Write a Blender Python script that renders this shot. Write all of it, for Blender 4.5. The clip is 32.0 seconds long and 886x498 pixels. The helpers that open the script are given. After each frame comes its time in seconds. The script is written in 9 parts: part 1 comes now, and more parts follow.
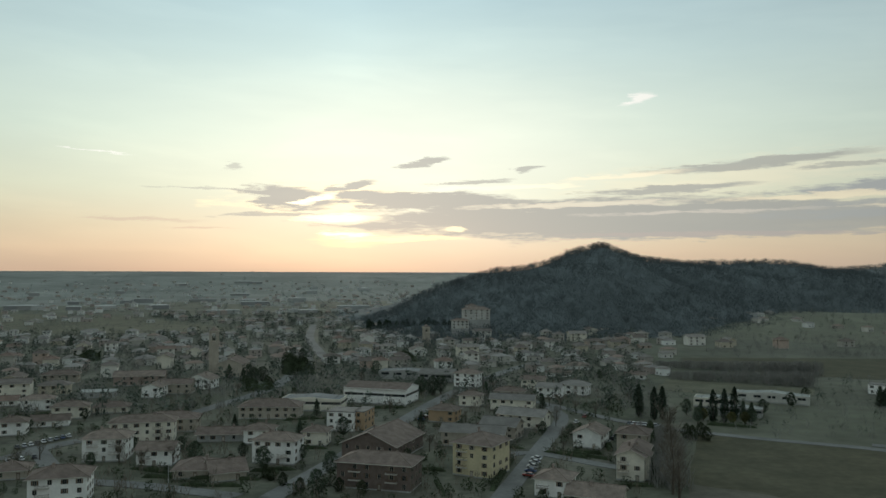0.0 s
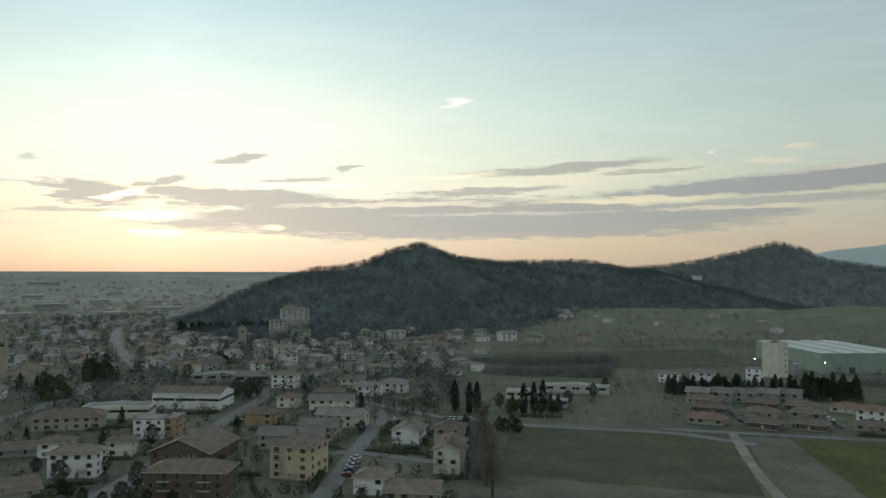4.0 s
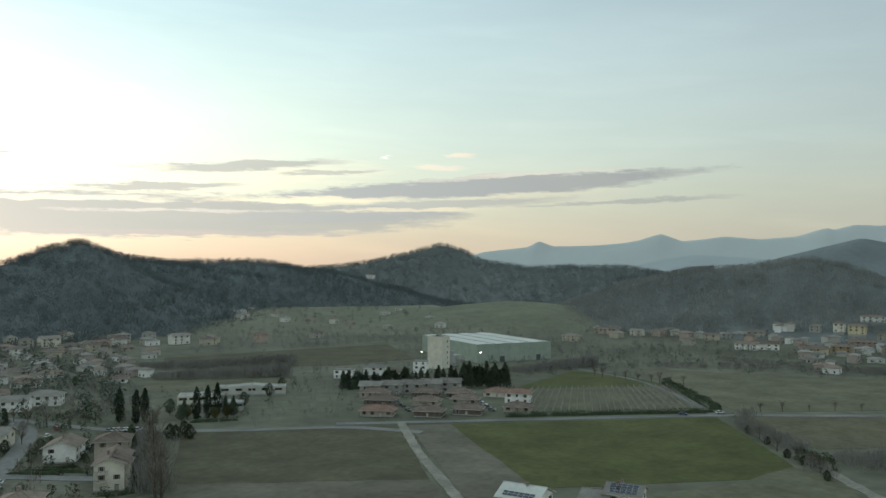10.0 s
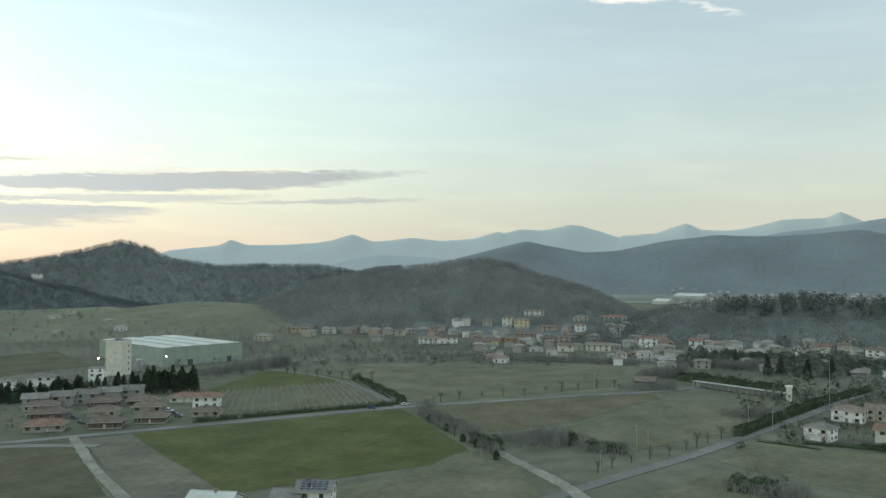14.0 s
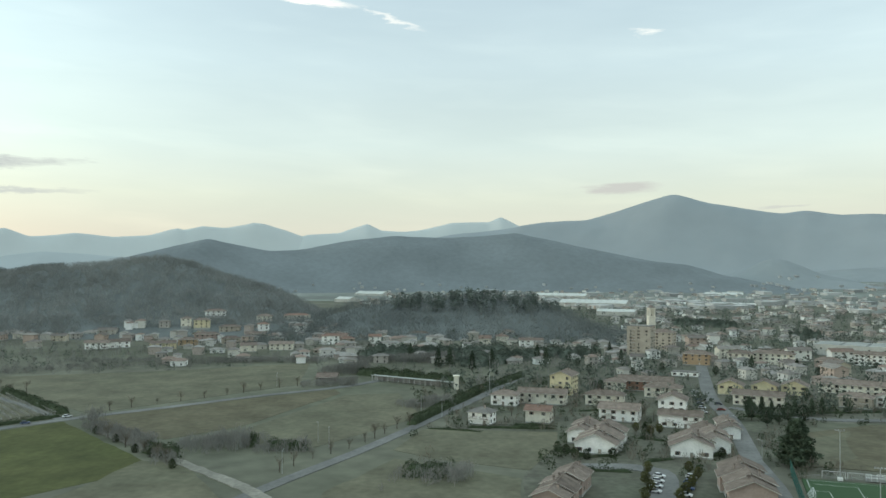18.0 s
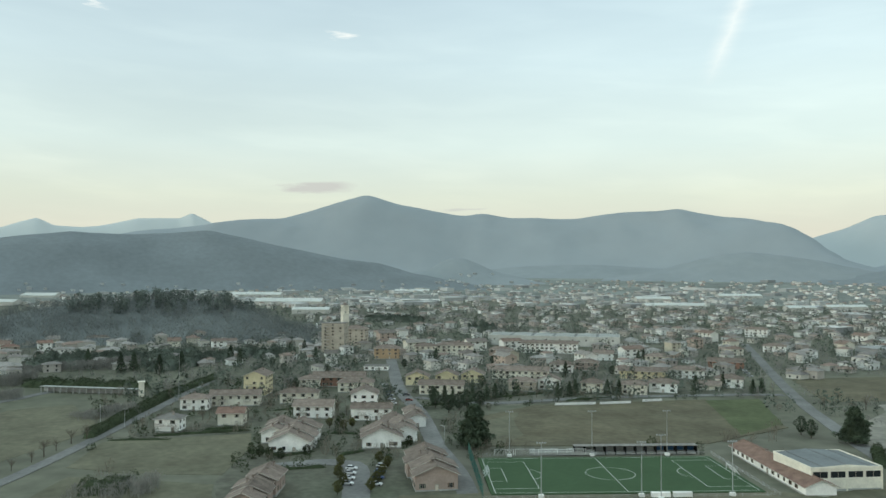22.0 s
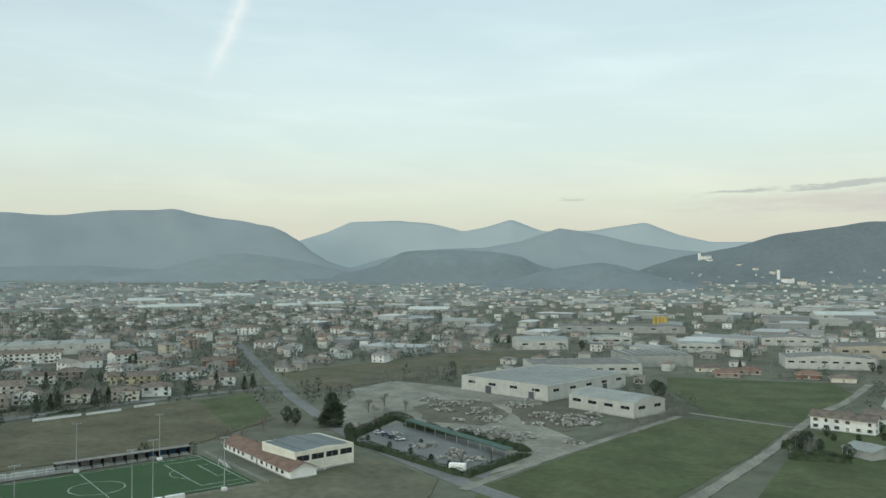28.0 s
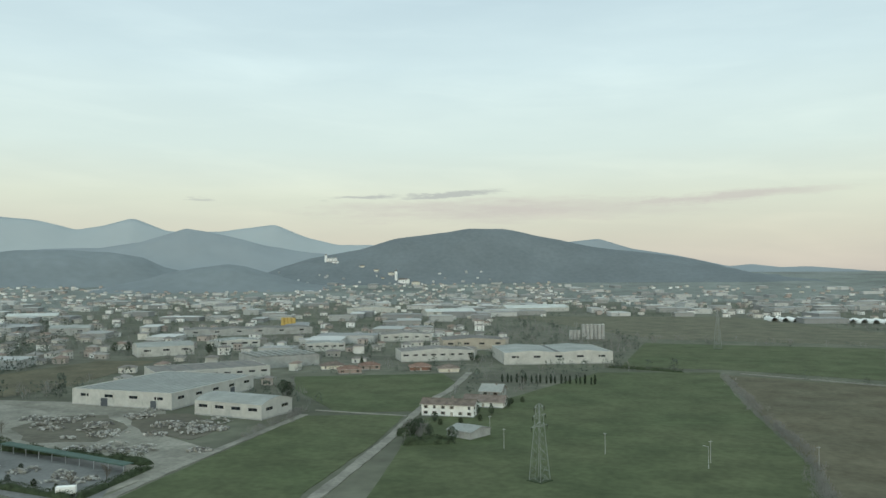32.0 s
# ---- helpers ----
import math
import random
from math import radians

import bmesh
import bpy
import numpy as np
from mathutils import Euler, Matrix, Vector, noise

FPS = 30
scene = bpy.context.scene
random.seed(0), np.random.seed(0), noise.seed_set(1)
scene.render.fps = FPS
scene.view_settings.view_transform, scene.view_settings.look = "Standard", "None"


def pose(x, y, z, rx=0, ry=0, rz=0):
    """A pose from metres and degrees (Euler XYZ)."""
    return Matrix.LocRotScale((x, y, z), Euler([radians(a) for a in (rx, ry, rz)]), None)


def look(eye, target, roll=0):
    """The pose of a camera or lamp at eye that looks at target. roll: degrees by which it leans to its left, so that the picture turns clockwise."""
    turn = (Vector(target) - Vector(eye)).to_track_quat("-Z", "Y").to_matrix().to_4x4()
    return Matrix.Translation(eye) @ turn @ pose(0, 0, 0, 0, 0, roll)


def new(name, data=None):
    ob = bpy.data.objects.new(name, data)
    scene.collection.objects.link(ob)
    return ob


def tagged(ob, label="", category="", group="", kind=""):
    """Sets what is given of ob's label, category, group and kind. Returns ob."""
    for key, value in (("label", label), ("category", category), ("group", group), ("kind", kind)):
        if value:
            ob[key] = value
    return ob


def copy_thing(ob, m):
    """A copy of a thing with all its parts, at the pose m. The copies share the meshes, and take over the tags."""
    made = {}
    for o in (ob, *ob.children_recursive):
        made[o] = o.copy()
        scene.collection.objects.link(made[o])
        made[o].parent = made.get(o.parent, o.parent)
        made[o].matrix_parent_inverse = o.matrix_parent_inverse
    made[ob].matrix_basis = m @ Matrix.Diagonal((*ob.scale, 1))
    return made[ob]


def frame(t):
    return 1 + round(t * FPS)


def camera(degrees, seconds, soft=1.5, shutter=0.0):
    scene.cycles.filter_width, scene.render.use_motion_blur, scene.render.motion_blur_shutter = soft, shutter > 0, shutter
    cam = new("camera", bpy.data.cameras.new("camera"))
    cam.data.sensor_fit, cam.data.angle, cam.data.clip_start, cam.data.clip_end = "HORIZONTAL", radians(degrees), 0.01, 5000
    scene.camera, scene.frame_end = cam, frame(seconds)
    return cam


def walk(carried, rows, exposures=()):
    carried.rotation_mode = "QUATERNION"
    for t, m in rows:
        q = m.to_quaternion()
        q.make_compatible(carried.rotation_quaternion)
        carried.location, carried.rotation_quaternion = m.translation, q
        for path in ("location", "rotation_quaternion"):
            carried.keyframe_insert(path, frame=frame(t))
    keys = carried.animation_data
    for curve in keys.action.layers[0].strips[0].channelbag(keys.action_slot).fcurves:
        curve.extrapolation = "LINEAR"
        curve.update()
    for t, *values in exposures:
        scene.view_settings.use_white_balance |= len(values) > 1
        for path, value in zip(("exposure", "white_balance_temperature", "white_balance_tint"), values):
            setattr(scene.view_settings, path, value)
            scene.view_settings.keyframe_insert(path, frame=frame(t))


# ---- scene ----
cam = camera(58.3, 32.0)
EYE = 72.0

# seconds, heading clockwise from +y, tilt, lean
PATH = (
    (0.0, -0.00, 1.57, 0.22),
    (0.5, 1.46, 1.57, 0.22),
    (1.0, 3.03, 1.57, 0.21),
    (1.5, 4.58, 1.57, 0.21),
    (2.0, 6.01, 1.57, 0.20),
    (2.5, 7.72, 1.57, 0.19),
    (3.0, 9.53, 1.57, 0.19),
    (3.5, 11.19, 1.57, 0.18),
    (5.5, 18.32, 1.54, 0.13),
    (6.0, 20.02, 1.54, 0.12),
    (6.5, 21.96, 1.54, 0.10),
    (7.0, 23.68, 1.54, 0.09),
    (7.5, 25.61, 1.54, 0.09),
    (8.0, 27.35, 1.55, 0.08),
    (8.5, 29.38, 1.55, 0.09),
    (9.0, 31.46, 1.56, 0.10),
    (9.5, 33.70, 1.56, 0.10),
    (10.0, 35.86, 1.57, 0.10),
    (10.5, 38.44, 1.57, 0.10),
    (11.0, 41.49, 1.57, 0.09),
    (11.5, 44.15, 1.57, 0.10),
    (12.0, 46.90, 1.56, 0.11),
    (12.5, 49.66, 1.56, 0.12),
    (13.0, 52.43, 1.56, 0.14),
    (13.5, 55.38, 1.56, 0.15),
    (14.0, 57.70, 1.56, 0.16),
    (14.5, 60.91, 1.56, 0.17),
    (16.5, 72.08, 1.55, 0.28),
    (17.0, 74.69, 1.55, 0.28),
    (17.5, 77.42, 1.55, 0.27),
    (18.0, 80.18, 1.55, 0.26),
    (18.5, 83.14, 1.55, 0.24),
    (19.0, 85.67, 1.55, 0.22),
    (19.5, 88.42, 1.55, 0.20),
    (20.0, 91.54, 1.54, 0.19),
    (20.5, 94.14, 1.53, 0.17),
    (21.0, 96.87, 1.52, 0.15),
    (21.5, 99.16, 1.51, 0.12),
    (22.0, 101.87, 1.50, 0.09),
    (22.5, 104.78, 1.48, 0.06),
    (23.0, 107.81, 1.48, 0.03),
    (23.5, 110.48, 1.48, 0.02),
    (24.0, 113.14, 1.48, 0.00),
    (24.5, 115.99, 1.49, -0.01),
    (25.0, 118.74, 1.49, -0.01),
    (25.5, 122.20, 1.50, -0.02),
    (27.5, 134.26, 1.54, -0.09),
    (28.0, 137.10, 1.54, -0.11),
    (28.5, 140.54, 1.55, -0.12),
    (29.0, 143.79, 1.56, -0.14),
    (29.5, 146.63, 1.57, -0.16),
    (30.0, 149.75, 1.58, -0.19),
    (30.5, 153.05, 1.59, -0.21),
    (31.0, 156.41, 1.59, -0.22),
    (31.5, 159.79, 1.59, -0.23),
    (32.0, 163.37, 1.59, -0.23),
)
EXPOSURE = ((0.0, -0.44), (3.0, -0.37), (6.0, -0.21), (9.0, 0.03), (13.0, 0.42), (19.0, 0.72), (25.0, 0.63), (32.0, 0.52))
walk(cam, [(t, pose(0, 0, EYE, 90 + tilt, -lean, -yaw)) for t, yaw, tilt, lean in PATH], EXPOSURE)

# ---------------------------------------------------------------- sky and sun
SUN_AZ, SUN_EL = -6.5, 2.6
world = bpy.data.worlds.new("evening_sky")
scene.world = world
world.use_nodes = True
wt = world.node_tree
wt.nodes.clear()


def wnode(kind, **sets):
    n = wt.nodes.new(kind)
    for k, v in sets.items():
        if k == "op":
            n.operation = v
        elif k == "blend":
            n.blend_type = v
    return n


def wm(op, a, b=None, c=None, clamp=False):
    """One maths step of the sky; numbers or sockets."""
    n = wnode("ShaderNodeMath", op=op)
    n.use_clamp = clamp
    for i, v in enumerate((a, b, c)):
        if v is None:
            continue
        if isinstance(v, (int, float)):
            n.inputs[i].default_value = v
        else:
            wt.links.new(v, n.inputs[i])
    return n.outputs[0]


def wmix(fac, a, b, blend="MIX"):
    n = wnode("ShaderNodeMix")
    n.data_type, n.blend_type = "RGBA", blend
    for i, v in ((0, fac), (6, a), (7, b)):
        if isinstance(v, (int, float)):
            n.inputs[i].default_value = v
        elif isinstance(v, tuple):
            n.inputs[i].default_value = (*v, 1)
        else:
            wt.links.new(v, n.inputs[i])
    return n.outputs[2]


def wramp(fac, stops):
    n = wnode("ShaderNodeValToRGB")
    e = n.color_ramp.elements
    while len(e) < len(stops):
        e.new(0.5)
    for el, (p, c) in zip(e, stops):
        el.position, el.color = p, (*c, 1)
    wt.links.new(fac, n.inputs[0])
    return n.outputs[0]


coord = wnode("ShaderNodeTexCoord").outputs["Generated"]
sep = wnode("ShaderNodeSeparateXYZ")
wt.links.new(coord, sep.inputs[0])
DEG = 57.29578
az = wm("MULTIPLY", wm("ARCTAN2", sep.outputs[0], sep.outputs[1]), DEG)
# the heading runs on past the south: -60 .. 300
az = wm("ADD", az, wm("MULTIPLY", wm("LESS_THAN", az, -60.0), 360.0))
el = wm("MULTIPLY", wm("ARCSINE", sep.outputs[2], clamp=False), DEG)

# cloud noise in heading and height, stretched along the horizon
comb = wnode("ShaderNodeCombineXYZ")
wt.links.new(wm("MULTIPLY", az, 0.135), comb.inputs[0])
wt.links.new(wm("MULTIPLY", el, 0.95), comb.inputs[1])
nz = wnode("ShaderNodeTexNoise")
nz.inputs["Scale"].default_value, nz.inputs["Detail"].default_value, nz.inputs["Roughness"].default_value = 1.9, 7.0, 0.68
wt.links.new(comb.outputs[0], nz.inputs["Vector"])
n1 = wm("SUBTRACT", nz.outputs["Fac"], 0.5)
nsep = wnode("ShaderNodeSeparateColor")
wt.links.new(nz.outputs["Color"], nsep.inputs[0])
comb2 = wnode("ShaderNodeCombineXYZ")
wt.links.new(wm("MULTIPLY", az, 0.05), comb2.inputs[0])
wt.links.new(wm("MULTIPLY", el, 0.22), comb2.inputs[1])
nz2 = wnode("ShaderNodeTexNoise")
nz2.inputs["Scale"].default_value, nz2.inputs["Detail"].default_value, nz2.inputs["Roughness"].default_value = 1.3, 5.0, 0.55
wt.links.new(comb2.outputs[0], nz2.inputs["Vector"])
n2 = wm("SUBTRACT", nz2.outputs["Fac"], 0.5)
azd = wm("ADD", az, wm("MULTIPLY", wm("SUBTRACT", nsep.outputs[0], 0.5), 5.0))
eld = wm("ADD", el, wm("MULTIPLY", wm("SUBTRACT", nsep.outputs[1], 0.5), 1.1))

up = wm("DIVIDE", el, 40.0, clamp=True)
cool = wramp(up, [(0.0, (0.62, 0.57, 0.50)), (0.06, (0.66, 0.65, 0.55)), (0.13, (0.70, 0.75, 0.64)), (0.22, (0.71, 0.83, 0.79)),
                  (0.36, (0.66, 0.81, 0.84)), (0.50, (0.56, 0.71, 0.78)), (1.0, (0.71, 0.85, 0.89))])
warm = wramp(up, [(0.0, (0.78, 0.49, 0.335)), (0.035, (0.97, 0.65, 0.425)), (0.075, (0.98, 0.74, 0.50)), (0.14, (0.95, 0.90, 0.68)),
                  (0.24, (0.86, 0.94, 0.80)), (0.38, (0.66, 0.80, 0.80)), (0.50, (0.52, 0.67, 0.74)), (1.0, (0.58, 0.73, 0.78))])
away = wm("ABSOLUTE", wm("SUBTRACT", az, SUN_AZ))
near_sun = wm("POWER", wm("SUBTRACT", 1.0, wm("DIVIDE", away, 75.0, clamp=True)), 1.6)
cool = wmix(1.0, cool, (0.70, 0.715, 0.715), "MULTIPLY")
side = wm("DIVIDE", wm("SUBTRACT", az, 84.0), 27.0)
side = wm("POWER", 2.718, wm("MULTIPLY", wm("MULTIPLY", side, side), -1.0))
cool = wmix(wm("MULTIPLY", side, wm("DIVIDE", wm("SUBTRACT", el, 3.0), 8.0, clamp=True)), cool, wmix(1.0, cool, (0.85, 0.85, 0.86), "MULTIPLY"))
warm = wmix(1.0, warm, (1.35, 1.47, 1.44), "MULTIPLY")
sky = wmix(near_sun, cool, warm)
# broad white glow over the hidden sun
gx = wm("DIVIDE", wm("SUBTRACT", az, SUN_AZ + 4.0), 17.0)
gy = wm("DIVIDE", wm("SUBTRACT", el, 7.5), 6.5)
glow = wm("POWER", 2.718, wm("MULTIPLY", wm("ADD", wm("MULTIPLY", gx, gx), wm("MULTIPLY", gy, gy)), -1.0))
sky = wmix(wm("MULTIPLY", glow, 0.75), sky, (1.42, 1.46, 1.27))
# thin high veil
veil = wm("MULTIPLY", wm("ADD", n2, 0.1, clamp=True), 0.6)
sky = wmix(veil, sky, wmix(1.0, sky, (1.35, 1.3, 1.25), "MULTIPLY"))


gain_colour = wmix(near_sun, (0.74, 0.74, 0.74), (1.72, 1.72, 1.72))


def cloud(base, heading, height, half_w, half_h, slope, colour, strength, soft=0.5, rough=1.0):
    """Lays one stretched, ragged cloud over the sky."""
    a = wm("SUBTRACT", azd, heading)
    e = wm("SUBTRACT", wm("SUBTRACT", eld, height), wm("MULTIPLY", a, slope))
    a = wm("DIVIDE", a, half_w)
    e = wm("DIVIDE", e, half_h)
    r = wm("SQRT", wm("ADD", wm("MULTIPLY", a, a), wm("MULTIPLY", e, e)))
    m = wm("ADD", wm("SUBTRACT", 1.0, r), wm("MULTIPLY", n1, rough * 1.5))
    m = wm("DIVIDE", m, soft, clamp=True)
    tone = wmix(1.0, colour, gain_colour, "MULTIPLY")
    return wmix(wm("MULTIPLY", m, strength), base, tone)


GREY, PALE, GOLD, PINK = (0.45, 0.465, 0.432), (1.0, 1.0, 0.93), (1.25, 1.05, 0.68), (0.56, 0.53, 0.51)
BLUE_GREY = (0.44, 0.472, 0.466)
CLOUDS = (
    # bright rims and gaps behind the bank
    (-8, 5.2, 8.0, 1.4, 0.06, GOLD, 0.9, 0.7, 1.2), (20, 6.4, 14.0, 1.4, 0.07, (1.0, 0.93, 0.70), 0.6, 0.8, 1.2),
    (40, 5.6, 10.0, 1.4, 0.03, (0.85, 0.78, 0.60), 0.5, 0.8, 1.0),
    # the grey bank and its wings
    (12, 3.75, 21.0, 1.65, 0.01, GREY, 1.0, 0.3, 1.0), (24, 3.5, 14.0, 1.2, 0.03, GREY, 0.9, 0.3, 0.9),
    (-1, 5.0, 8.5, 0.8, -0.03, GREY, 1.0, 0.25, 1.0), (-11.0, 5.1, 3.6, 0.9, -0.08, GREY, 1.0, 0.25, 1.1),
    (-7.0, 6.0, 2.4, 0.35, 0.22, GREY, 1.0, 0.3, 1.0),
    (-1.3, 7.8, 1.6, 0.35, 0.18, GREY, 0.95, 0.3, 0.8), (6.1, 7.3, 1.3, 0.2, 0.1, GREY, 0.8, 0.4, 0.8),
    (-14.5, 7.2, 0.9, 0.2, 0.1, GREY, 0.6, 0.4, 0.8),
    (39, 6.1, 16.5, 0.75, 0.05, BLUE_GREY, 1.0, 0.3, 0.8), (21.5, 7.3, 8.0, 0.42, 0.06, GREY, 0.85, 0.4, 1.0),
    (16, 5.7, 6.5, 0.35, 0.05, GREY, 0.9, 0.4, 0.8), (30, 3.9, 9.0, 0.5, 0.02, BLUE_GREY, 0.8, 0.5, 0.9),
    (49, 4.9, 8.0, 0.22, 0.03, BLUE_GREY, 0.7, 0.5, 0.7), (35, 4.8, 12.0, 0.4, 0.04, BLUE_GREY, 0.7, 0.5, 0.9),
    # thin layers in and over the bank
    (4, 5.95, 6.5, 0.22, 0.02, (1.25, 1.12, 0.82), 0.9, 0.5, 1.0), (10, 4.75, 9.0, 0.2, 0.02, (0.95, 0.88, 0.70), 0.7, 0.5, 1.1), (18, 4.1, 9.0, 0.15, 0.01, (0.72, 0.68, 0.60), 0.7, 0.6, 1.0),
    (2, 6.35, 3.5, 0.16, 0.06, GREY, 0.8, 0.4, 1.0), (-4, 3.2, 5.0, 0.25, 0.01, GREY, 0.9, 0.4, 1.2), (-12, 3.9, 4.5, 0.16, 0.02, GREY, 0.8, 0.5, 1.2), (28, 7.0, 4.0, 0.2, 0.05, GREY, 0.7, 0.5, 1.0),
    (-16.5, 5.6, 3.5, 0.12, -0.02, GREY, 0.6, 0.5, 1.2), (43, 6.9, 10.0, 0.16, 0.05, (0.80, 0.78, 0.68), 0.7, 0.5, 0.9), (20, 2.6, 12.0, 0.2, 0.0, (0.50, 0.47, 0.44), 0.8, 0.5, 1.0),
    # light breaking through by the sun
    (-6.6, 2.2, 3.4, 0.6, 0.0, (1.4, 1.05, 0.56), 0.7, 1.0, 0.9), (-7.0, 2.6, 2.4, 0.26, 0.0, (1.9, 1.6, 0.95), 0.9, 0.6, 1.2), (-7.4, 3.7, 3.2, 0.38, 0.02, (1.6, 1.35, 0.85), 1.0, 0.6, 1.2),
    (-9.2, 5.0, 1.9, 0.32, 0.2, (1.6, 1.4, 0.95), 1.0, 0.5, 0.9), (-3.0, 2.3, 5.5, 0.26, 0.0, (1.4, 1.1, 0.62), 0.9, 0.6, 1.0),
    (0.6, 3.0, 1.1, 0.2, 0.0, (1.2, 1.05, 0.7), 0.9, 0.5, 0.6), (13, 6.7, 5.0, 0.25, 0.07, (1.1, 1.0, 0.75), 0.8, 0.5, 1.0), (26, 5.0, 8.0, 0.25, 0.03, (1.0, 0.9, 0.66), 0.8, 0.5, 1.0), (33, 4.4, 6.0, 0.2, 0.02, (0.9, 0.82, 0.62), 0.7, 0.5, 1.0),
    (-21, 3.4, 5.0, 0.14, 0.0, (0.62, 0.50, 0.42), 0.5, 0.6, 0.8), (-17, 2.9, 3.0, 0.12, 0.0, (0.62, 0.48, 0.40), 0.5, 0.6, 0.8),
    # single high wisps
    (14.0, 12.0, 1.3, 0.35, 0.18, PALE, 1.0, 0.6, 0.6), (-23.4, 7.9, 2.2, 0.07, -0.04, PALE, 0.9, 0.6, 0.3),
    (37.2, 8.3, 1.6, 0.25, 0.02, (0.95, 0.86, 0.70), 0.9, 0.6, 0.8), (35.6, 7.4, 2.4, 0.22, 0.0, (0.95, 0.86, 0.70), 0.7, 0.6, 0.8),
    (31.5, 8.2, 0.5, 0.12, 0.0, PALE, 0.9, 0.6, 0.5),
    (71.0, 18.6, 3.2, 0.32, -0.10, PALE, 1.0, 0.7, 0.7), (76.5, 17.6, 2.6, 0.25, -0.32, PALE, 0.6, 0.7, 0.7),
    (94.4, 16.4, 1.1, 0.3, 0.0, PALE, 0.6, 0.7, 0.6),
    
    (93.0, 5.9, 2.9, 0.42, 0.02, (0.52, 0.52, 0.50), 0.8, 0.6, 0.7), (103.5, 4.3, 1.8, 0.15, 0.0, (0.52, 0.54, 0.52), 0.6, 0.6, 0.6),
    (168.0, 4.4, 15.0, 1.1, 0.01, PINK, 0.75, 0.9, 1.0), (157.5, 5.3, 3.0, 0.16, 0.03, BLUE_GREY, 0.8, 0.5, 0.7),
    (164.0, 5.5, 4.5, 0.2, 0.06, BLUE_GREY, 0.8, 0.5, 0.8), (183.0, 5.0, 8.0, 0.5, 0.05, PINK, 0.7, 0.7, 1.0),
    (146.5, 4.9, 1.3, 0.13, 0.02, BLUE_GREY, 0.5, 0.5, 0.6),
)
for args in CLOUDS:
    sky = cloud(sky, *args)
# an old contrail that climbs steeply
lean_az = wm("SUBTRACT", wm("SUBTRACT", wm("ADD", az, wm("MULTIPLY", n1, 0.9)), 121.0), wm("MULTIPLY", wm("SUBTRACT", el, 14.0), 0.42))
trail = wm("SUBTRACT", 1.0, wm("ABSOLUTE", wm("DIVIDE", lean_az, wm("ADD", 0.5, wm("MULTIPLY", wm("SUBTRACT", el, 12.0, clamp=True), 0.7)))), clamp=True)
tall = wm("MULTIPLY", wm("DIVIDE", wm("SUBTRACT", el, 12.4), 2.5, clamp=True), wm("DIVIDE", wm("SUBTRACT", 23.0, el), 3.0, clamp=True))
sky = wmix(wm("MULTIPLY", wm("MULTIPLY", wm("MULTIPLY", trail, trail), tall), 0.42), sky, wmix(1.0, PALE, gain_colour, "MULTIPLY"))
# faint streaky cirrus
comb3 = wnode("ShaderNodeCombineXYZ")
wt.links.new(wm("MULTIPLY", az, 0.07), comb3.inputs[0])
wt.links.new(wm("ADD", wm("MULTIPLY", el, 0.45), wm("MULTIPLY", az, 0.02)), comb3.inputs[1])
nz3 = wnode("ShaderNodeTexNoise")
nz3.inputs["Scale"].default_value, nz3.inputs["Detail"].default_value, nz3.inputs["Distortion"].default_value = 1.1, 7.0, 0.4
wt.links.new(comb3.outputs[0], nz3.inputs["Vector"])
cir = wm("MULTIPLY", wm("SUBTRACT", nz3.outputs["Fac"], 0.5, clamp=True), 0.55)
sky = wmix(cir, sky, wmix(1.0, sky, (1.5, 1.42, 1.32), "MULTIPLY"))
nish = wnode("ShaderNodeTexSky")
nish.sky_type, nish.sun_disc = "NISHITA", False
nish.sun_elevation, nish.sun_rotation = radians(SUN_EL), radians(SUN_AZ)
clear = wnode("ShaderNodeVectorMath", op="SCALE")
wt.links.new(nish.outputs[0], clear.inputs[0])
clear.inputs["Scale"].default_value = 0.1
sky = wmix(0.06, sky, clear.outputs[0])
bg = wnode("ShaderNodeBackground")
wt.links.new(sky, bg.inputs[0])
bg.inputs[1].default_value = 1.0
out = wnode("ShaderNodeOutputWorld")
wt.links.new(bg.outputs[0], out.inputs[0])

sun = new("sun", bpy.data.lights.new("sun", "SUN"))
sun.data.energy, sun.data.angle, sun.data.color = 0.5, radians(14), (1.0, 0.87, 0.72)
sa, se = radians(SUN_AZ), radians(5.0)
sun.matrix_world = look((0, 0, 300), (-math.sin(sa) * math.cos(se), -math.cos(sa) * math.cos(se), 300 - math.sin(se)))

# ---------------------------------------------------------------- materials


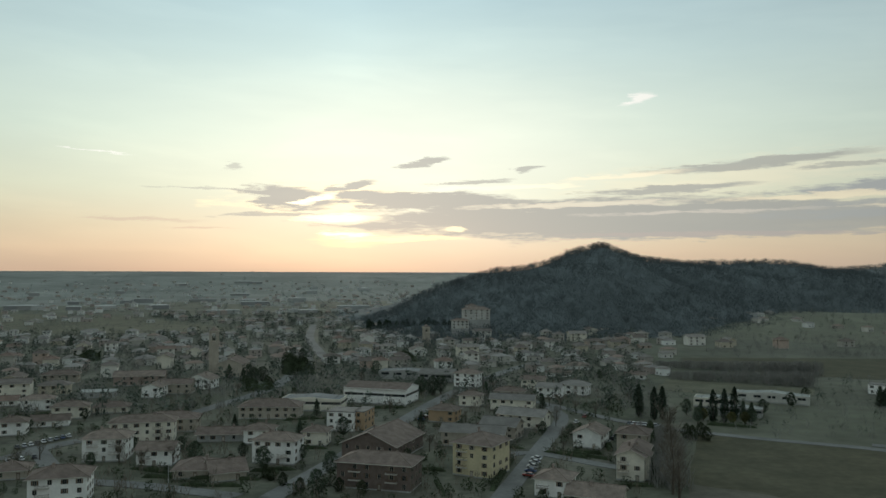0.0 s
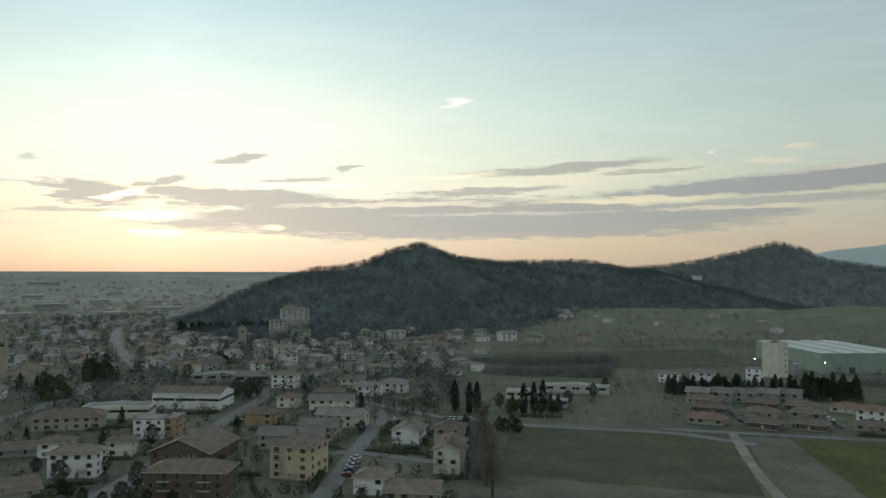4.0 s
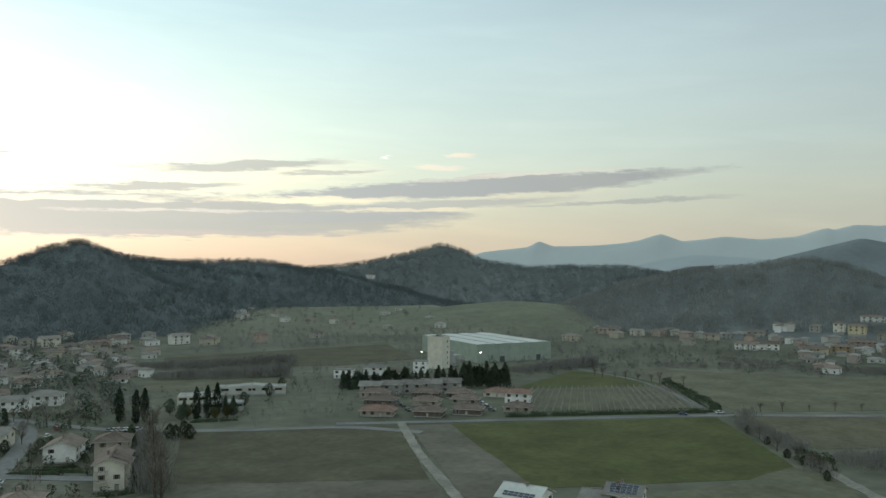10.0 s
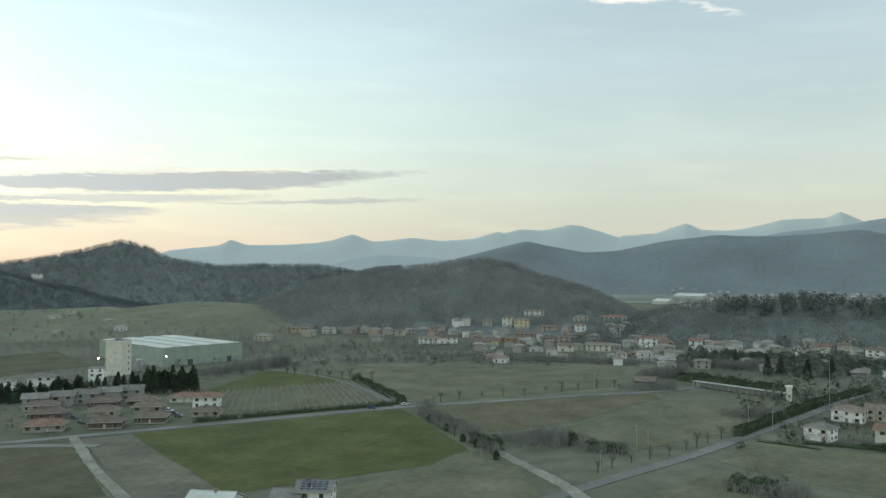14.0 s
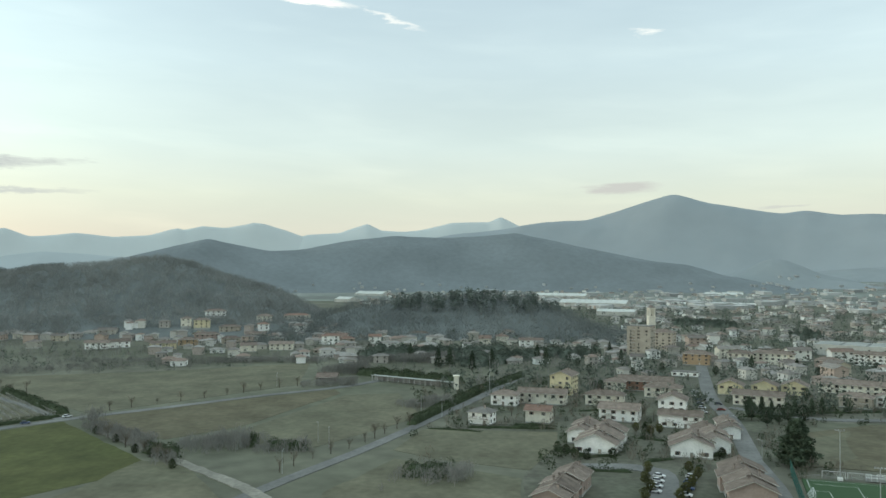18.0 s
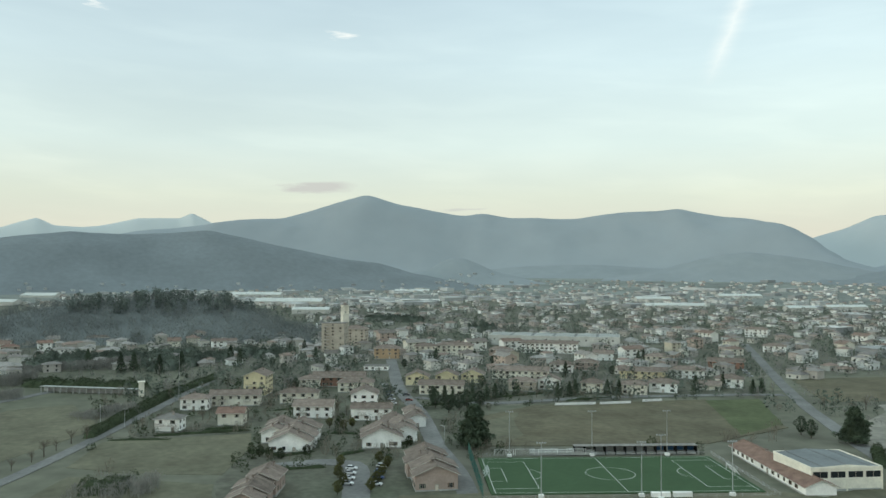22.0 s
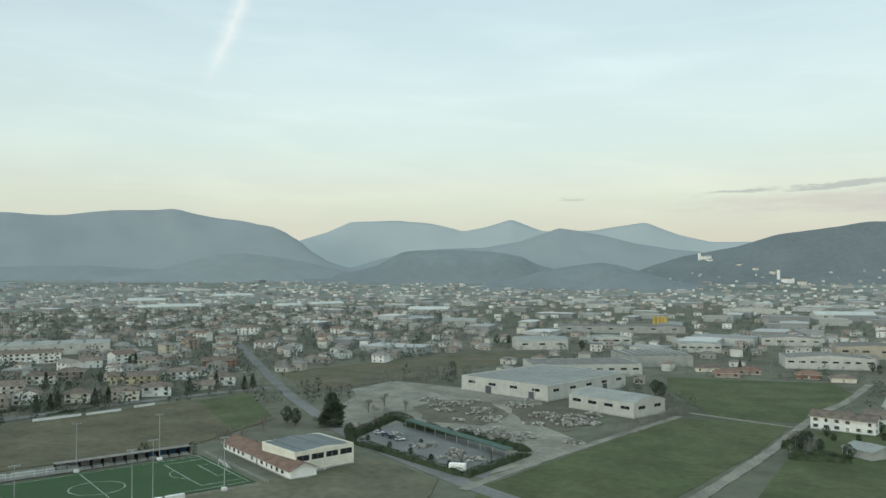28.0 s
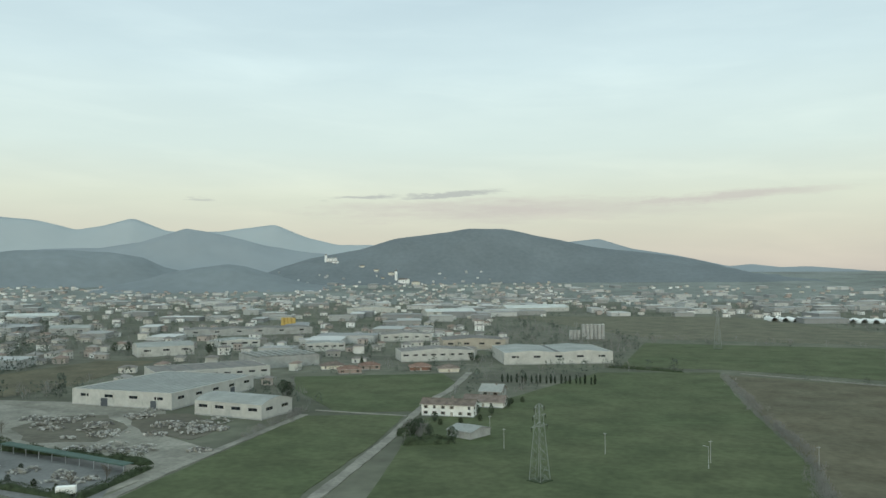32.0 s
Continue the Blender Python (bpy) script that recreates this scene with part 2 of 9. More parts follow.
def mat(name, colour, rough=0.85, vary=0.25, scale=0.3, fine=4.0, bump=0.0, metal=0.0, per_object=0.0, ramp=None, stain=None, per_island=False):
    """A worn outdoor surface: a colour varied at two scales, with relief. ramp: colours picked piece by piece."""
    m = bpy.data.materials.new(name)
    m.use_nodes = True
    t = m.node_tree
    b = t.nodes["Principled BSDF"]
    b.inputs["Roughness"].default_value, b.inputs["Metallic"].default_value = rough, metal
    b.inputs["Specular IOR Level"].default_value = 0.08 if rough > 0.5 else 0.4
    geo = t.nodes.new("ShaderNodeNewGeometry")

    def noisy(s, detail=4.0):
        n = t.nodes.new("ShaderNodeTexNoise")
        n.inputs["Scale"].default_value, n.inputs["Detail"].default_value = s, detail
        t.links.new(geo.outputs["Position"], n.inputs["Vector"])
        return n.outputs["Fac"]

    def mixed(fac, a, bb, blend="MIX"):
        n = t.nodes.new("ShaderNodeMix")
        n.data_type, n.blend_type = "RGBA", blend
        for i, v in ((0, fac), (6, a), (7, bb)):
            if isinstance(v, (int, float)):
                n.inputs[i].default_value = v
            elif isinstance(v, tuple):
                n.inputs[i].default_value = (*v, 1)
            else:
                t.links.new(v, n.inputs[i])
        return n.outputs[2]

    def stretch(v, lo, hi):
        n = t.nodes.new("ShaderNodeMapRange")
        n.inputs[1].default_value, n.inputs[2].default_value, n.inputs[3].default_value, n.inputs[4].default_value = 0.3, 0.7, lo, hi
        t.links.new(v, n.inputs[0])
        return n.outputs[0]

    col = colour
    if ramp:
        r = t.nodes.new("ShaderNodeValToRGB")
        r.color_ramp.interpolation = "CONSTANT" if len(ramp) > 2 else "LINEAR"
        e = r.color_ramp.elements
        while len(e) < len(ramp):
            e.new(0.5)
        for i, (x, c) in enumerate(zip(e, ramp)):
            x.position, x.color = i / len(ramp), (*c, 1)
        if per_island:
            t.links.new(geo.outputs["Random Per Island"], r.inputs[0])
        else:
            oi = t.nodes.new("ShaderNodeObjectInfo")
            t.links.new(oi.outputs["Random"], r.inputs[0])
        col = r.outputs[0]
    big = stretch(noisy(scale), 1 - vary, 1 + vary)
    small = stretch(noisy(fine, 6.0), 1 - vary * 0.7, 1 + vary * 0.7)
    mul = t.nodes.new("ShaderNodeMath")
    mul.operation = "MULTIPLY"
    t.links.new(big, mul.inputs[0])
    t.links.new(small, mul.inputs[1])
    val = mul.outputs[0]
    if per_object:
        oi = t.nodes.new("ShaderNodeObjectInfo")
        n = t.nodes.new("ShaderNodeMapRange")
        n.inputs[3].default_value, n.inputs[4].default_value = 1 - per_object, 1 + per_object
        t.links.new(oi.outputs["Random"], n.inputs[0])
        m2 = t.nodes.new("ShaderNodeMath")
        m2.operation = "MULTIPLY"
        t.links.new(val, m2.inputs[0])
        t.links.new(n.outputs[0], m2.inputs[1])
        val = m2.outputs[0]
    if stain:
        st = stretch(noisy(scale * 0.37, 3.0), 0.0, 1.0)
        col = mixed(st, col, stain)
    hs = t.nodes.new("ShaderNodeHueSaturation")
    t.links.new(val, hs.inputs["Value"])
    if isinstance(col, tuple):
        hs.inputs["Color"].default_value = (*col, 1)
    else:
        t.links.new(col, hs.inputs["Color"])
    t.links.new(hs.outputs[0], b.inputs["Base Color"])
    if bump:
        bp = t.nodes.new("ShaderNodeBump")
        bp.inputs["Distance"].default_value, bp.inputs["Strength"].default_value = bump, 0.6
        t.links.new(noisy(fine * 1.7, 5.0), bp.inputs["Height"])
        t.links.new(bp.outputs[0], b.inputs["Normal"])
    return m


WALLS = {
    "white": mat("white_plaster", (0.82, 0.81, 0.77), vary=0.10, scale=0.25, fine=1.5, per_object=0.08),
    "cream": mat("cream_plaster", (0.70, 0.66, 0.56), vary=0.10, scale=0.25, fine=1.5, per_object=0.08),
    "yellow": mat("yellow_plaster", (0.60, 0.53, 0.35), vary=0.10, scale=0.25, fine=1.5, per_object=0.06),
    "tan": mat("tan_plaster", (0.42, 0.375, 0.31), vary=0.12, scale=0.25, fine=1.5, per_object=0.08),
    "orange": mat("orange_plaster", (0.42, 0.30, 0.19), vary=0.10, scale=0.25, fine=1.5),
    "pink": mat("pink_plaster", (0.37, 0.29, 0.25), vary=0.12, scale=0.25, fine=1.5),
    "red": mat("red_brick_wall", (0.27, 0.155, 0.115), vary=0.2, scale=0.5, fine=3.0),
    "brick": mat("brown_brick_wall", (0.165, 0.13, 0.112), vary=0.18, scale=0.5, fine=3.0),
    "precast": mat("precast_concrete", (0.50, 0.49, 0.45), vary=0.12, scale=0.2, fine=1.0),
    "sage": mat("sage_green_cladding", (0.33, 0.385, 0.325), vary=0.1, scale=0.15, fine=1.0),
    "grey": mat("grey_concrete", (0.36, 0.36, 0.34), vary=0.14, scale=0.2, fine=1.2),
    "mixed": mat("house_plaster", (0.6, 0.58, 0.5), vary=0.10, scale=0.25, fine=1.5,
                 ramp=[(0.82, 0.81, 0.77), (0.68, 0.64, 0.54), (0.76, 0.74, 0.69), (0.52, 0.47, 0.37), (0.70, 0.68, 0.62), (0.47, 0.37, 0.31), (0.44, 0.42, 0.37)]),
}
ROOFS = {
    "tile": mat("clay_roof_tiles", (0.184, 0.150, 0.127), vary=0.26, scale=0.4, fine=2.5, bump=0.08, per_object=0.2),
    "brown": mat("brown_roof_tiles", (0.165, 0.132, 0.113), vary=0.24, scale=0.4, fine=2.5, bump=0.08, per_object=0.15),
    "rust": mat("red_roof_tiles", (0.215, 0.142, 0.114), vary=0.22, scale=0.4, fine=2.5, bump=0.08, per_object=0.12),
    "grey": mat("weathered_grey_roof", (0.20, 0.19, 0.175), vary=0.18, scale=0.3, fine=2.0, bump=0.05, per_object=0.15),
    "pale": mat("pale_sheet_roof", (0.30, 0.31, 0.29), vary=0.14, scale=0.08, fine=0.8, rough=0.8),
    "white": mat("white_sheet_roof", (0.50, 0.515, 0.485), vary=0.12, scale=0.08, fine=0.8, rough=0.8),
    "blue": mat("blue_grey_sheet_roof", (0.175, 0.190, 0.192), vary=0.14, scale=0.08, fine=0.8, rough=0.8),
    "mixed": mat("mixed_roof_tiles", (0.17, 0.125, 0.105), vary=0.22, scale=0.4, fine=2.5, bump=0.08, per_object=0.15,
                 ramp=[(0.165, 0.140, 0.123), (0.190, 0.168, 0.150), (0.190, 0.140, 0.115), (0.150, 0.133, 0.120), (0.215, 0.198, 0.180)]),
}
M_FRAME = mat("window_frame_paint", (0.42, 0.38, 0.32), vary=0.08, per_object=0.4)
M_SHUT = mat("shutter_paint", (0.13, 0.09, 0.065), vary=0.15, per_object=0.3,
             ramp=[(0.15, 0.10, 0.07), (0.11, 0.13, 0.10), (0.20, 0.16, 0.12), (0.12, 0.08, 0.06), (0.26, 0.24, 0.21)])
M_GLASS = bpy.data.materials.new("window_glass")
M_GLASS.use_nodes = True
_b = M_GLASS.node_tree.nodes["Principled BSDF"]
_b.inputs["Base Color"].default_value, _b.inputs["Roughness"].default_value = (0.02, 0.024, 0.028, 1), 0.12
M_CHIM = mat("chimney_plaster", (0.30, 0.25, 0.22), vary=0.15, per_object=0.2)
M_RAIL = mat("balcony_concrete", (0.50, 0.47, 0.42), vary=0.1, per_object=0.1)
M_BARK = mat("bark", (0.085, 0.07, 0.055), vary=0.2)
M_TWIG = mat("bare_twigs", (0.15, 0.132, 0.105), vary=0.25, per_object=0.2)
M_EVER = mat("evergreen_leaves", (0.058, 0.076, 0.050), vary=0.3, per_object=0.25)
M_CYP = mat("cypress_leaves", (0.032, 0.046, 0.030), vary=0.3, per_object=0.2)
M_BUSH = mat("shrub_leaves", (0.045, 0.055, 0.030), vary=0.3, per_object=0.3)
M_HEDGE = mat("hedge_leaves", (0.050, 0.064, 0.036), vary=0.35, scale=0.5)
M_WOOD = mat("winter_wood", (0.11, 0.108, 0.10), vary=0.16, scale=0.012, fine=0.1, per_island=True,
             ramp=[(0.232, 0.226, 0.206), (0.218, 0.216, 0.200), (0.246, 0.236, 0.214), (0.206, 0.208, 0.192), (0.238, 0.228, 0.208)])
# winter wood of the castle hill, darker and bluish with haze in the colour
M_HAZEDARK = mat("hazed_dark_wood", (0.11, 0.108, 0.10), vary=0.20, scale=0.012, fine=0.1, per_island=True,
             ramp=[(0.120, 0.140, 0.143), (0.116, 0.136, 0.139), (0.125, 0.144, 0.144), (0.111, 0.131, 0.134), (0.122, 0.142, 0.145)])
# knoll pines: crown colour lightened for the haze in front of them
M_KNOLL = mat("hazed_knoll_pines", (0.128, 0.150, 0.132), vary=0.28, scale=0.05, fine=0.2)
M_PINE = mat("dark_wood_crowns", (0.098, 0.116, 0.094), vary=0.28, scale=0.05, fine=0.2)
# village hill wood, lifted paler to carry haze, not another species
M_HAZEPALE = mat("hazed_pale_wood", (0.11, 0.108, 0.10), vary=0.20, scale=0.012, fine=0.1, per_island=True,
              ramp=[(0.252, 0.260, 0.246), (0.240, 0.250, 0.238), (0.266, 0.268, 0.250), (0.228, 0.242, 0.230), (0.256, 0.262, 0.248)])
M_PASTURE = mat("grazed_hill_pasture", (0.142, 0.150, 0.106), vary=0.16, scale=0.01, fine=0.08, stain=(0.166, 0.164, 0.122))
# middle hill and knoll woods and floors, tinted by hill for haze
M_HAZEMID = mat("hazed_grey_wood", (0.2, 0.2, 0.2), vary=0.2, scale=0.012, fine=0.1, per_island=True, ramp=[(0.182, 0.200, 0.196), (0.174, 0.192, 0.190), (0.192, 0.208, 0.200), (0.166, 0.186, 0.182)])
M_HAZEFLOOR = mat("hazed_dark_floor", (0.108, 0.126, 0.128), vary=0.2, scale=0.008, fine=0.06)
M_KWOOD = mat("hazed_knoll_wood", (0.17, 0.18, 0.17), vary=0.2, scale=0.02, fine=0.1, per_island=True, ramp=[(0.176, 0.190, 0.182), (0.164, 0.180, 0.174), (0.186, 0.196, 0.184), (0.152, 0.170, 0.162)])
M_SLOPE = mat("hazed_slope_soil", (0.140, 0.155, 0.152), vary=0.2, scale=0.008, fine=0.06)
# mid-distance hills: base colour shifted to blue-grey to stand for haze
M_MID = mat("hazed_wooded_hill", (0.168, 0.190, 0.197), vary=0.10, scale=0.006, fine=0.06)
M_SHRINE = mat("hazed_shrine_hill", (0.156, 0.177, 0.184), vary=0.10, scale=0.006, fine=0.06)
# mountain colour has air haze mixed in, as blue-grey
M_FAR1 = mat("hazed_far_mountain", (0.262, 0.292, 0.304), vary=0.04, scale=0.0016, fine=0.008)
# foothills: painted haze, a step between the hills and the mountains
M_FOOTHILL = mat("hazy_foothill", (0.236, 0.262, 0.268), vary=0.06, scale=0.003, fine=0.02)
M_FOOTDARK = mat("hazed_wooded_foothill", (0.196, 0.222, 0.230), vary=0.08, scale=0.004, fine=0.03)
# farther ranges: more haze painted into the colour, so paler
M_FAR2 = mat("hazed_farthest_mountain", (0.358, 0.392, 0.398), vary=0.03, scale=0.0012, fine=0.006)
M_FAR3 = mat("hazed_palest_mountain", (0.450, 0.480, 0.472), vary=0.02, scale=0.0012, fine=0.006)
M_ASPHALT = mat("asphalt", (0.188, 0.188, 0.180), vary=0.2, scale=0.06, fine=0.6, stain=(0.150, 0.151, 0.144))
M_GRAVEL = mat("gravel", (0.225, 0.216, 0.184), vary=0.24, scale=0.08, fine=0.7)
M_PAINT = mat("white_road_paint", (0.7, 0.7, 0.68), vary=0.08)
M_METAL = mat("galvanised_steel", (0.42, 0.43, 0.43), rough=0.5, metal=0.4, vary=0.1)
M_DARK = mat("dark_rubber", (0.02, 0.02, 0.02), vary=0.1)
M_PV = bpy.data.materials.new("solar_cells")
M_PV.use_nodes = True
_b = M_PV.node_tree.nodes["Principled BSDF"]
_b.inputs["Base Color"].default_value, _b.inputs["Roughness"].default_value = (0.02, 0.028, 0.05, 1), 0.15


def field_mat(name, a, b, furrow=0.0, turn=0.0):
    """Winter field: two soil or grass colours in blotches, with faint drill rows."""
    m = mat(name, a, vary=0.22, scale=0.05, fine=0.3, stain=b)
    return m


M_GRASS = field_mat("green_winter_wheat", (0.071, 0.079, 0.032), (0.088, 0.092, 0.039))
M_GRASS2 = field_mat("deep_green_meadow", (0.074, 0.092, 0.046), (0.094, 0.106, 0.056))
M_SOIL = field_mat("stubble_field", (0.124, 0.111, 0.074), (0.104, 0.097, 0.066))
M_SOIL2 = field_mat("ploughed_field", (0.112, 0.103, 0.080), (0.136, 0.127, 0.102))
M_DRY = field_mat("dry_meadow", (0.140, 0.133, 0.093), (0.116, 0.115, 0.080))
M_TILLED = field_mat("dark_stubble_field", (0.094, 0.087, 0.056), (0.080, 0.077, 0.051))
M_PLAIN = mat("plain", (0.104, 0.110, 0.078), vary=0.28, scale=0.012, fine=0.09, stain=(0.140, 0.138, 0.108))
# same plain farther out, its colour paled in place of haze
M_PLAIN2 = mat("hazed_far_farmland", (0.172, 0.190, 0.170), vary=0.25, scale=0.004, fine=0.03, stain=(0.205, 0.216, 0.196))
M_YARD = mat("yard_gravel", (0.262, 0.250, 0.212), vary=0.26, scale=0.06, fine=0.4, stain=(0.188, 0.180, 0.150))
M_TURF = mat("artificial_turf", (0.050, 0.088, 0.044), vary=0.08, scale=0.05, fine=0.5)
M_GARDEN = mat("garden_ground", (0.088, 0.095, 0.067), vary=0.3, scale=0.05, fine=0.35, stain=(0.136, 0.131, 0.106))

# ---------------------------------------------------------------- mesh helpers


def mesh_object(name, verts, faces, mats, slots=None, smooth=False):
    me = bpy.data.meshes.new(name)
    me.from_pydata(verts, [], faces)
    for m in mats:
        me.materials.append(m)
    if slots is not None:
        me.polygons.foreach_set("material_index", slots)
    if smooth:
        me.polygons.foreach_set("use_smooth", [True] * len(me.polygons))
    return new(name, me)


def smoothstep(a, b, x):
    k = np.clip((x - a) / (b - a), 0, 1)
    return k * k * (3 - 2 * k)


def ground_z(x, y):
    """Level plain near the town; far off it lifts a little, as the land does towards the horizon."""
    d = np.hypot(x, y)
    return 62.0 * smoothstep(2000.0, 4000.0, d)


# ground: one sheet out to the horizon, with rings that widen outwards
radii = np.concatenate([[0.0], np.geomspace(60, 4950, 60)])
N_AZ = 180
gv, gf = [(0.0, 0.0, 0.0)], []
for r in radii[1:]:
    for k in range(N_AZ):
        a = 2 * math.pi * k / N_AZ
        x, y = r * math.sin(a), r * math.cos(a)
        gv.append((x, y, float(ground_z(x, y))))
for k in range(N_AZ):
    gf.append((0, 1 + (k + 1) % N_AZ, 1 + k))
for i in range(len(radii) - 2):
    b0, b1 = 1 + i * N_AZ, 1 + (i + 1) * N_AZ
    for k in range(N_AZ):
        k2 = (k + 1) % N_AZ
        gf.append((b0 + k, b0 + k2, b1 + k2, b1 + k))
# rings past about 1700 m switch to the haze-paled ground colour
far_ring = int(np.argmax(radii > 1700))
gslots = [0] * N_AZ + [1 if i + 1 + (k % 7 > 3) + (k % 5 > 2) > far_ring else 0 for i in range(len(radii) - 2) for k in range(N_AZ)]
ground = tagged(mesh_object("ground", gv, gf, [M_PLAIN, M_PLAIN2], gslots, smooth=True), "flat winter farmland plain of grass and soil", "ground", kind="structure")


def ridge(name, crest, front, back, material, label, rough=6.0, wave=90.0, steps=170, rows=22, hollow=1.0, category="hill"):
    """A range of hills along a line of summits and saddles (x, y, z), falling to the plain over the widths front and back.
    Returns the object and a function that gives a point on the slope."""
    c = np.array(crest, float)
    # both ends run out into the plain
    for end, nb in ((0, 1), (-1, -2)):
        v = c[end] - c[nb]
        v = v / max(np.hypot(v[0], v[1]), 1.0)
        tip = c[end] + v * (abs(c[end][2]) * 2.2 + 30)
        tip[2] = float(ground_z(tip[0], tip[1])) - 3.0
        c = np.vstack([tip, c]) if end == 0 else np.vstack([c, tip])
    s = np.concatenate([[0], np.cumsum(np.hypot(*np.diff(c[:, :2], axis=0).T))])
    u = np.linspace(0, s[-1], steps)
    # Catmull-like rounding of the line
    px, py, pz = (np.interp(u, s, c[:, k]) for k in range(3))
    ker = np.array([1, 2, 1]) / 4
    for arr in (px, py):
        for _ in range(14):
            arr[1:-1] = np.convolve(arr, ker, "valid")
    pz[1:-1] = np.convolve(pz, ker, "valid")
    chord = np.array([c[-1, 0] - c[0, 0], c[-1, 1] - c[0, 1]])
    chord /= np.hypot(*chord)
    nrm = np.array([-chord[1], chord[0]])
    mid = c[:, :2].mean(axis=0)
    if np.dot(nrm, mid) > 0:
        nrm = -nrm
    verts, faces = [], []
    ks = np.concatenate([np.linspace(1, 0, rows, endpoint=False), np.linspace(0, -1, rows // 2 + 1)])

    def at(i, k):
        w = front if k >= 0 else back
        x, y = px[i] + nrm[0] * k * w, py[i] + nrm[1] * k * w
        base = float(ground_z(x, y)) - 2.0
        fall = abs(k)
        prof = (1 - fall) ** hollow
        prof = prof * 0.55 + 0.45 * (0.5 + 0.5 * math.cos(math.pi * min(fall, 1.0)))
        z = base + (pz[i] - base) * prof
        z = max(z, base)
        n = noise.fractal(Vector((x / wave, y / wave, 3.1)), 0.9, 2.1, 4)
        z += n * rough * min(1.0, fall * 5 + 0.2) * (1 - fall) ** 0.6
        return x, y, z

    for i in range(steps):
        for k in ks:
            verts.append(at(i, float(k)))
    n = len(ks)
    for i in range(steps - 1):
        for j in range(n - 1):
            faces.append((i * n + j, i * n + j + 1, (i + 1) * n + j + 1, (i + 1) * n + j))
    ob = tagged(mesh_object(name, verts, faces, [material], smooth=True), label, category, kind="structure")

    def spot(rng, top=0.0):
        i = rng.randrange(steps - 1)
        k = rng.uniform(-0.12, 1.0) * (1 - top)
        a, b = at(i, k), at(i + 1, k)
        f = rng.random()
        return tuple(a[q] + (b[q] - a[q]) * f for q in range(3))

    def line(rng):
        i = rng.randrange(steps - 1)
        a, b = at(i, 0.0), at(i + 1, 0.0)
        f = rng.random()
        return tuple(a[q] + (b[q] - a[q]) * f for q in range(3))

    return ob, spot, line


def tri_mesh(name, V, F_all, material):
    me = bpy.data.meshes.new(name)
    me.vertices.add(len(V))
    me.vertices.foreach_set("co", V.astype(np.float32).ravel())
    me.loops.add(F_all.size)
    me.loops.foreach_set("vertex_index", F_all.astype(np.int32).ravel())
    me.polygons.add(len(F_all))
    me.polygons.foreach_set("loop_start", np.arange(len(F_all), dtype=np.int32) * 3)
    me.materials.append(material)
    me.update(calc_edges=True)
    return me


def wood(name, spots, material, label, seed, size=(5, 9), blades=16, slim=0.42, leafy=False, twig=(0.16, 0.34), thick=0.019, low_twig=0.3):
    """Woodland as one mass. Bare trees are sprays of fine upright twigs over a trunk; leafy ones small clumps."""
    rng = np.random.default_rng(seed)
    P = np.array(spots)
    n = len(P)
    h = rng.uniform(size[0], size[1], n)
    th = rng.uniform(0, 2 * math.pi, (n, blades))
    if leafy:
        zz = rng.uniform(0.12, 1.0, (n, blades))
        rad = slim * np.sqrt(np.clip(1 - (1.9 * zz - 0.95) ** 2, 0.03, 1)) * rng.uniform(0.55, 1.0, (n, blades))
        c = np.stack([P[:, None, 0] + rad * h[:, None] * np.cos(th), P[:, None, 1] + rad * h[:, None] * np.sin(th), P[:, None, 2] + zz * h[:, None]], -1)
        ln = (h[:, None] * rng.uniform(0.06, 0.12, (n, blades)))[..., None, None]
        V = c[:, :, None, :] + rng.normal(0, 0.7, (n, blades, 3, 3)) * ln
    else:
        # each twig rises from the fork outwards and ends in a point
        zz = rng.uniform(low_twig, 1.0, (n, blades))
        rad = slim * np.sqrt(np.clip(1 - (1.7 * zz - 1.0) ** 2, 0.05, 1)) * rng.uniform(0.2, 1.0, (n, blades))
        tip = np.stack([P[:, None, 0] + rad * h[:, None] * np.cos(th), P[:, None, 1] + rad * h[:, None] * np.sin(th), P[:, None, 2] + zz * h[:, None]], -1)
        ln = h[:, None] * rng.uniform(twig[0], twig[1], (n, blades))
        low = tip - np.stack([np.cos(th) * ln * 0.35 * rng.uniform(-0.3, 1.2, ln.shape), np.sin(th) * ln * 0.35 * rng.uniform(-0.3, 1.2, ln.shape), ln], -1)
        a2 = rng.uniform(0, 2 * math.pi, (n, blades))
        wd = (thick * h[:, None] * rng.uniform(0.5, 1.4, (n, blades)))
        side = np.stack([np.cos(a2) * wd, np.sin(a2) * wd, 0 * wd], -1)
        V = np.stack([tip, low + side, low - side], 2)
    V = V.reshape(-1, 3)
    m = n * blades
    F1 = np.arange(m * 3).reshape(m, 3)
    base = m * 3
    w = h * 0.02
    T = np.stack([np.stack([P[:, 0] + w * math.cos(a), P[:, 1] + w * math.sin(a), P[:, 2] - 1.0], -1) for a in (0, 2.1, 4.2)]
                 + [np.stack([P[:, 0], P[:, 1], P[:, 2] + h * 0.8], -1)], 1).reshape(-1, 3)
    i = base + np.arange(n)[:, None] * 4
    F2 = np.concatenate([i + np.array([[0, 1, 3]]), i + np.array([[1, 2, 3]]), i + np.array([[2, 0, 3]])])
    return tagged(new(name, tri_mesh(name, np.concatenate([V, T]), np.concatenate([F1, F2]), material)), label, "trees", kind="stuff")


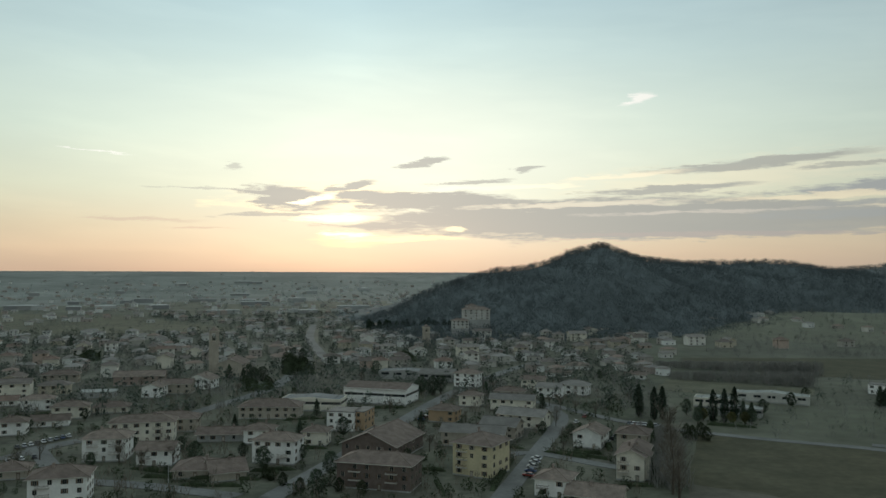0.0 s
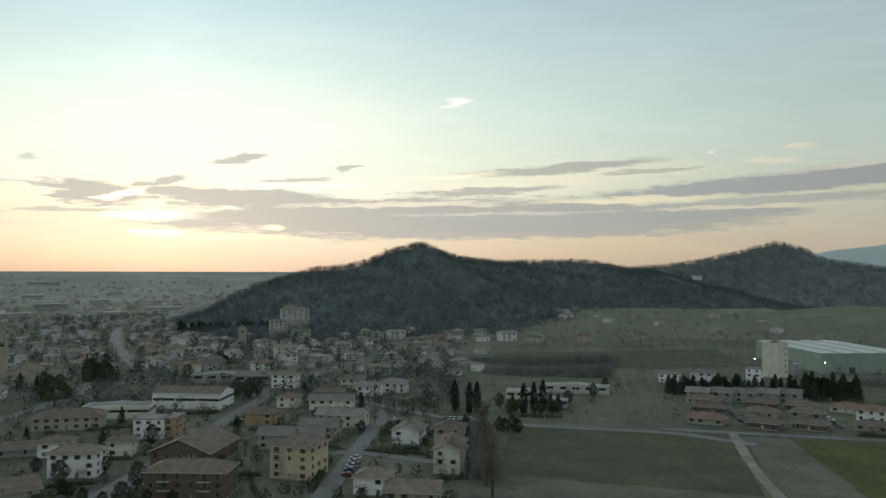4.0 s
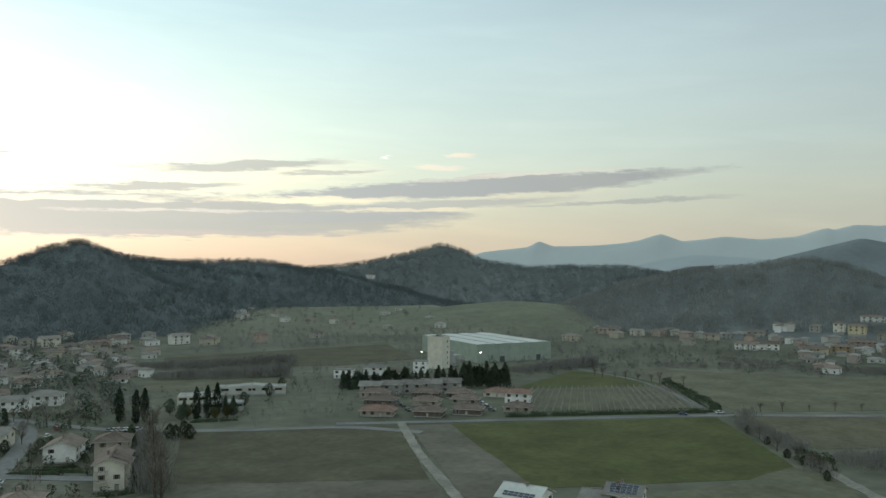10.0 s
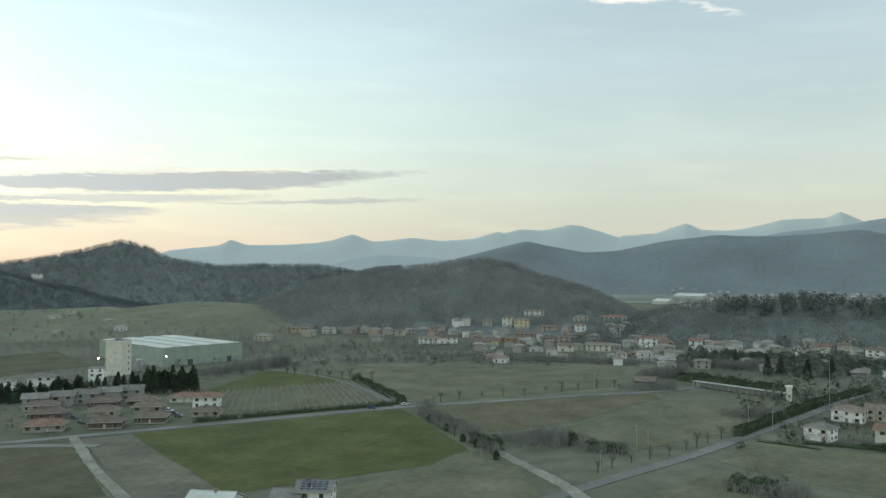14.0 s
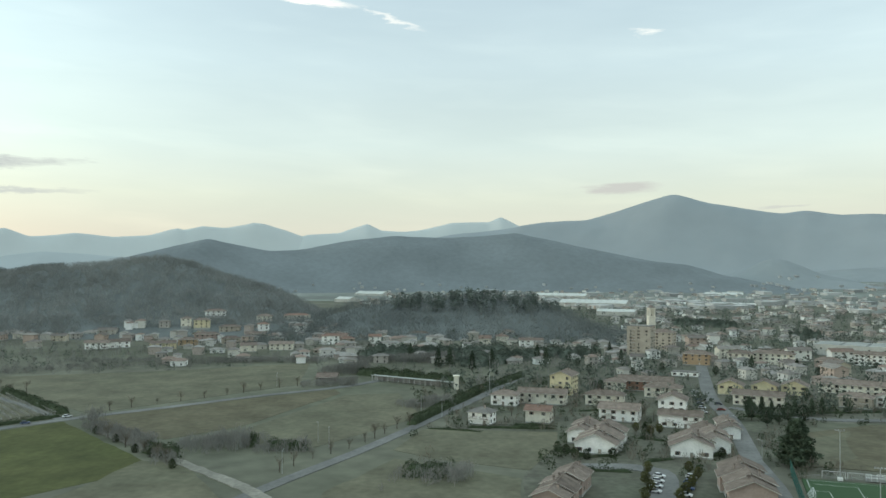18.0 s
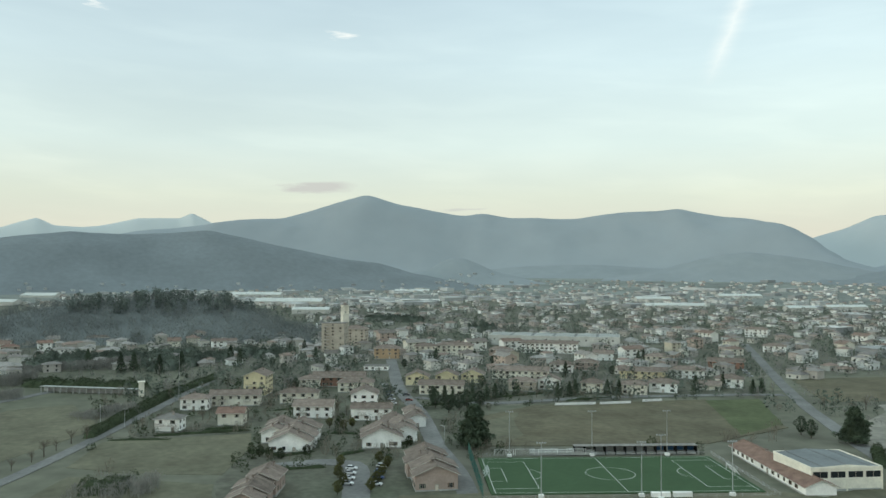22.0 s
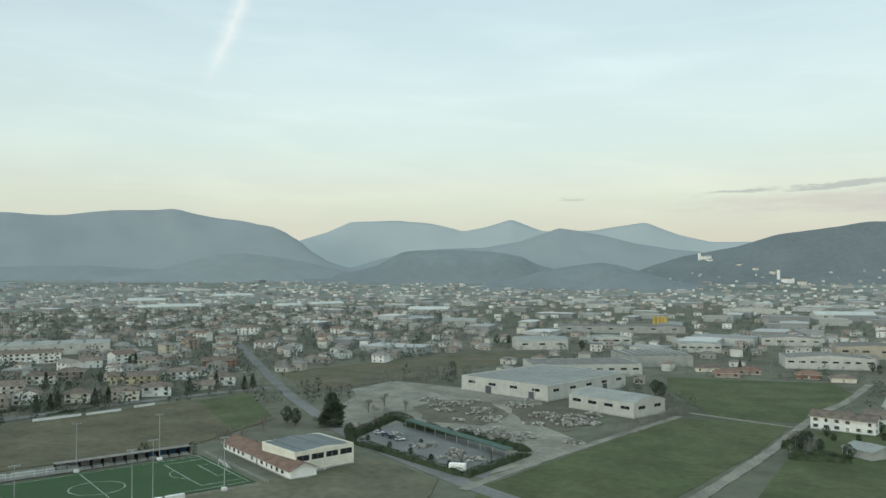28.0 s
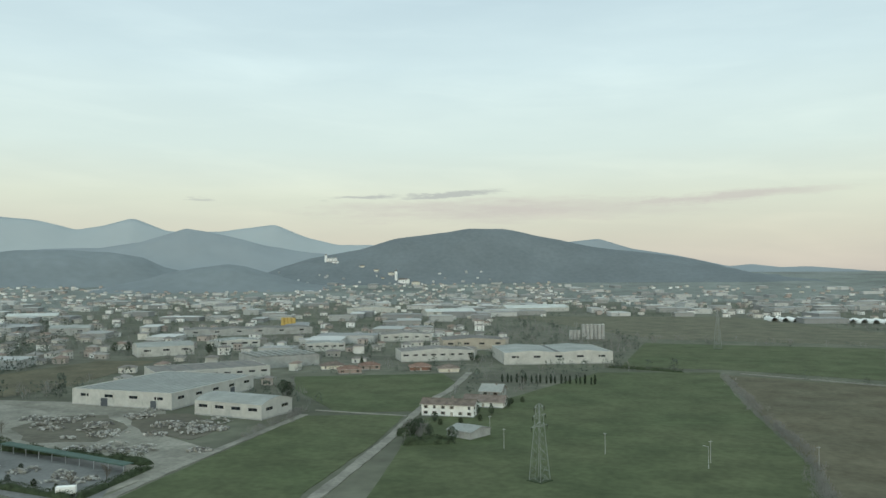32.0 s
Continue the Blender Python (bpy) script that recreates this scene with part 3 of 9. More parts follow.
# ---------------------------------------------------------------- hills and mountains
# floors of the near hills carry a bluish haze tint too
hill_castle, hill_castle_spot, hill_castle_line = ridge("hill_castle", ((-64, 1078, 15), (-38, 1096, 30), (-3, 1113, 46), (37, 1129, 60), (78, 1143, 70), (129, 1161, 73), (169, 1179, 84), (201, 1198, 99), (245, 1214, 109), (278, 1237, 98), (320, 1263, 88), (371, 1286, 85), (415, 1309, 82), (485, 1320, 86), (558, 1316, 85), (614, 1317, 77), (663, 1319, 73), (710, 1321, 65)), 330, 420, M_HAZEFLOOR, "steep dark hill covered in bare winter woodland", rough=10)
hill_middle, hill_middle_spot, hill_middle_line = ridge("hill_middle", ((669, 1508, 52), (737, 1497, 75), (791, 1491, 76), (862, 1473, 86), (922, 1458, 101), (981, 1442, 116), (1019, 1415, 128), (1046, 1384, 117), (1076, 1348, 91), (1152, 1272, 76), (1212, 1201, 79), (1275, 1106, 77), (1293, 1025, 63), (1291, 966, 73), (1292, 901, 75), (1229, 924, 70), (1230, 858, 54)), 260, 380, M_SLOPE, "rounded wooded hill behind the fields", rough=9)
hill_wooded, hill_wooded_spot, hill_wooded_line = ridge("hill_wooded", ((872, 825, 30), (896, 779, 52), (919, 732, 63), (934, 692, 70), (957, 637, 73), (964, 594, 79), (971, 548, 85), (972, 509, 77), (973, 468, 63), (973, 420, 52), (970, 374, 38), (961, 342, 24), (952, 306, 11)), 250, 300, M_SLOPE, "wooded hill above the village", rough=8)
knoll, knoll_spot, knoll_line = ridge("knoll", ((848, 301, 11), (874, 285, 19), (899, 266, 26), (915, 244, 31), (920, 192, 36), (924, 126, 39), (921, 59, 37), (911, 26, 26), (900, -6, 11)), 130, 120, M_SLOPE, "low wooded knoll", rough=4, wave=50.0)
# hazy hills: the haze is only their blue-grey material
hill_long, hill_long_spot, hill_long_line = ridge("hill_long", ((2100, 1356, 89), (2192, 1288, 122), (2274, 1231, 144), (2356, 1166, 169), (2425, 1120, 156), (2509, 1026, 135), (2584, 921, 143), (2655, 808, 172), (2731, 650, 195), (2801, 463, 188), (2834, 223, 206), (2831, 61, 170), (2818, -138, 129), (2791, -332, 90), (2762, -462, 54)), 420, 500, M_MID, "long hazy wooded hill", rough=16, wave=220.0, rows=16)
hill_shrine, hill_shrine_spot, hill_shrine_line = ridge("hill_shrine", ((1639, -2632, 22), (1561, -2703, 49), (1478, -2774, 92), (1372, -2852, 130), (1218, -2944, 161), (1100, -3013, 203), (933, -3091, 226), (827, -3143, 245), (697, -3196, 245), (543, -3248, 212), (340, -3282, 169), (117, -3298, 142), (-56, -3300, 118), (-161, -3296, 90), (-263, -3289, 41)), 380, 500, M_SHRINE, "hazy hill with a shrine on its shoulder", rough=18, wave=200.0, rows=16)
# mountains: haze is in their base colours, paler range by range
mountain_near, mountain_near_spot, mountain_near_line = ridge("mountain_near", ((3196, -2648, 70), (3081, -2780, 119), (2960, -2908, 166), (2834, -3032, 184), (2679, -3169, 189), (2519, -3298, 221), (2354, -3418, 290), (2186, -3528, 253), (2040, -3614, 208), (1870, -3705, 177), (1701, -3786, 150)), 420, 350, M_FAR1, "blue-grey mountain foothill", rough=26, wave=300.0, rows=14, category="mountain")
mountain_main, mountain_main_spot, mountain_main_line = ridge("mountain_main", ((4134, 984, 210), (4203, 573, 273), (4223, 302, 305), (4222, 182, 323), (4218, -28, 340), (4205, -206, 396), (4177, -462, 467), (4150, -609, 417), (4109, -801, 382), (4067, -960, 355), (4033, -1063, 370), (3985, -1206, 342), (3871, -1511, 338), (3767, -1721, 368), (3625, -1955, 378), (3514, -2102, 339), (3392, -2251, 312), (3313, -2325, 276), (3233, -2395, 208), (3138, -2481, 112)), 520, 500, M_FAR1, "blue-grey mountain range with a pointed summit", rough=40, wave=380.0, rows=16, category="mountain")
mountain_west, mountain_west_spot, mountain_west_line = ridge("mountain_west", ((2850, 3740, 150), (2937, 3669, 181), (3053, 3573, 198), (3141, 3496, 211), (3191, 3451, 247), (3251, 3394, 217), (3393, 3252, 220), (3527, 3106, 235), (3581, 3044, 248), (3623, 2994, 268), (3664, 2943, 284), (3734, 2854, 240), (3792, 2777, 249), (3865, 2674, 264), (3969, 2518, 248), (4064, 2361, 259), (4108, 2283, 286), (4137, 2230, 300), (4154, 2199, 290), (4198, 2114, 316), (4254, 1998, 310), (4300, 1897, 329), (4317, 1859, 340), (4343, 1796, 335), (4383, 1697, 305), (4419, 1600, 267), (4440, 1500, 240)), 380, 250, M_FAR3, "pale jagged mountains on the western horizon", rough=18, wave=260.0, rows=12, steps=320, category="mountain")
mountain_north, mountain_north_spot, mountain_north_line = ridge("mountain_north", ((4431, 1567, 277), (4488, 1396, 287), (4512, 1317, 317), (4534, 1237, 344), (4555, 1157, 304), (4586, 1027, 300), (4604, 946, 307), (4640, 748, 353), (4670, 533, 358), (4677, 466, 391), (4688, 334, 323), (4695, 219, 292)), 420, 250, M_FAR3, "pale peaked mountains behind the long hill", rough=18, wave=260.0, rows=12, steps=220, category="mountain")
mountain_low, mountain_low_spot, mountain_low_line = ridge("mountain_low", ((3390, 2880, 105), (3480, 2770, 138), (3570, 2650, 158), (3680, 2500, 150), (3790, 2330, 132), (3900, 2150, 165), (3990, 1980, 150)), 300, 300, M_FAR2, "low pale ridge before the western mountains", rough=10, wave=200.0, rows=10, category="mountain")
# foothills get their haze from the tinted material alone
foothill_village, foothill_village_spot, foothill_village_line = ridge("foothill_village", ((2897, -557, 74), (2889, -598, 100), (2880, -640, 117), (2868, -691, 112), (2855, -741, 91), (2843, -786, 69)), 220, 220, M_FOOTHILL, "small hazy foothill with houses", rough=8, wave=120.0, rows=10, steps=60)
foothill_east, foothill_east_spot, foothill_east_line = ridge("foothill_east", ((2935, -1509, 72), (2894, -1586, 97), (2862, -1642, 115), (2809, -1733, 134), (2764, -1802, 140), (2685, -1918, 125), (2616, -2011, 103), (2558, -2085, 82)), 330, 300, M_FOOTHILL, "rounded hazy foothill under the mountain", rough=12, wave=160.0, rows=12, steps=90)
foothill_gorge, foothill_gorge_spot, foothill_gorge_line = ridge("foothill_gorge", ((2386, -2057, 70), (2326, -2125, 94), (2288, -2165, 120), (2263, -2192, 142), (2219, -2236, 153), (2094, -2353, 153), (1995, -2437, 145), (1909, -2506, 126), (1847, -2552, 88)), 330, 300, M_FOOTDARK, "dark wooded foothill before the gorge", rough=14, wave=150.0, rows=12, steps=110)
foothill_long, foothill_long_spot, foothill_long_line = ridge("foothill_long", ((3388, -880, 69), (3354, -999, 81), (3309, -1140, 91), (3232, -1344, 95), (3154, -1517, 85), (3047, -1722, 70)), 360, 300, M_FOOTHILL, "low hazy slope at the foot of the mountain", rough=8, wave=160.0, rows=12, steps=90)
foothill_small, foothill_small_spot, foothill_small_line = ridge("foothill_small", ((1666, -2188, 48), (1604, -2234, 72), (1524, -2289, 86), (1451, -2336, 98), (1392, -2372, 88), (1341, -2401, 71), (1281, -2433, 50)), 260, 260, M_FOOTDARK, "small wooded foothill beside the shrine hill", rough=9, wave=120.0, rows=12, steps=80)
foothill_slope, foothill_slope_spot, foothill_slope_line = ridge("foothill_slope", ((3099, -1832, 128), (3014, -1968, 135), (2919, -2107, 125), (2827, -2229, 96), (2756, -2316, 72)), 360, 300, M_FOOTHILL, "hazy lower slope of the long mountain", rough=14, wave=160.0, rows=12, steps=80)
pasture_hill, pasture_hill_spot, pasture_hill_line = ridge("pasture_hill", ((600, 912, 16), (635, 886, 22), (666, 863, 27), (708, 829, 31), (743, 798, 29), (776, 766, 24), (813, 726, 10)), 190, 420, M_PASTURE, "smooth grazed hill below the woods", rough=2, wave=90.0, steps=80)
pasture_terrace, pasture_terrace_spot, pasture_terrace_line = ridge("pasture_terrace", ((300, 1148, 12), (356, 1125, 17), (417, 1104, 18), (487, 1075, 19), (557, 1041, 18), (626, 1000, 19), (681, 964, 22)), 330, 420, M_PASTURE, "terraced pasture rising to the woods", rough=3, wave=110.0, steps=90)
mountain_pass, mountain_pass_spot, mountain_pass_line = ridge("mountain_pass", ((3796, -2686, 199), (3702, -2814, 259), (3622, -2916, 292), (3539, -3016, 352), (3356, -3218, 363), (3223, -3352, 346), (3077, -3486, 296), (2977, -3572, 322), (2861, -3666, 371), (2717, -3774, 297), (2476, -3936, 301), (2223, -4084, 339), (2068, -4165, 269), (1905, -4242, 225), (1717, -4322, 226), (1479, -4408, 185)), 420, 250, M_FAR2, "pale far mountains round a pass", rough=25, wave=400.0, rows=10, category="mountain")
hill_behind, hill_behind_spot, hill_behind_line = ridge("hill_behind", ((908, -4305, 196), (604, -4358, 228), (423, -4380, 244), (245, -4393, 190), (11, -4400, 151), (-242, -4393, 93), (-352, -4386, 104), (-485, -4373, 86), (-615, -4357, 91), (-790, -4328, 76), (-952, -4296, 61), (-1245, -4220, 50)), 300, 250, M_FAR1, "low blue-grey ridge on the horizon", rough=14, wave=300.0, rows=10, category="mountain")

rng = random.Random(5)
# one kind of winter wood; tones differ by hill to paint haze
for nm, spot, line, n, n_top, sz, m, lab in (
        ("castle_hill_wood", hill_castle_spot, hill_castle_line, 11000, 900, (6, 11), M_HAZEDARK, "bare winter woodland on the steep hill"),
        ("middle_hill_wood", hill_middle_spot, hill_middle_line, 12000, 900, (6, 11), M_HAZEMID, "bare winter woodland on the middle hill"),
        ("village_hill_wood", hill_wooded_spot, hill_wooded_line, 9000, 320, (6, 11), M_HAZEPALE, "bare brown-grey woodland above the village")):
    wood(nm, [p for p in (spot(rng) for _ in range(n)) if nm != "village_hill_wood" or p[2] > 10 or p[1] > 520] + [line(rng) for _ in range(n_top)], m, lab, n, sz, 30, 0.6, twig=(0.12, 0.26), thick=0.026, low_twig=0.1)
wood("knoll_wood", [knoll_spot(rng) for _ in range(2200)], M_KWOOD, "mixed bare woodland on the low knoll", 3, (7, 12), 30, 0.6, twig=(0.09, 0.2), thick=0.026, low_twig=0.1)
wood("knoll_pines", [p for p in (knoll_spot(rng) for _ in range(1500)) if p[2] > 25 and p[1] < 215][:150], M_KNOLL, "dark evergreen trees on the crest of the low knoll", 4, (7, 14), 90, 0.26, True)

# ---------------------------------------------------------------- builders


class Shape:
    """Collects boxes, quads and prisms into one mesh."""

    def __init__(self):
        self.v, self.f, self.s = [], [], []

    def face(self, pts, slot=0):
        b = len(self.v)
        self.v += [tuple(p) for p in pts]
        self.f.append(tuple(range(b, b + len(pts))))
        self.s.append(slot)
        return self

    def box(self, x0, y0, z0, x1, y1, z1, slot=0):
        b = len(self.v)
        self.v += [(x0, y0, z0), (x1, y0, z0), (x1, y1, z0), (x0, y1, z0), (x0, y0, z1), (x1, y0, z1), (x1, y1, z1), (x0, y1, z1)]
        for q in ((0, 3, 2, 1), (4, 5, 6, 7), (0, 1, 5, 4), (1, 2, 6, 5), (2, 3, 7, 6), (3, 0, 4, 7)):
            self.f.append(tuple(b + i for i in q))
            self.s.append(slot)
        return self

    def tube(self, a, c, r0, r1, n=6, slot=0):
        """A tapered round bar from a to c."""
        a, c = Vector(a), Vector(c)
        d = (c - a).normalized()
        u = d.orthogonal().normalized()
        w = d.cross(u)
        b = len(self.v)
        for p, r in ((a, r0), (c, r1)):
            for k in range(n):
                t = 2 * math.pi * k / n
                self.v.append(tuple(p + (u * math.cos(t) + w * math.sin(t)) * r))
        for k in range(n):
            k2 = (k + 1) % n
            self.f.append((b + k, b + k2, b + n + k2, b + n + k))
            self.s.append(slot)
        self.f.append(tuple(b + n + k for k in range(n)))
        self.s.append(slot)
        self.f.append(tuple(b + k for k in reversed(range(n))))
        self.s.append(slot)
        return self

    def mesh(self, name, mats):
        me = bpy.data.meshes.new(name)
        me.from_pydata(self.v, [], self.f)
        for m in mats:
            me.materials.append(m)
        me.polygons.foreach_set("material_index", self.s)
        return me


def part(name, data, parent, place=None, label=""):
    ob = new(name, data)
    ob.parent = parent
    if place is not None:
        ob.matrix_basis = place
    if label:
        ob["label"] = label
    return ob


def root(name, x, y, turn=0.0, z=0.0, label="", category="", group=""):
    e = new(name)
    e.empty_display_size = 1.0
    e.matrix_basis = pose(x, y, z, 0, 0, turn)
    return tagged(e, label, category, group)


# windows, doors and chimneys share their meshes
def window_mesh(w, h, shutters=True, wide=False):
    """One window: pane set back in its frame, with open shutters; one closed strip of depths."""
    f, q = 0.09, w * 0.34
    cols = [(-w / 2, -w / 2 + f, -0.07, 0), (-w / 2 + f, -0.04, -0.02, 1), (-0.04, 0.04, -0.06, 0), (0.04, w / 2 - f, -0.02, 1), (w / 2 - f, w / 2, -0.07, 0)]
    if shutters:
        cols = [(-w / 2 - q, -w / 2, -0.05, 2)] + cols + [(w / 2, w / 2 + q, -0.05, 2)]
    line, slots = [(cols[0][0], 0.1)], []
    for a, b, y, m in cols:
        if abs(line[-1][1] - y) > 1e-6:
            line.append((a, y))
            slots.append(m)
        line.append((b, y))
        slots.append(m)
    line.append((cols[-1][1], 0.1))
    slots.append(cols[-1][3])
    n = len(line)
    v = [(x, y, 0) for x, y in line] + [(x, y, h) for x, y in line]
    s = Shape()
    s.v = v
    for k in range(n - 1):
        s.f.append((k, k + 1, n + k + 1, n + k))
        s.s.append(slots[k])
    s.f += [tuple(reversed(range(n))), tuple(range(n, 2 * n))]
    s.s += [0, 0]
    return s.mesh("window", [M_FRAME, M_GLASS, M_SHUT])


WIN = window_mesh(1.25, 1.45)
WIN_BARE = window_mesh(1.3, 1.5, False)
WIN_DOOR = window_mesh(1.5, 2.25, False)
WIN_BAND = window_mesh(4.2, 1.3, False)
WIN_HALL = window_mesh(5.5, 1.5, False)
DOOR = Shape().box(-0.6, -0.09, 0, 0.6, 0.05, 2.2, 0).box(-0.45, -0.11, 0.2, 0.45, -0.09, 1.9, 1).mesh("door", [M_SHUT, M_FRAME])
GATE = Shape().box(-2.2, -0.08, 0, 2.2, 0.05, 4.4, 0)
for _k in range(5):
    GATE.box(-2.1, -0.12, 0.15 + _k * 0.86, 2.1, -0.08, 0.85 + _k * 0.86, 0)
GATE = GATE.mesh("loading_door", [mat("dark_gate_paint", (0.10, 0.11, 0.12), vary=0.1)])
CHIMNEY = Shape().box(-0.35, -0.35, -1.2, 0.35, 0.35, 1.1, 0).box(-0.5, -0.5, 1.1, 0.5, 0.5, 1.22, 1).box(-0.42, -0.42, 1.35, 0.42, 0.42, 1.45, 1)
for _a in (-0.35, 0.27):
    for _c in (-0.35, 0.27):
        CHIMNEY.box(_a, _c, 1.22, _a + 0.08, _c + 0.08, 1.35, 0)
CHIMNEY = CHIMNEY.mesh("chimney", [M_CHIM, ROOFS["tile"]])
BALCONY = Shape().box(-2.0, -1.25, -0.16, 2.0, 0, 0, 0).box(-2.0, -1.25, 0, 2.0, -1.17, 0.22, 0).box(-2.0, -1.25, 0.92, 2.0, -1.17, 1.0, 1)
for _k in range(17):
    BALCONY.box(-1.98 + _k * 0.24, -1.23, 0.2, -1.93 + _k * 0.24, -1.19, 0.95, 1)
for _q in (-2.0, 1.94):
    BALCONY.box(_q, -1.2, 0.85, _q + 0.06, 0, 1.0, 1).box(_q, -1.2, 0.0, _q + 0.06, 0, 0.2, 0)
BALCONY = BALCONY.mesh("balcony", [M_RAIL, M_SHUT])
PANEL = Shape().box(-0.8, -0.5, 0, 0.8, 0.5, 0.06, 0).box(-0.76, -0.46, 0.06, 0.76, 0.46, 0.065, 1).mesh("solar_panel", [M_METAL, M_PV])
ROOF_WIN = Shape().box(-0.45, -0.6, 0, 0.45, 0.6, 0.12, 0).box(-0.38, -0.52, 0.12, 0.38, 0.52, 0.13, 1).mesh("roof_window", [M_FRAME, M_GLASS])


def wall_mesh(w, d, h, gable, rise, material, foot=0.6):
    """Outer walls with a plinth; gable: 'x' ridge along the width, 'y' along the depth."""
    s = Shape()
    s.box(-w / 2, -d / 2, -foot, w / 2, d / 2, h, 0)
    s.box(-w / 2 - 0.05, -d / 2 - 0.05, -foot, w / 2 + 0.05, d / 2 + 0.05, 0.5, 1)
    s.box(-w / 2 - 0.06, -d / 2 - 0.06, h - 0.25, w / 2 + 0.06, d / 2 + 0.06, h, 0)
    if gable == "x":
        for q in (-1, 1):
            x0, x1 = q * (w / 2 - 0.3), q * w / 2
            for x in (x0, x1):
                s.face([(x, -d / 2, h), (x, d / 2, h), (x, 0, h + rise)], 0)
            s.face([(x0, -d / 2, h), (x1, -d / 2, h), (x1, 0, h + rise), (x0, 0, h + rise)], 0)
            s.face([(x0, d / 2, h), (x1, d / 2, h), (x1, 0, h + rise), (x0, 0, h + rise)], 0)
    elif gable == "y":
        for q in (-1, 1):
            y0, y1 = q * (d / 2 - 0.3), q * d / 2
            for y in (y0, y1):
                s.face([(-w / 2, y, h), (w / 2, y, h), (0, y, h + rise)], 0)
            s.face([(-w / 2, y0, h), (-w / 2, y1, h), (0, y1, h + rise), (0, y0, h + rise)], 0)
            s.face([(w / 2, y0, h), (w / 2, y1, h), (0, y1, h + rise), (0, y0, h + rise)], 0)
    return s.mesh("wall", [material, WALLS["grey"]])


def roof_mesh(w, d, h, kind, rise, material, over=0.9):
    """Roof with thickness, overhanging eaves, ridge caps and gutters."""
    s = Shape()
    W, Dp = w / 2 + over, d / 2 + over
    drop = rise * over / max(min(w, d) / 2, 0.1)
    e, th = h - drop * 0.6 + 0.05, 0.22
    if kind == "flat":
        s.box(-W + over - 0.15, -Dp + over - 0.15, h, W - over + 0.15, Dp - over + 0.15, h + 0.35, 0)
        s.box(-W + over + 0.2, -Dp + over + 0.2, h + 0.35, W - over - 0.2, Dp - over - 0.2, h + 0.4, 0)
        return s.mesh("roof", [material, M_RAIL])
    top = h + rise + 0.12
    if kind == "hip":
        if w >= d:
            a, c = (-W + Dp, 0, top), (W - Dp, 0, top)
        else:
            a, c = (0, -Dp + W, top), (0, Dp - W, top)
        lo = [(-W, -Dp, e), (W, -Dp, e), (W, Dp, e), (-W, Dp, e)]
        if w >= d:
            polys = [(lo[0], lo[1], c, a), (lo[1], lo[2], c), (lo[2], lo[3], a, c), (lo[3], lo[0], a)]
        else:
            polys = [(lo[0], lo[1], a), (lo[1], lo[2], c, a), (lo[2], lo[3], c), (lo[3], lo[0], a, c)]
        for p in polys:
            s.face([(x, y, z + th) for x, y, z in p], 0)
        s.tube((a[0], a[1], a[2] + th), (c[0], c[1], c[2] + th), 0.18, 0.18, 6, 0)
        for q in lo:
            g = a if (abs(q[0] - a[0]) + abs(q[1] - a[1])) < (abs(q[0] - c[0]) + abs(q[1] - c[1])) else c
            s.tube((q[0], q[1], q[2] + th), (g[0], g[1], g[2] + th), 0.15, 0.15, 5, 0)
    else:
        if kind == "gx":
            a = [(-W, -Dp, e), (W, -Dp, e), (W, 0, top), (-W, 0, top)]
            c = [(W, Dp, e), (-W, Dp, e), (-W, 0, top), (W, 0, top)]
        else:
            a = [(-W, Dp, e), (-W, -Dp, e), (0, -Dp, top), (0, Dp, top)]
            c = [(W, -Dp, e), (W, Dp, e), (0, Dp, top), (0, -Dp, top)]
        for p in (a, c):
            up = [(x, y, z + th) for x, y, z in p]
            s.face(up, 0)
            s.face(list(reversed(p)), 1)
            for i in range(4):
                j = (i + 1) % 4
                s.face([p[i], p[j], up[j], up[i]], 1)
        r = [p for p in a if p[2] == top]
        s.tube((r[0][0], r[0][1], top + th), (r[1][0], r[1][1], top + th), 0.18, 0.18, 6, 0)
    # fascia and underside
    if kind == "hip":
        s.box(-W, -Dp, e - 0.02, W, Dp, e + th, 1)
    return s.mesh("roof", [material, M_RAIL])


house_count = 0
OCC = []  # ground already built on: x, y, radius


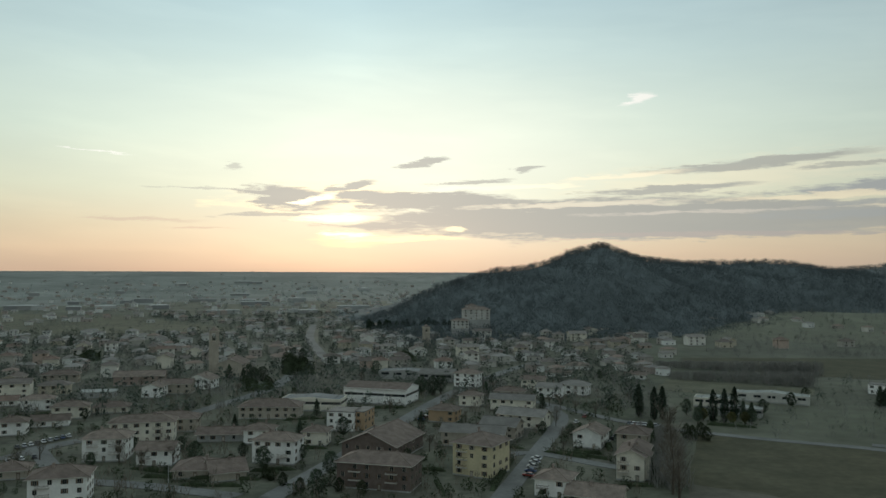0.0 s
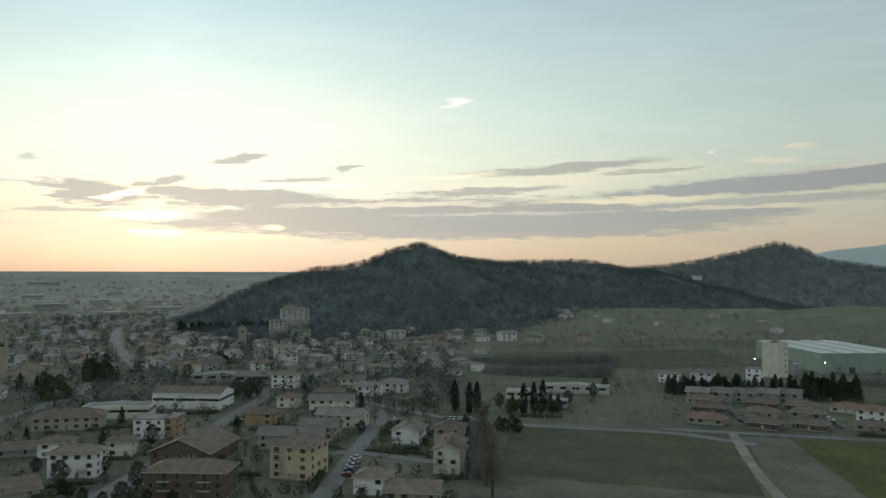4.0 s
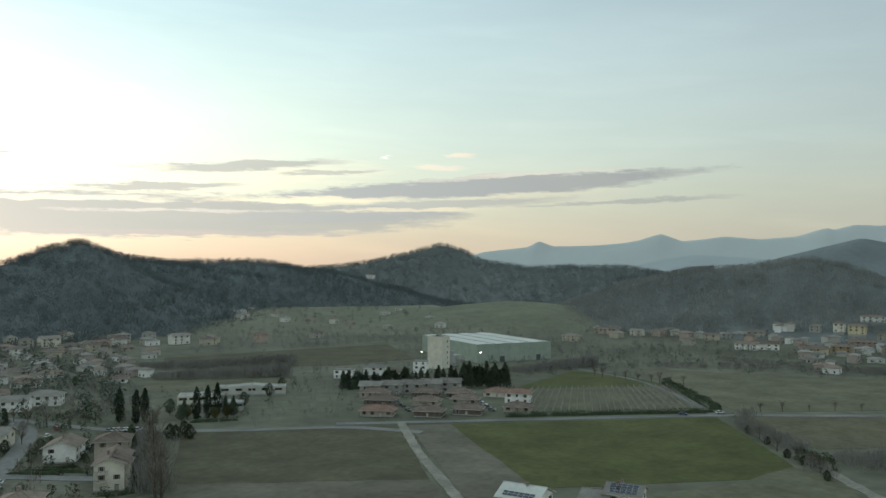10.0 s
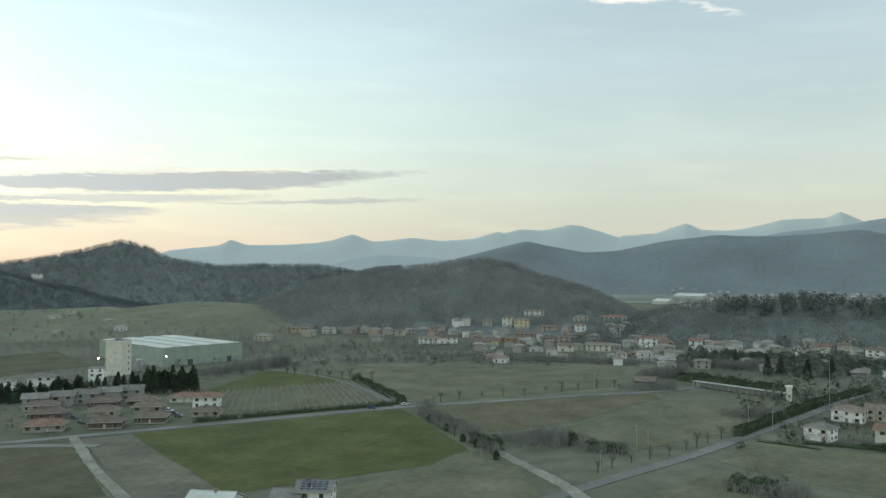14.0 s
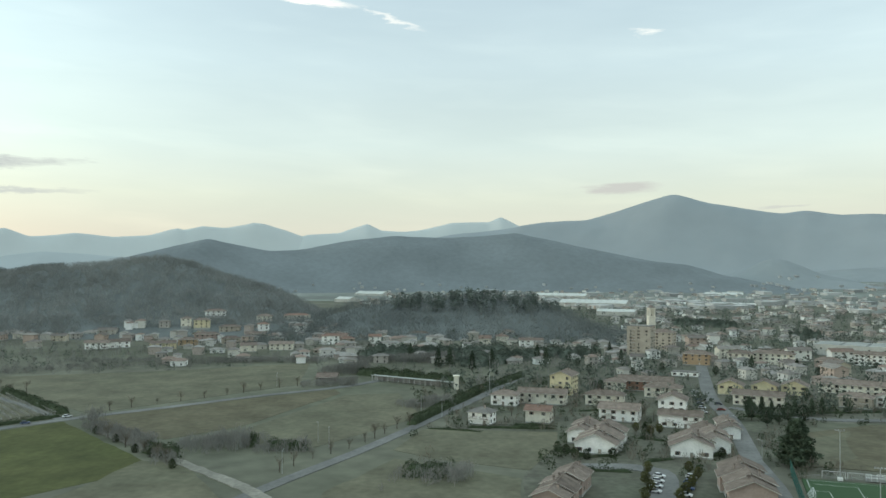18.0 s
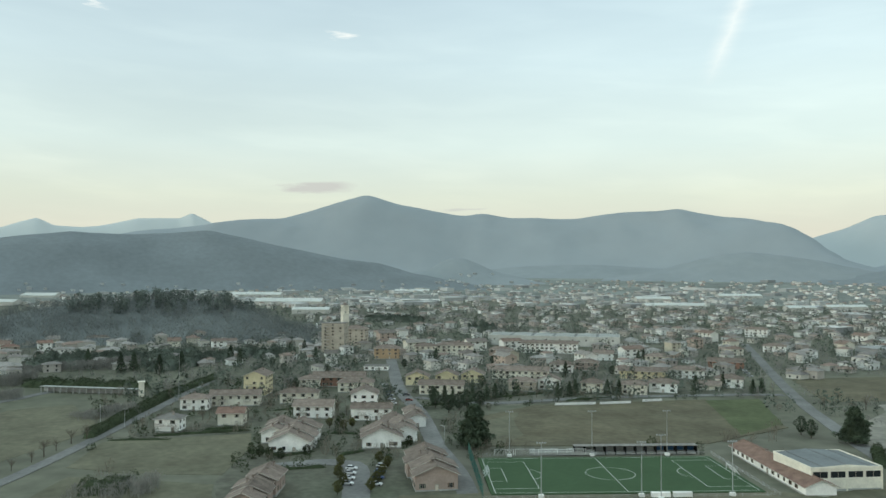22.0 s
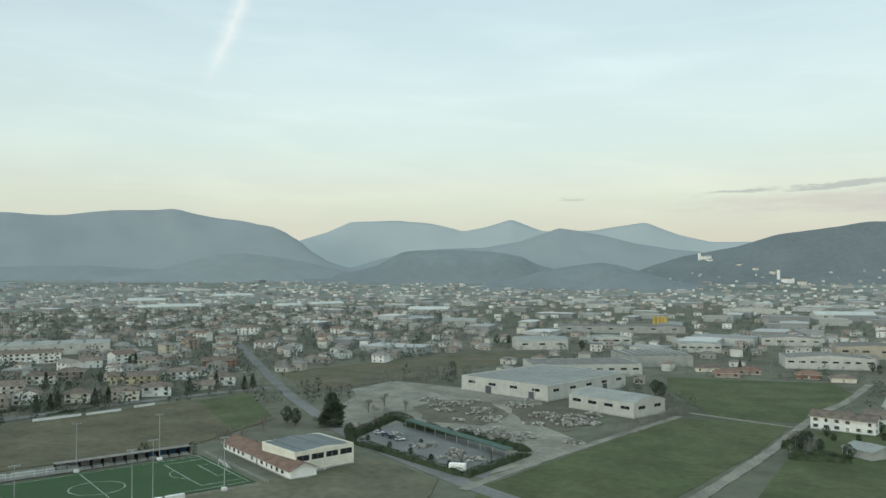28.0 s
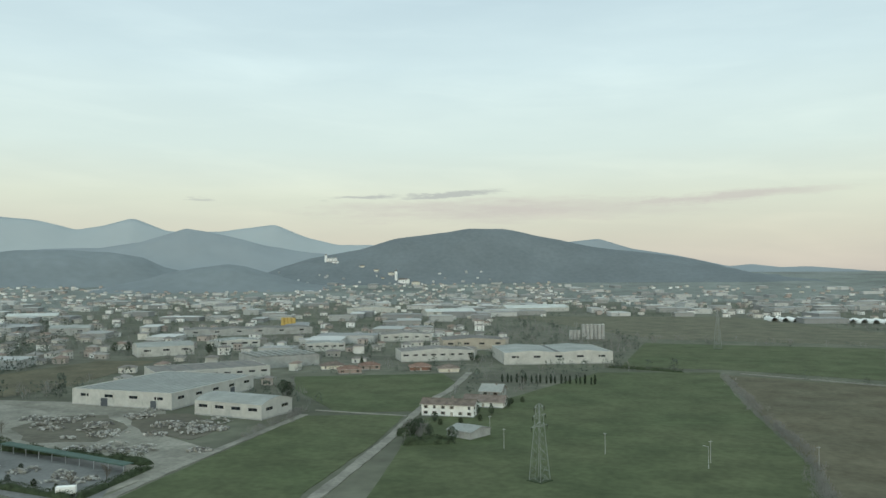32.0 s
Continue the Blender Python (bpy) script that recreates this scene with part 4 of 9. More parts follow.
def house(x, y, turn, w, d, st, wall="white", roof="tile", kind="hip", label="", sides="frl", balcony=0, chimneys=1, z=0.0, step=4.0, category="house", name="house",
          group="", pv=0, foot=0.6):
    """A plastered house: walls, tiled roof, single windows, door, chimneys and balconies as parts."""
    global house_count
    house_count += 1
    rg = random.Random(house_count * 7 + 1)
    OCC.append((x, y, 0.5 * math.hypot(w, d)))
    h = 2.8 * st + 0.2
    short = min(w, d)
    rise = {"hip": 0.20, "gx": 0.0, "gy": 0.0, "flat": 0.0}[kind] * short
    if kind == "gx":
        rise = 0.21 * d
    if kind == "gy":
        rise = 0.21 * w
    words = {"hip": "hipped", "gx": "gabled", "gy": "gabled", "flat": "flat"}[kind]
    rw = {"tile": "clay-tiled", "brown": "brown-tiled", "rust": "red-tiled", "grey": "grey", "pale": "pale sheet", "white": "white sheet", "blue": "blue-grey sheet", "mixed": "tiled"}[roof]
    num = {1: "one-storey", 2: "two-storey", 3: "three-storey", 4: "four-storey", 5: "five-storey"}.get(int(st), "many-storey")
    wd = {"mixed": "plastered", "brick": "brown brick", "red": "red brick", "grey": "grey concrete", "precast": "precast concrete", "sage": "sage green"}.get(wall, wall + " plastered")
    ob = root(name, x, y, turn, z, label or f"{num} {wd} house with {words} {rw} roof", category, group)
    part("wall", wall_mesh(w, d, h, {"gx": "x", "gy": "y"}.get(kind), rise, WALLS[wall], foot), ob)
    part("roof", roof_mesh(w, d, h, kind, rise, ROOFS[roof]), ob)
    spans = {"f": (w, 0, -d / 2, 0), "b": (w, 0, d / 2, 180), "r": (d, w / 2, 0, 90), "l": (d, -w / 2, 0, -90)}
    for sd in sides:
        ln, ox, oy, rot = spans[sd]
        n = max(1, int(ln / step))
        for fl in range(int(st)):
            for i in range(n):
                u = (i + 0.5) / n * ln - ln / 2
                c, q = math.cos(radians(rot)), math.sin(radians(rot))
                if fl == 0 and sd == "f" and i == n // 2:
                    part("door", DOOR, ob, pose(ox + u * c, oy + u * q, 0.02, 0, 0, rot))
                    continue
                if rg.random() < 0.12 and n > 1:
                    continue
                m = WIN if rg.random() < 0.7 else WIN_BARE
                part("window", m, ob, pose(ox + u * c, oy + u * q, fl * 2.8 + 1.05, 0, 0, rot))
    for i in range(balcony):
        fl = 1 + i % max(1, int(st) - 1)
        u = (-0.25 if (i // max(1, int(st) - 1)) % 2 == 0 else 0.25) * w
        part("balcony", BALCONY, ob, pose(u, -d / 2, fl * 2.8 + 0.2))
    for i in range(chimneys if kind != "flat" else 0):
        part("chimney", CHIMNEY, ob, pose(rg.uniform(-0.3, 0.3) * w * 0.7, rg.uniform(-0.2, 0.2) * d, h + rise * 0.75 + 0.3))
    cols = max(2, int(w * 0.85 / 1.68))
    for i in range(pv):
        sl = math.degrees(math.atan2(rise, d / 2)) if kind == "gx" else 0.0
        cx, cy = (i % cols - (cols - 1) / 2) * 1.68, -d / 2 + 0.7 + (i // cols) * 1.06
        zz = h + 0.36 + (rise * (1 - abs(cy) / (d / 2)) if kind == "gx" else 0.0)
        part("solar_panel", PANEL, ob, pose(cx, cy, zz + 0.1, sl, 0, 0), "dark blue solar panel")
    return ob


M_GUTTER = mat("weathered_gutter_sheet", (0.15, 0.155, 0.15), vary=0.2, scale=0.2, fine=1.0)


def row_houses(x, y, turn, w, d, st, wall, roof, kind="gy", n=3, **more):
    """A terrace of gabled houses one behind the other, each a little stepped from the next."""
    c, q = math.cos(radians(turn)), math.sin(radians(turn))
    side = more.pop("sides", "frl")
    for i in range(n):
        v, u = -d / 2 + (i + 0.5) * d / n, 0.8 * math.sin(i * 2.3)
        more["sides"] = "frl" if i == 0 else side
        house(x + u * c - v * q, y + u * q + v * c, turn, w + 0.5 * math.sin(i * 1.7), d / n + 0.02, st, wall, roof, kind=kind, z=0.35 * (i % 2), name="row_house", group="terraced houses",
              label=f"{wall} plastered terraced house with stepped gabled tile roof", **more)


def hall(x, y, turn, w, d, h, wall="white", roof="pale", label="", band=0, gates=0, kind="low", category="factory", name="factory_hall", ribs=0, skylights=0, sides="fr", windows=None):
    """A long works hall: walls with pilasters, shallow roof, strip windows, loading doors."""
    OCC.append((x, y, 0.5 * max(w, d)))
    ob = root(name, x, y, turn, 0, label, category)
    s = Shape().box(-w / 2, -d / 2, -0.5, w / 2, d / 2, h, 0)
    for q in (-1, 1):
        s.box(-w / 2 - 0.1, q * d / 2 - 0.14, h - 0.5, w / 2 + 0.1, q * d / 2 + 0.14, h + 0.4, 0)
        s.box(q * w / 2 - 0.14, -d / 2 + 0.14, h - 0.5, q * w / 2 + 0.14, d / 2 - 0.14, h + 0.4, 0)
    s.box(-w / 2 - 0.06, -d / 2 - 0.06, -0.5, w / 2 + 0.06, d / 2 + 0.06, 0.7, 1)
    n = max(2, int(w / 9))
    for i in range(n + 1):
        u = -w / 2 + i * w / n
        s.box(u - 0.25, -d / 2 - 0.14, 0, u + 0.25, -d / 2, h, 0)
    part("wall", s.mesh("wall", [WALLS[wall], WALLS["grey"]]), ob)
    r = Shape()
    if kind == "low":
        # shallow saddle bays with dark valley gutters between them
        nb = max(1, ribs)
        bw = (w - 0.4) / nb
        for i in range(nb):
            x0, top = -w / 2 + 0.2 + i * bw, h + 0.15 + bw * 0.035
            y0, y1 = -d / 2 + 0.2, d / 2 - 0.2
            r.face([(x0, y0, h + 0.08), (x0 + bw / 2, y0, top), (x0 + bw / 2, y1, top), (x0, y1, h + 0.08)])
            r.face([(x0 + bw / 2, y0, top), (x0 + bw, y0, h + 0.08), (x0 + bw, y1, h + 0.08), (x0 + bw / 2, y1, top)])
            for yy in (y0, y1):
                r.face([(x0, yy, h + 0.08), (x0 + bw, yy, h + 0.08), (x0 + bw / 2, yy, top)], 1)
            if i:
                part("gutter", Shape().box(x0 - bw * 0.05 - 0.1, y0, h + 0.06, x0 + bw * 0.05 + 0.1, y1, h + 0.2, 0).mesh("gutter", [M_GUTTER]), ob)
        for i in range(max(2, int(w / 7)) if nb == 1 else 0):
            u = -w / 2 + (i + 0.5) * w / max(2, int(w / 7))
            part("roof_seam", Shape().box(u - 0.12, -d / 2 + 0.4, h + 0.1, u + 0.12, d / 2 - 0.4, h + 0.24 + (0.5 - abs(u) / w) * w * 0.07, 0).mesh("roof_seam", [M_GUTTER]), ob)
    elif kind == "arch":
        k = 10
        pts = [(-w / 2 - 0.3 + (w + 0.6) * i / k, h + 0.3 + 0.10 * w * (1 - (2 * i / k - 1) ** 2)) for i in range(k + 1)]
        for (xa, za), (xb, zb) in zip(pts, pts[1:]):
            r.face([(xa, -d / 2 - 0.3, za), (xb, -d / 2 - 0.3, zb), (xb, d / 2 + 0.3, zb), (xa, d / 2 + 0.3, za)])
        for yy in (-d / 2, d / 2):
            r.face([(xa, yy, za) for xa, za in pts], 1)
    elif kind == "archy":
        k = 10
        pts = [(-d / 2 - 0.3 + (d + 0.6) * i / k, h + 0.3 + 0.10 * d * (1 - (2 * i / k - 1) ** 2)) for i in range(k + 1)]
        for (ya, za), (yb, zb) in zip(pts, pts[1:]):
            r.face([(-w / 2 - 0.3, ya, za), (w / 2 + 0.3, ya, za), (w / 2 + 0.3, yb, zb), (-w / 2 - 0.3, yb, zb)])
        for xx in (-w / 2, w / 2):
            r.face([(xx, ya, za) for ya, za in pts], 1)
    else:
        rise = 0.13 * d
        for q in (-1, 1):
            r.face([(-w / 2 - 0.6, q * (d / 2 + 0.6), h + 0.1), (w / 2 + 0.6, q * (d / 2 + 0.6), h + 0.1), (w / 2 + 0.6, 0, h + rise), (-w / 2 - 0.6, 0, h + rise)])
            r.face([(q * w / 2, -d / 2, h), (q * w / 2, d / 2, h), (q * w / 2, 0, h + rise)], 1)
    part("roof", r.mesh("roof", [ROOFS[roof], WALLS[wall]]), ob)
    for i in range(skylights):
        u = -w / 2 + (i + 0.5) * w / skylights
        part("skylight", Shape().box(u - w / skylights * 0.22, -d / 2 + 2, h + 0.5, u + w / skylights * 0.22, d / 2 - 2, h + 1.3, 0).mesh("skylight", [ROOFS["pale"]]), ob)
    spans = {"f": (w, 0, -d / 2, 0), "b": (w, 0, d / 2, 180), "r": (d, w / 2, 0, 90), "l": (d, -w / 2, 0, -90)}
    for sd in sides:
        ln, ox, oy, rot = spans[sd]
        n = band if sd in "fb" else max(1, round(band * d / w)) if band else 0
        c, q = math.cos(radians(rot)), math.sin(radians(rot))
        for i in range(n):
            u = (i + 0.5) / n * ln - ln / 2
            part("window", windows or WIN_HALL, ob, pose(ox + u * c, oy + u * q, h * 0.58, 0, 0, rot))
        ng = gates if sd in "fb" else max(1, gates - 1) if gates else 0
        for i in range(ng):
            u = (i + 0.75) / ng * ln - ln / 2 - 3
            part("loading_door", GATE, ob, pose(ox + u * c, oy + u * q, 0, 0, 0, rot))
    return ob


# ---- trees


def crown_mesh(name, n, shape, material, leaf, seed, low=0.15):
    """A crown of many small leaf clumps. shape(t) gives the radius at the height t of 0..1, for a tree 1 high."""
    rg = np.random.default_rng(seed)
    v, f = [], []
    for i in range(n):
        t = rg.uniform(low, 1.0)
        a = rg.uniform(0, 2 * math.pi)
        lump = 0.75 + 0.35 * math.sin(3 * a + seed) * math.sin(9 * t + seed)
        r = shape(t) * lump * (rg.uniform(0.3, 1.0) ** 0.5)
        p = np.array([r * math.cos(a), r * math.sin(a), t])
        b = len(v)
        for q in range(3):
            v.append(tuple(p + rg.normal(0, 0.55, 3) * leaf * np.array([1, 1, 0.8])))
        f.append((b, b + 1, b + 2))
    me = bpy.data.meshes.new(name)
    me.from_pydata(v, [], f)
    me.materials.append(material)
    return me


def bare_mesh(seed, spread=0.34):
    """Leafless limbs, with fine twigs that thin out towards the tips."""
    rg = random.Random(seed)
    s = Shape()
    limbs = []
    for i in range(9):
        a = i * 2.4 + rg.uniform(-0.4, 0.4)
        z0 = rg.uniform(0.2, 0.5)
        r = rg.uniform(0.35, 1.0) * spread
        c = (r * math.cos(a), r * math.sin(a), min(0.97, z0 + rg.uniform(0.28, 0.5)))
        s.tube((0, 0, z0), c, 0.009, 0.002, 3)
        limbs.append(((0, 0, z0), c))
    for p, c in limbs:
        for k in range(16):
            f = rg.uniform(0.25, 1.0)
            b = [p[q] + (c[q] - p[q]) * f for q in range(3)]
            e = [b[0] + rg.gauss(0, 0.07), b[1] + rg.gauss(0, 0.07), min(1.0, b[2] + rg.uniform(0.02, 0.15))]
            s.tube(b, e, 0.0028, 0.001, 3)
            for _ in range(4):
                g = [e[q] + rg.gauss(0, 0.035) for q in range(2)] + [min(1.02, e[2] + rg.uniform(-0.01, 0.07))]
                m = [b[q] + (e[q] - b[q]) * rg.uniform(0.4, 1.0) for q in range(3)]
                s.face([(m[0] - 0.0022, m[1], m[2]), (m[0] + 0.0022, m[1] + 0.001, m[2]), g])
    return s.mesh("crown", [M_TWIG])


TRUNK = Shape().tube((0, 0, -0.05), (0, 0, 0.35), 0.028, 0.02, 6).tube((0, 0, 0.35), (0.01, 0, 0.8), 0.02, 0.006, 5).mesh("trunk", [M_BARK])
CROWNS = {
    "bare": [bare_mesh(k) for k in (1, 2, 3)],
    "cypress": [crown_mesh("crown", 2200, lambda t: 0.17 * math.sin(math.pi * min(1, t * 0.93 + 0.08)) ** 0.7, M_CYP, 0.032, k, 0.04) for k in (1, 2)],
    "fir": [crown_mesh("crown", 2600, lambda t: 0.42 * (1.02 - t) ** 0.75 * (0.82 + 0.18 * math.sin(t * 40)), M_EVER, 0.036, k, 0.06) for k in (1, 2)],
    "cedar": [crown_mesh("crown", 9000, lambda t: 0.62 * (1.03 - t) ** 0.55 * (0.86 + 0.14 * math.sin(t * 34)), M_EVER, 0.05, 9, 0.08)],
    "round": [crown_mesh("crown", 2000, lambda t: 0.42 * math.sin(math.pi * min(1, max(0, (t - 0.12) / 0.9))) ** 0.6, M_EVER, 0.042, k, 0.16) for k in (1, 2)],
    "shrub": [crown_mesh("crown", 1500, lambda t: 0.5 * math.sin(math.pi * min(1, t * 0.9 + 0.12)) ** 0.5, M_BUSH, 0.06, k, 0.02) for k in (1, 2, 3)],
    "olive": [crown_mesh("crown", 1900, lambda t: 0.44 * math.sin(math.pi * min(1, max(0, (t - 0.2) / 0.82))) ** 0.5, mat("ochre_leaves", (0.085, 0.085, 0.035), vary=0.3, per_object=0.25), 0.056, k, 0.18) for k in (1, 2)],
}
TREE_TALK = {"bare": "leafless deciduous tree with grey-brown twigs", "cypress": "slender dark green cypress", "fir": "dark green conical fir",
             "cedar": "broad dark green cedar with layered boughs", "round": "round-crowned evergreen tree", "shrub": "low dense evergreen shrub", "olive": "small tree with ochre-green crown"}
tree_rng = random.Random(11)


def tree(kind, x, y, h, z=0.0, group=""):
    ob = root({"shrub": "shrub"}.get(kind, "tree"), x, y, tree_rng.uniform(0, 360), z, TREE_TALK[kind] + {True: " standing in a garden", False: " beside the road"}[bool(group)],
              "shrub" if kind == "shrub" else "tree", group)
    ob.scale = (h, h, h) if kind != "bare" else (h * 1.1, h * 1.1, h)
    if kind != "shrub":
        part("trunk", TRUNK, ob)
    part("crown", tree_rng.choice(CROWNS[kind]), ob)
    return ob


def hedge(x0, y0, x1, y1, w=1.2, h=1.8, material=None, name="hedge", label="clipped evergreen garden hedge", seed=0, blades=7):
    """A hedge or thicket along one line: a lumpy leafy body with small clumps, or a mass of bare upright stems."""
    ln = math.hypot(x1 - x0, y1 - y0)
    sd = int(abs(x0 * 13 + y0 * 7)) + seed
    rg = np.random.default_rng(sd)
    dx, dy = (x1 - x0) / ln, (y1 - y0) / ln
    if material is M_WOOD:
        n = max(6, int(ln * w * 0.28))
        t, off = rg.uniform(0, 1, n), rg.normal(0, 0.36, n) * w
        spots = [(x0 + dx * ln * a - dy * b, y0 + dy * ln * a + dx * b, 0.0) for a, b in zip(t, off)]
        return wood(name, spots, material, label, sd, (h * 0.6, h * 1.15), 34, 0.45)
    n = int(ln * (w + h) * 7)
    t = rg.uniform(0, 1, n)
    lump = 0.72 + 0.30 * np.sin(t * ln / 6.0 + sd) * np.sin(t * ln / 2.3) + 0.12 * np.sin(t * ln / 1.1)
    if name == "hedge":
        lump = 0.92 + 0.08 * np.sin(t * ln / 5.0)
    a = rg.uniform(0, math.pi, n)
    k = rg.uniform(0.8, 1.05, n) * lump
    off = np.cos(a) * w * 0.62 * k
    z = np.abs(np.sin(a)) ** 0.6 * h * k
    c = np.stack([x0 + dx * ln * t - dy * off, y0 + dy * ln * t + dx * off, z], -1)
    v = c[:, None, :] + rg.normal(0, 0.6, (n, 3, 3)) * (0.16 + 0.035 * h)
    v[..., 2] = np.maximum(v[..., 2], 0.0)
    # dark inner body
    m = max(3, int(ln / 2))
    bv, bf = [], []
    for i in range(m + 1):
        f = i / m
        lm = 0.62 + 0.2 * math.sin(f * ln / 6.0 + sd) * math.sin(f * ln / 2.3)
        lm *= 0.02 if i in (0, m) else 1.0
        for q in (-0.5, -0.38, 0.0, 0.38, 0.5):
            zz = 0.0 if abs(q) == 0.5 else h * lm * (1.0 if q == 0 else 0.8)
            bv.append((x0 + dx * ln * f - dy * q * w, y0 + dy * ln * f + dx * q * w, zz))
    for i in range(m):
        for q in range(4):
            p = i * 5 + q
            bf += [(p, p + 5, p + 6), (p, p + 6, p + 1)]
    V = np.concatenate([v.reshape(-1, 3), np.array(bv)])
    F_all = np.concatenate([np.arange(n * 3).reshape(n, 3), np.array(bf) + n * 3])
    return tagged(new(name, tri_mesh(name, V, F_all, material or M_HEDGE)), label, "hedge", kind="stuff" if name != "hedge" else "")


# ---- flat ground pieces
layer = 0
OPEN_GROUND = []


def patch(name, pts, material, label, category="field", z=None, jag=0.0):
    """A field or paved area lying on the ground, a few centimetres proud with a bevelled rim."""
    global layer
    layer += 1
    z = z if z is not None else 0.06 + 0.004 * layer
    pts = [Vector((x, y)) for x, y in pts]
    area = sum(a.x * b.y - b.x * a.y for a, b in zip(pts, pts[1:] + pts[:1]))
    if area < 0:
        pts.reverse()
    rg = random.Random(layer)
    OPEN_GROUND.append([(p.x, p.y) for p in pts])
    fine = []
    for a, b in zip(pts, pts[1:] + pts[:1]):
        n = max(1, int((b - a).length / 9)) if jag else 1
        for i in range(n):
            p = a.lerp(b, i / n)
            if jag and i:
                p = p + Vector((rg.uniform(-jag, jag), rg.uniform(-jag, jag)))
            fine.append(p)
    n = len(fine)
    v = [(p.x, p.y, z) for p in fine] + [(p.x, p.y, -0.3) for p in fine]
    f = [tuple(range(n))] + [(i, i + n, (i + 1) % n + n, (i + 1) % n) for i in range(n)]
    return tagged(mesh_object(name, v, f, [material]), label, category, kind="structure")


def strip(name, line, width, material, label, category="road", z=None, ends=None):
    """A road or track of one width along a line."""
    global layer
    layer += 1
    z = z if z is not None else 0.08 + 0.004 * layer
    P = [Vector((x, y)) for x, y in line]
    # round the corners a little
    Q = [P[0]]
    for a, b, c in zip(P, P[1:], P[2:]):
        Q += [a.lerp(b, 0.8), b.lerp(a.lerp(c, 0.5), 0.15), b.lerp(c, 0.2)]
    Q.append(P[-1])
    rough = material is M_GRAVEL
    if rough:
        fine = [Q[0]]
        for a, b in zip(Q, Q[1:]):
            k = int((b - a).length / 4) + 1
            fine += [a.lerp(b, i / k) for i in range(1, k + 1)]
        Q = fine
    edge = random.Random(layer)
    for a, b in zip(P, P[1:]):
        m = int((b - a).length / 6) + 1
        OCC.extend((*a.lerp(b, k / m), width / 2) for k in range(m))
    v, f = [], []
    for i, p in enumerate(Q):
        d = (Q[min(i + 1, len(Q) - 1)] - Q[max(i - 1, 0)]).normalized()
        nn = Vector((-d.y, d.x)) * width / 2 * (edge.uniform(0.8, 1.15) if rough else 1.0)
        for q, zz in ((p + nn, -0.3), (p + nn, z), (p - nn, z), (p - nn, -0.3)):
            v.append((q.x, q.y, zz))
    for i in range(len(Q) - 1):
        for k in range(3):
            f.append((i * 4 + k, (i + 1) * 4 + k, (i + 1) * 4 + k + 1, i * 4 + k + 1))
    return tagged(mesh_object(name, v, f, [material]), label, category, kind="structure")


# ---- cars
def car_meshes():
    prof = [(-2.1, 0.35), (-2.12, 0.75), (-1.9, 0.9), (1.0, 0.92), (1.95, 0.75), (2.1, 0.5), (2.08, 0.3)]
    s = Shape()
    n = len(prof)
    for y in (-0.86, 0.86):
        s.face([(x, y, z) for x, z in (prof if y < 0 else reversed(prof))])
    for i in range(n):
        a, b = prof[i], prof[(i + 1) % n]
        s.face([(a[0], -0.86, a[1]), (b[0], -0.86, b[1]), (b[0], 0.86, b[1]), (a[0], 0.86, a[1])])
    s.box(-1.35, -0.62, 1.38, 0.15, 0.62, 1.46)
    body = s.mesh("body", [mat("car_paint", (0.5, 0.5, 0.5), rough=0.35, vary=0.04,
                               ramp=[(0.62, 0.62, 0.62), (0.05, 0.05, 0.06), (0.36, 0.37, 0.39), (0.60, 0.60, 0.60), (0.16, 0.17, 0.19), (0.22, 0.04, 0.03), (0.5, 0.51, 0.53), (0.05, 0.08, 0.17), (0.65, 0.65, 0.65)])])
    g = Shape()
    lo = [(-1.85, -0.78, 0.9), (1.0, -0.78, 0.9), (1.0, 0.78, 0.9), (-1.85, 0.78, 0.9)]
    hi = [(-1.4, -0.62, 1.4), (0.2, -0.62, 1.4), (0.2, 0.62, 1.4), (-1.4, 0.62, 1.4)]
    for i in range(4):
        j = (i + 1) % 4
        g.face([lo[i], lo[j], hi[j], hi[i]])
    glass = g.mesh("windows", [M_GLASS])
    wheel = Shape().tube((0, -0.1, 0), (0, 0.1, 0), 0.32, 0.32, 10).mesh("wheel", [M_DARK])
    return body, glass, wheel


CAR = car_meshes()


def car(x, y, turn, group="parked cars"):
    ob = root("car", x, y, turn, 0.30, "small parked passenger car beside the road", "car", group)
    part("body", CAR[0], ob)
    part("windows", CAR[1], ob)
    for a in (-1.3, 1.3):
        for b in (-0.78, 0.78):
            part("wheel", CAR[2], ob, pose(a, b, 0.32))
    return ob


def street_lamp(x, y, turn, h=8.0, arms=1):
    ob = root("street_lamp", x, y, turn, 0.0, "tall galvanised steel street lamp on its pole", "street lamp", "street lamps")
    part("pole", Shape().tube((0, 0, -0.2), (0, 0, h), 0.12, 0.07, 8).mesh("pole", [M_METAL]), ob)
    for k in range(arms):
        q = 1 if k == 0 else -1
        a = part("arm", Shape().tube((0, 0, h - 0.05), (q * 1.5, 0, h + 0.25), 0.05, 0.04, 6).mesh("arm", [M_METAL]), ob)
        part("lamp_head", Shape().box(q * 1.5 - 0.4, -0.16, h + 0.18, q * 1.5 + 0.4, 0.16, h + 0.32).mesh("lamp_head", [M_METAL]), a)
    return ob



def inside(x, y, poly):
    c = False
    for (x0, y0), (x1, y1) in zip(poly, poly[1:] + poly[:1]):
        if (y0 > y) != (y1 > y) and x < (x1 - x0) * (y - y0) / (y1 - y0) + x0:
            c = not c
    return c


def free(x, y, r):
    return all((x - a) ** 2 + (y - b) ** 2 > (r + c) ** 2 for a, b, c in OCC)


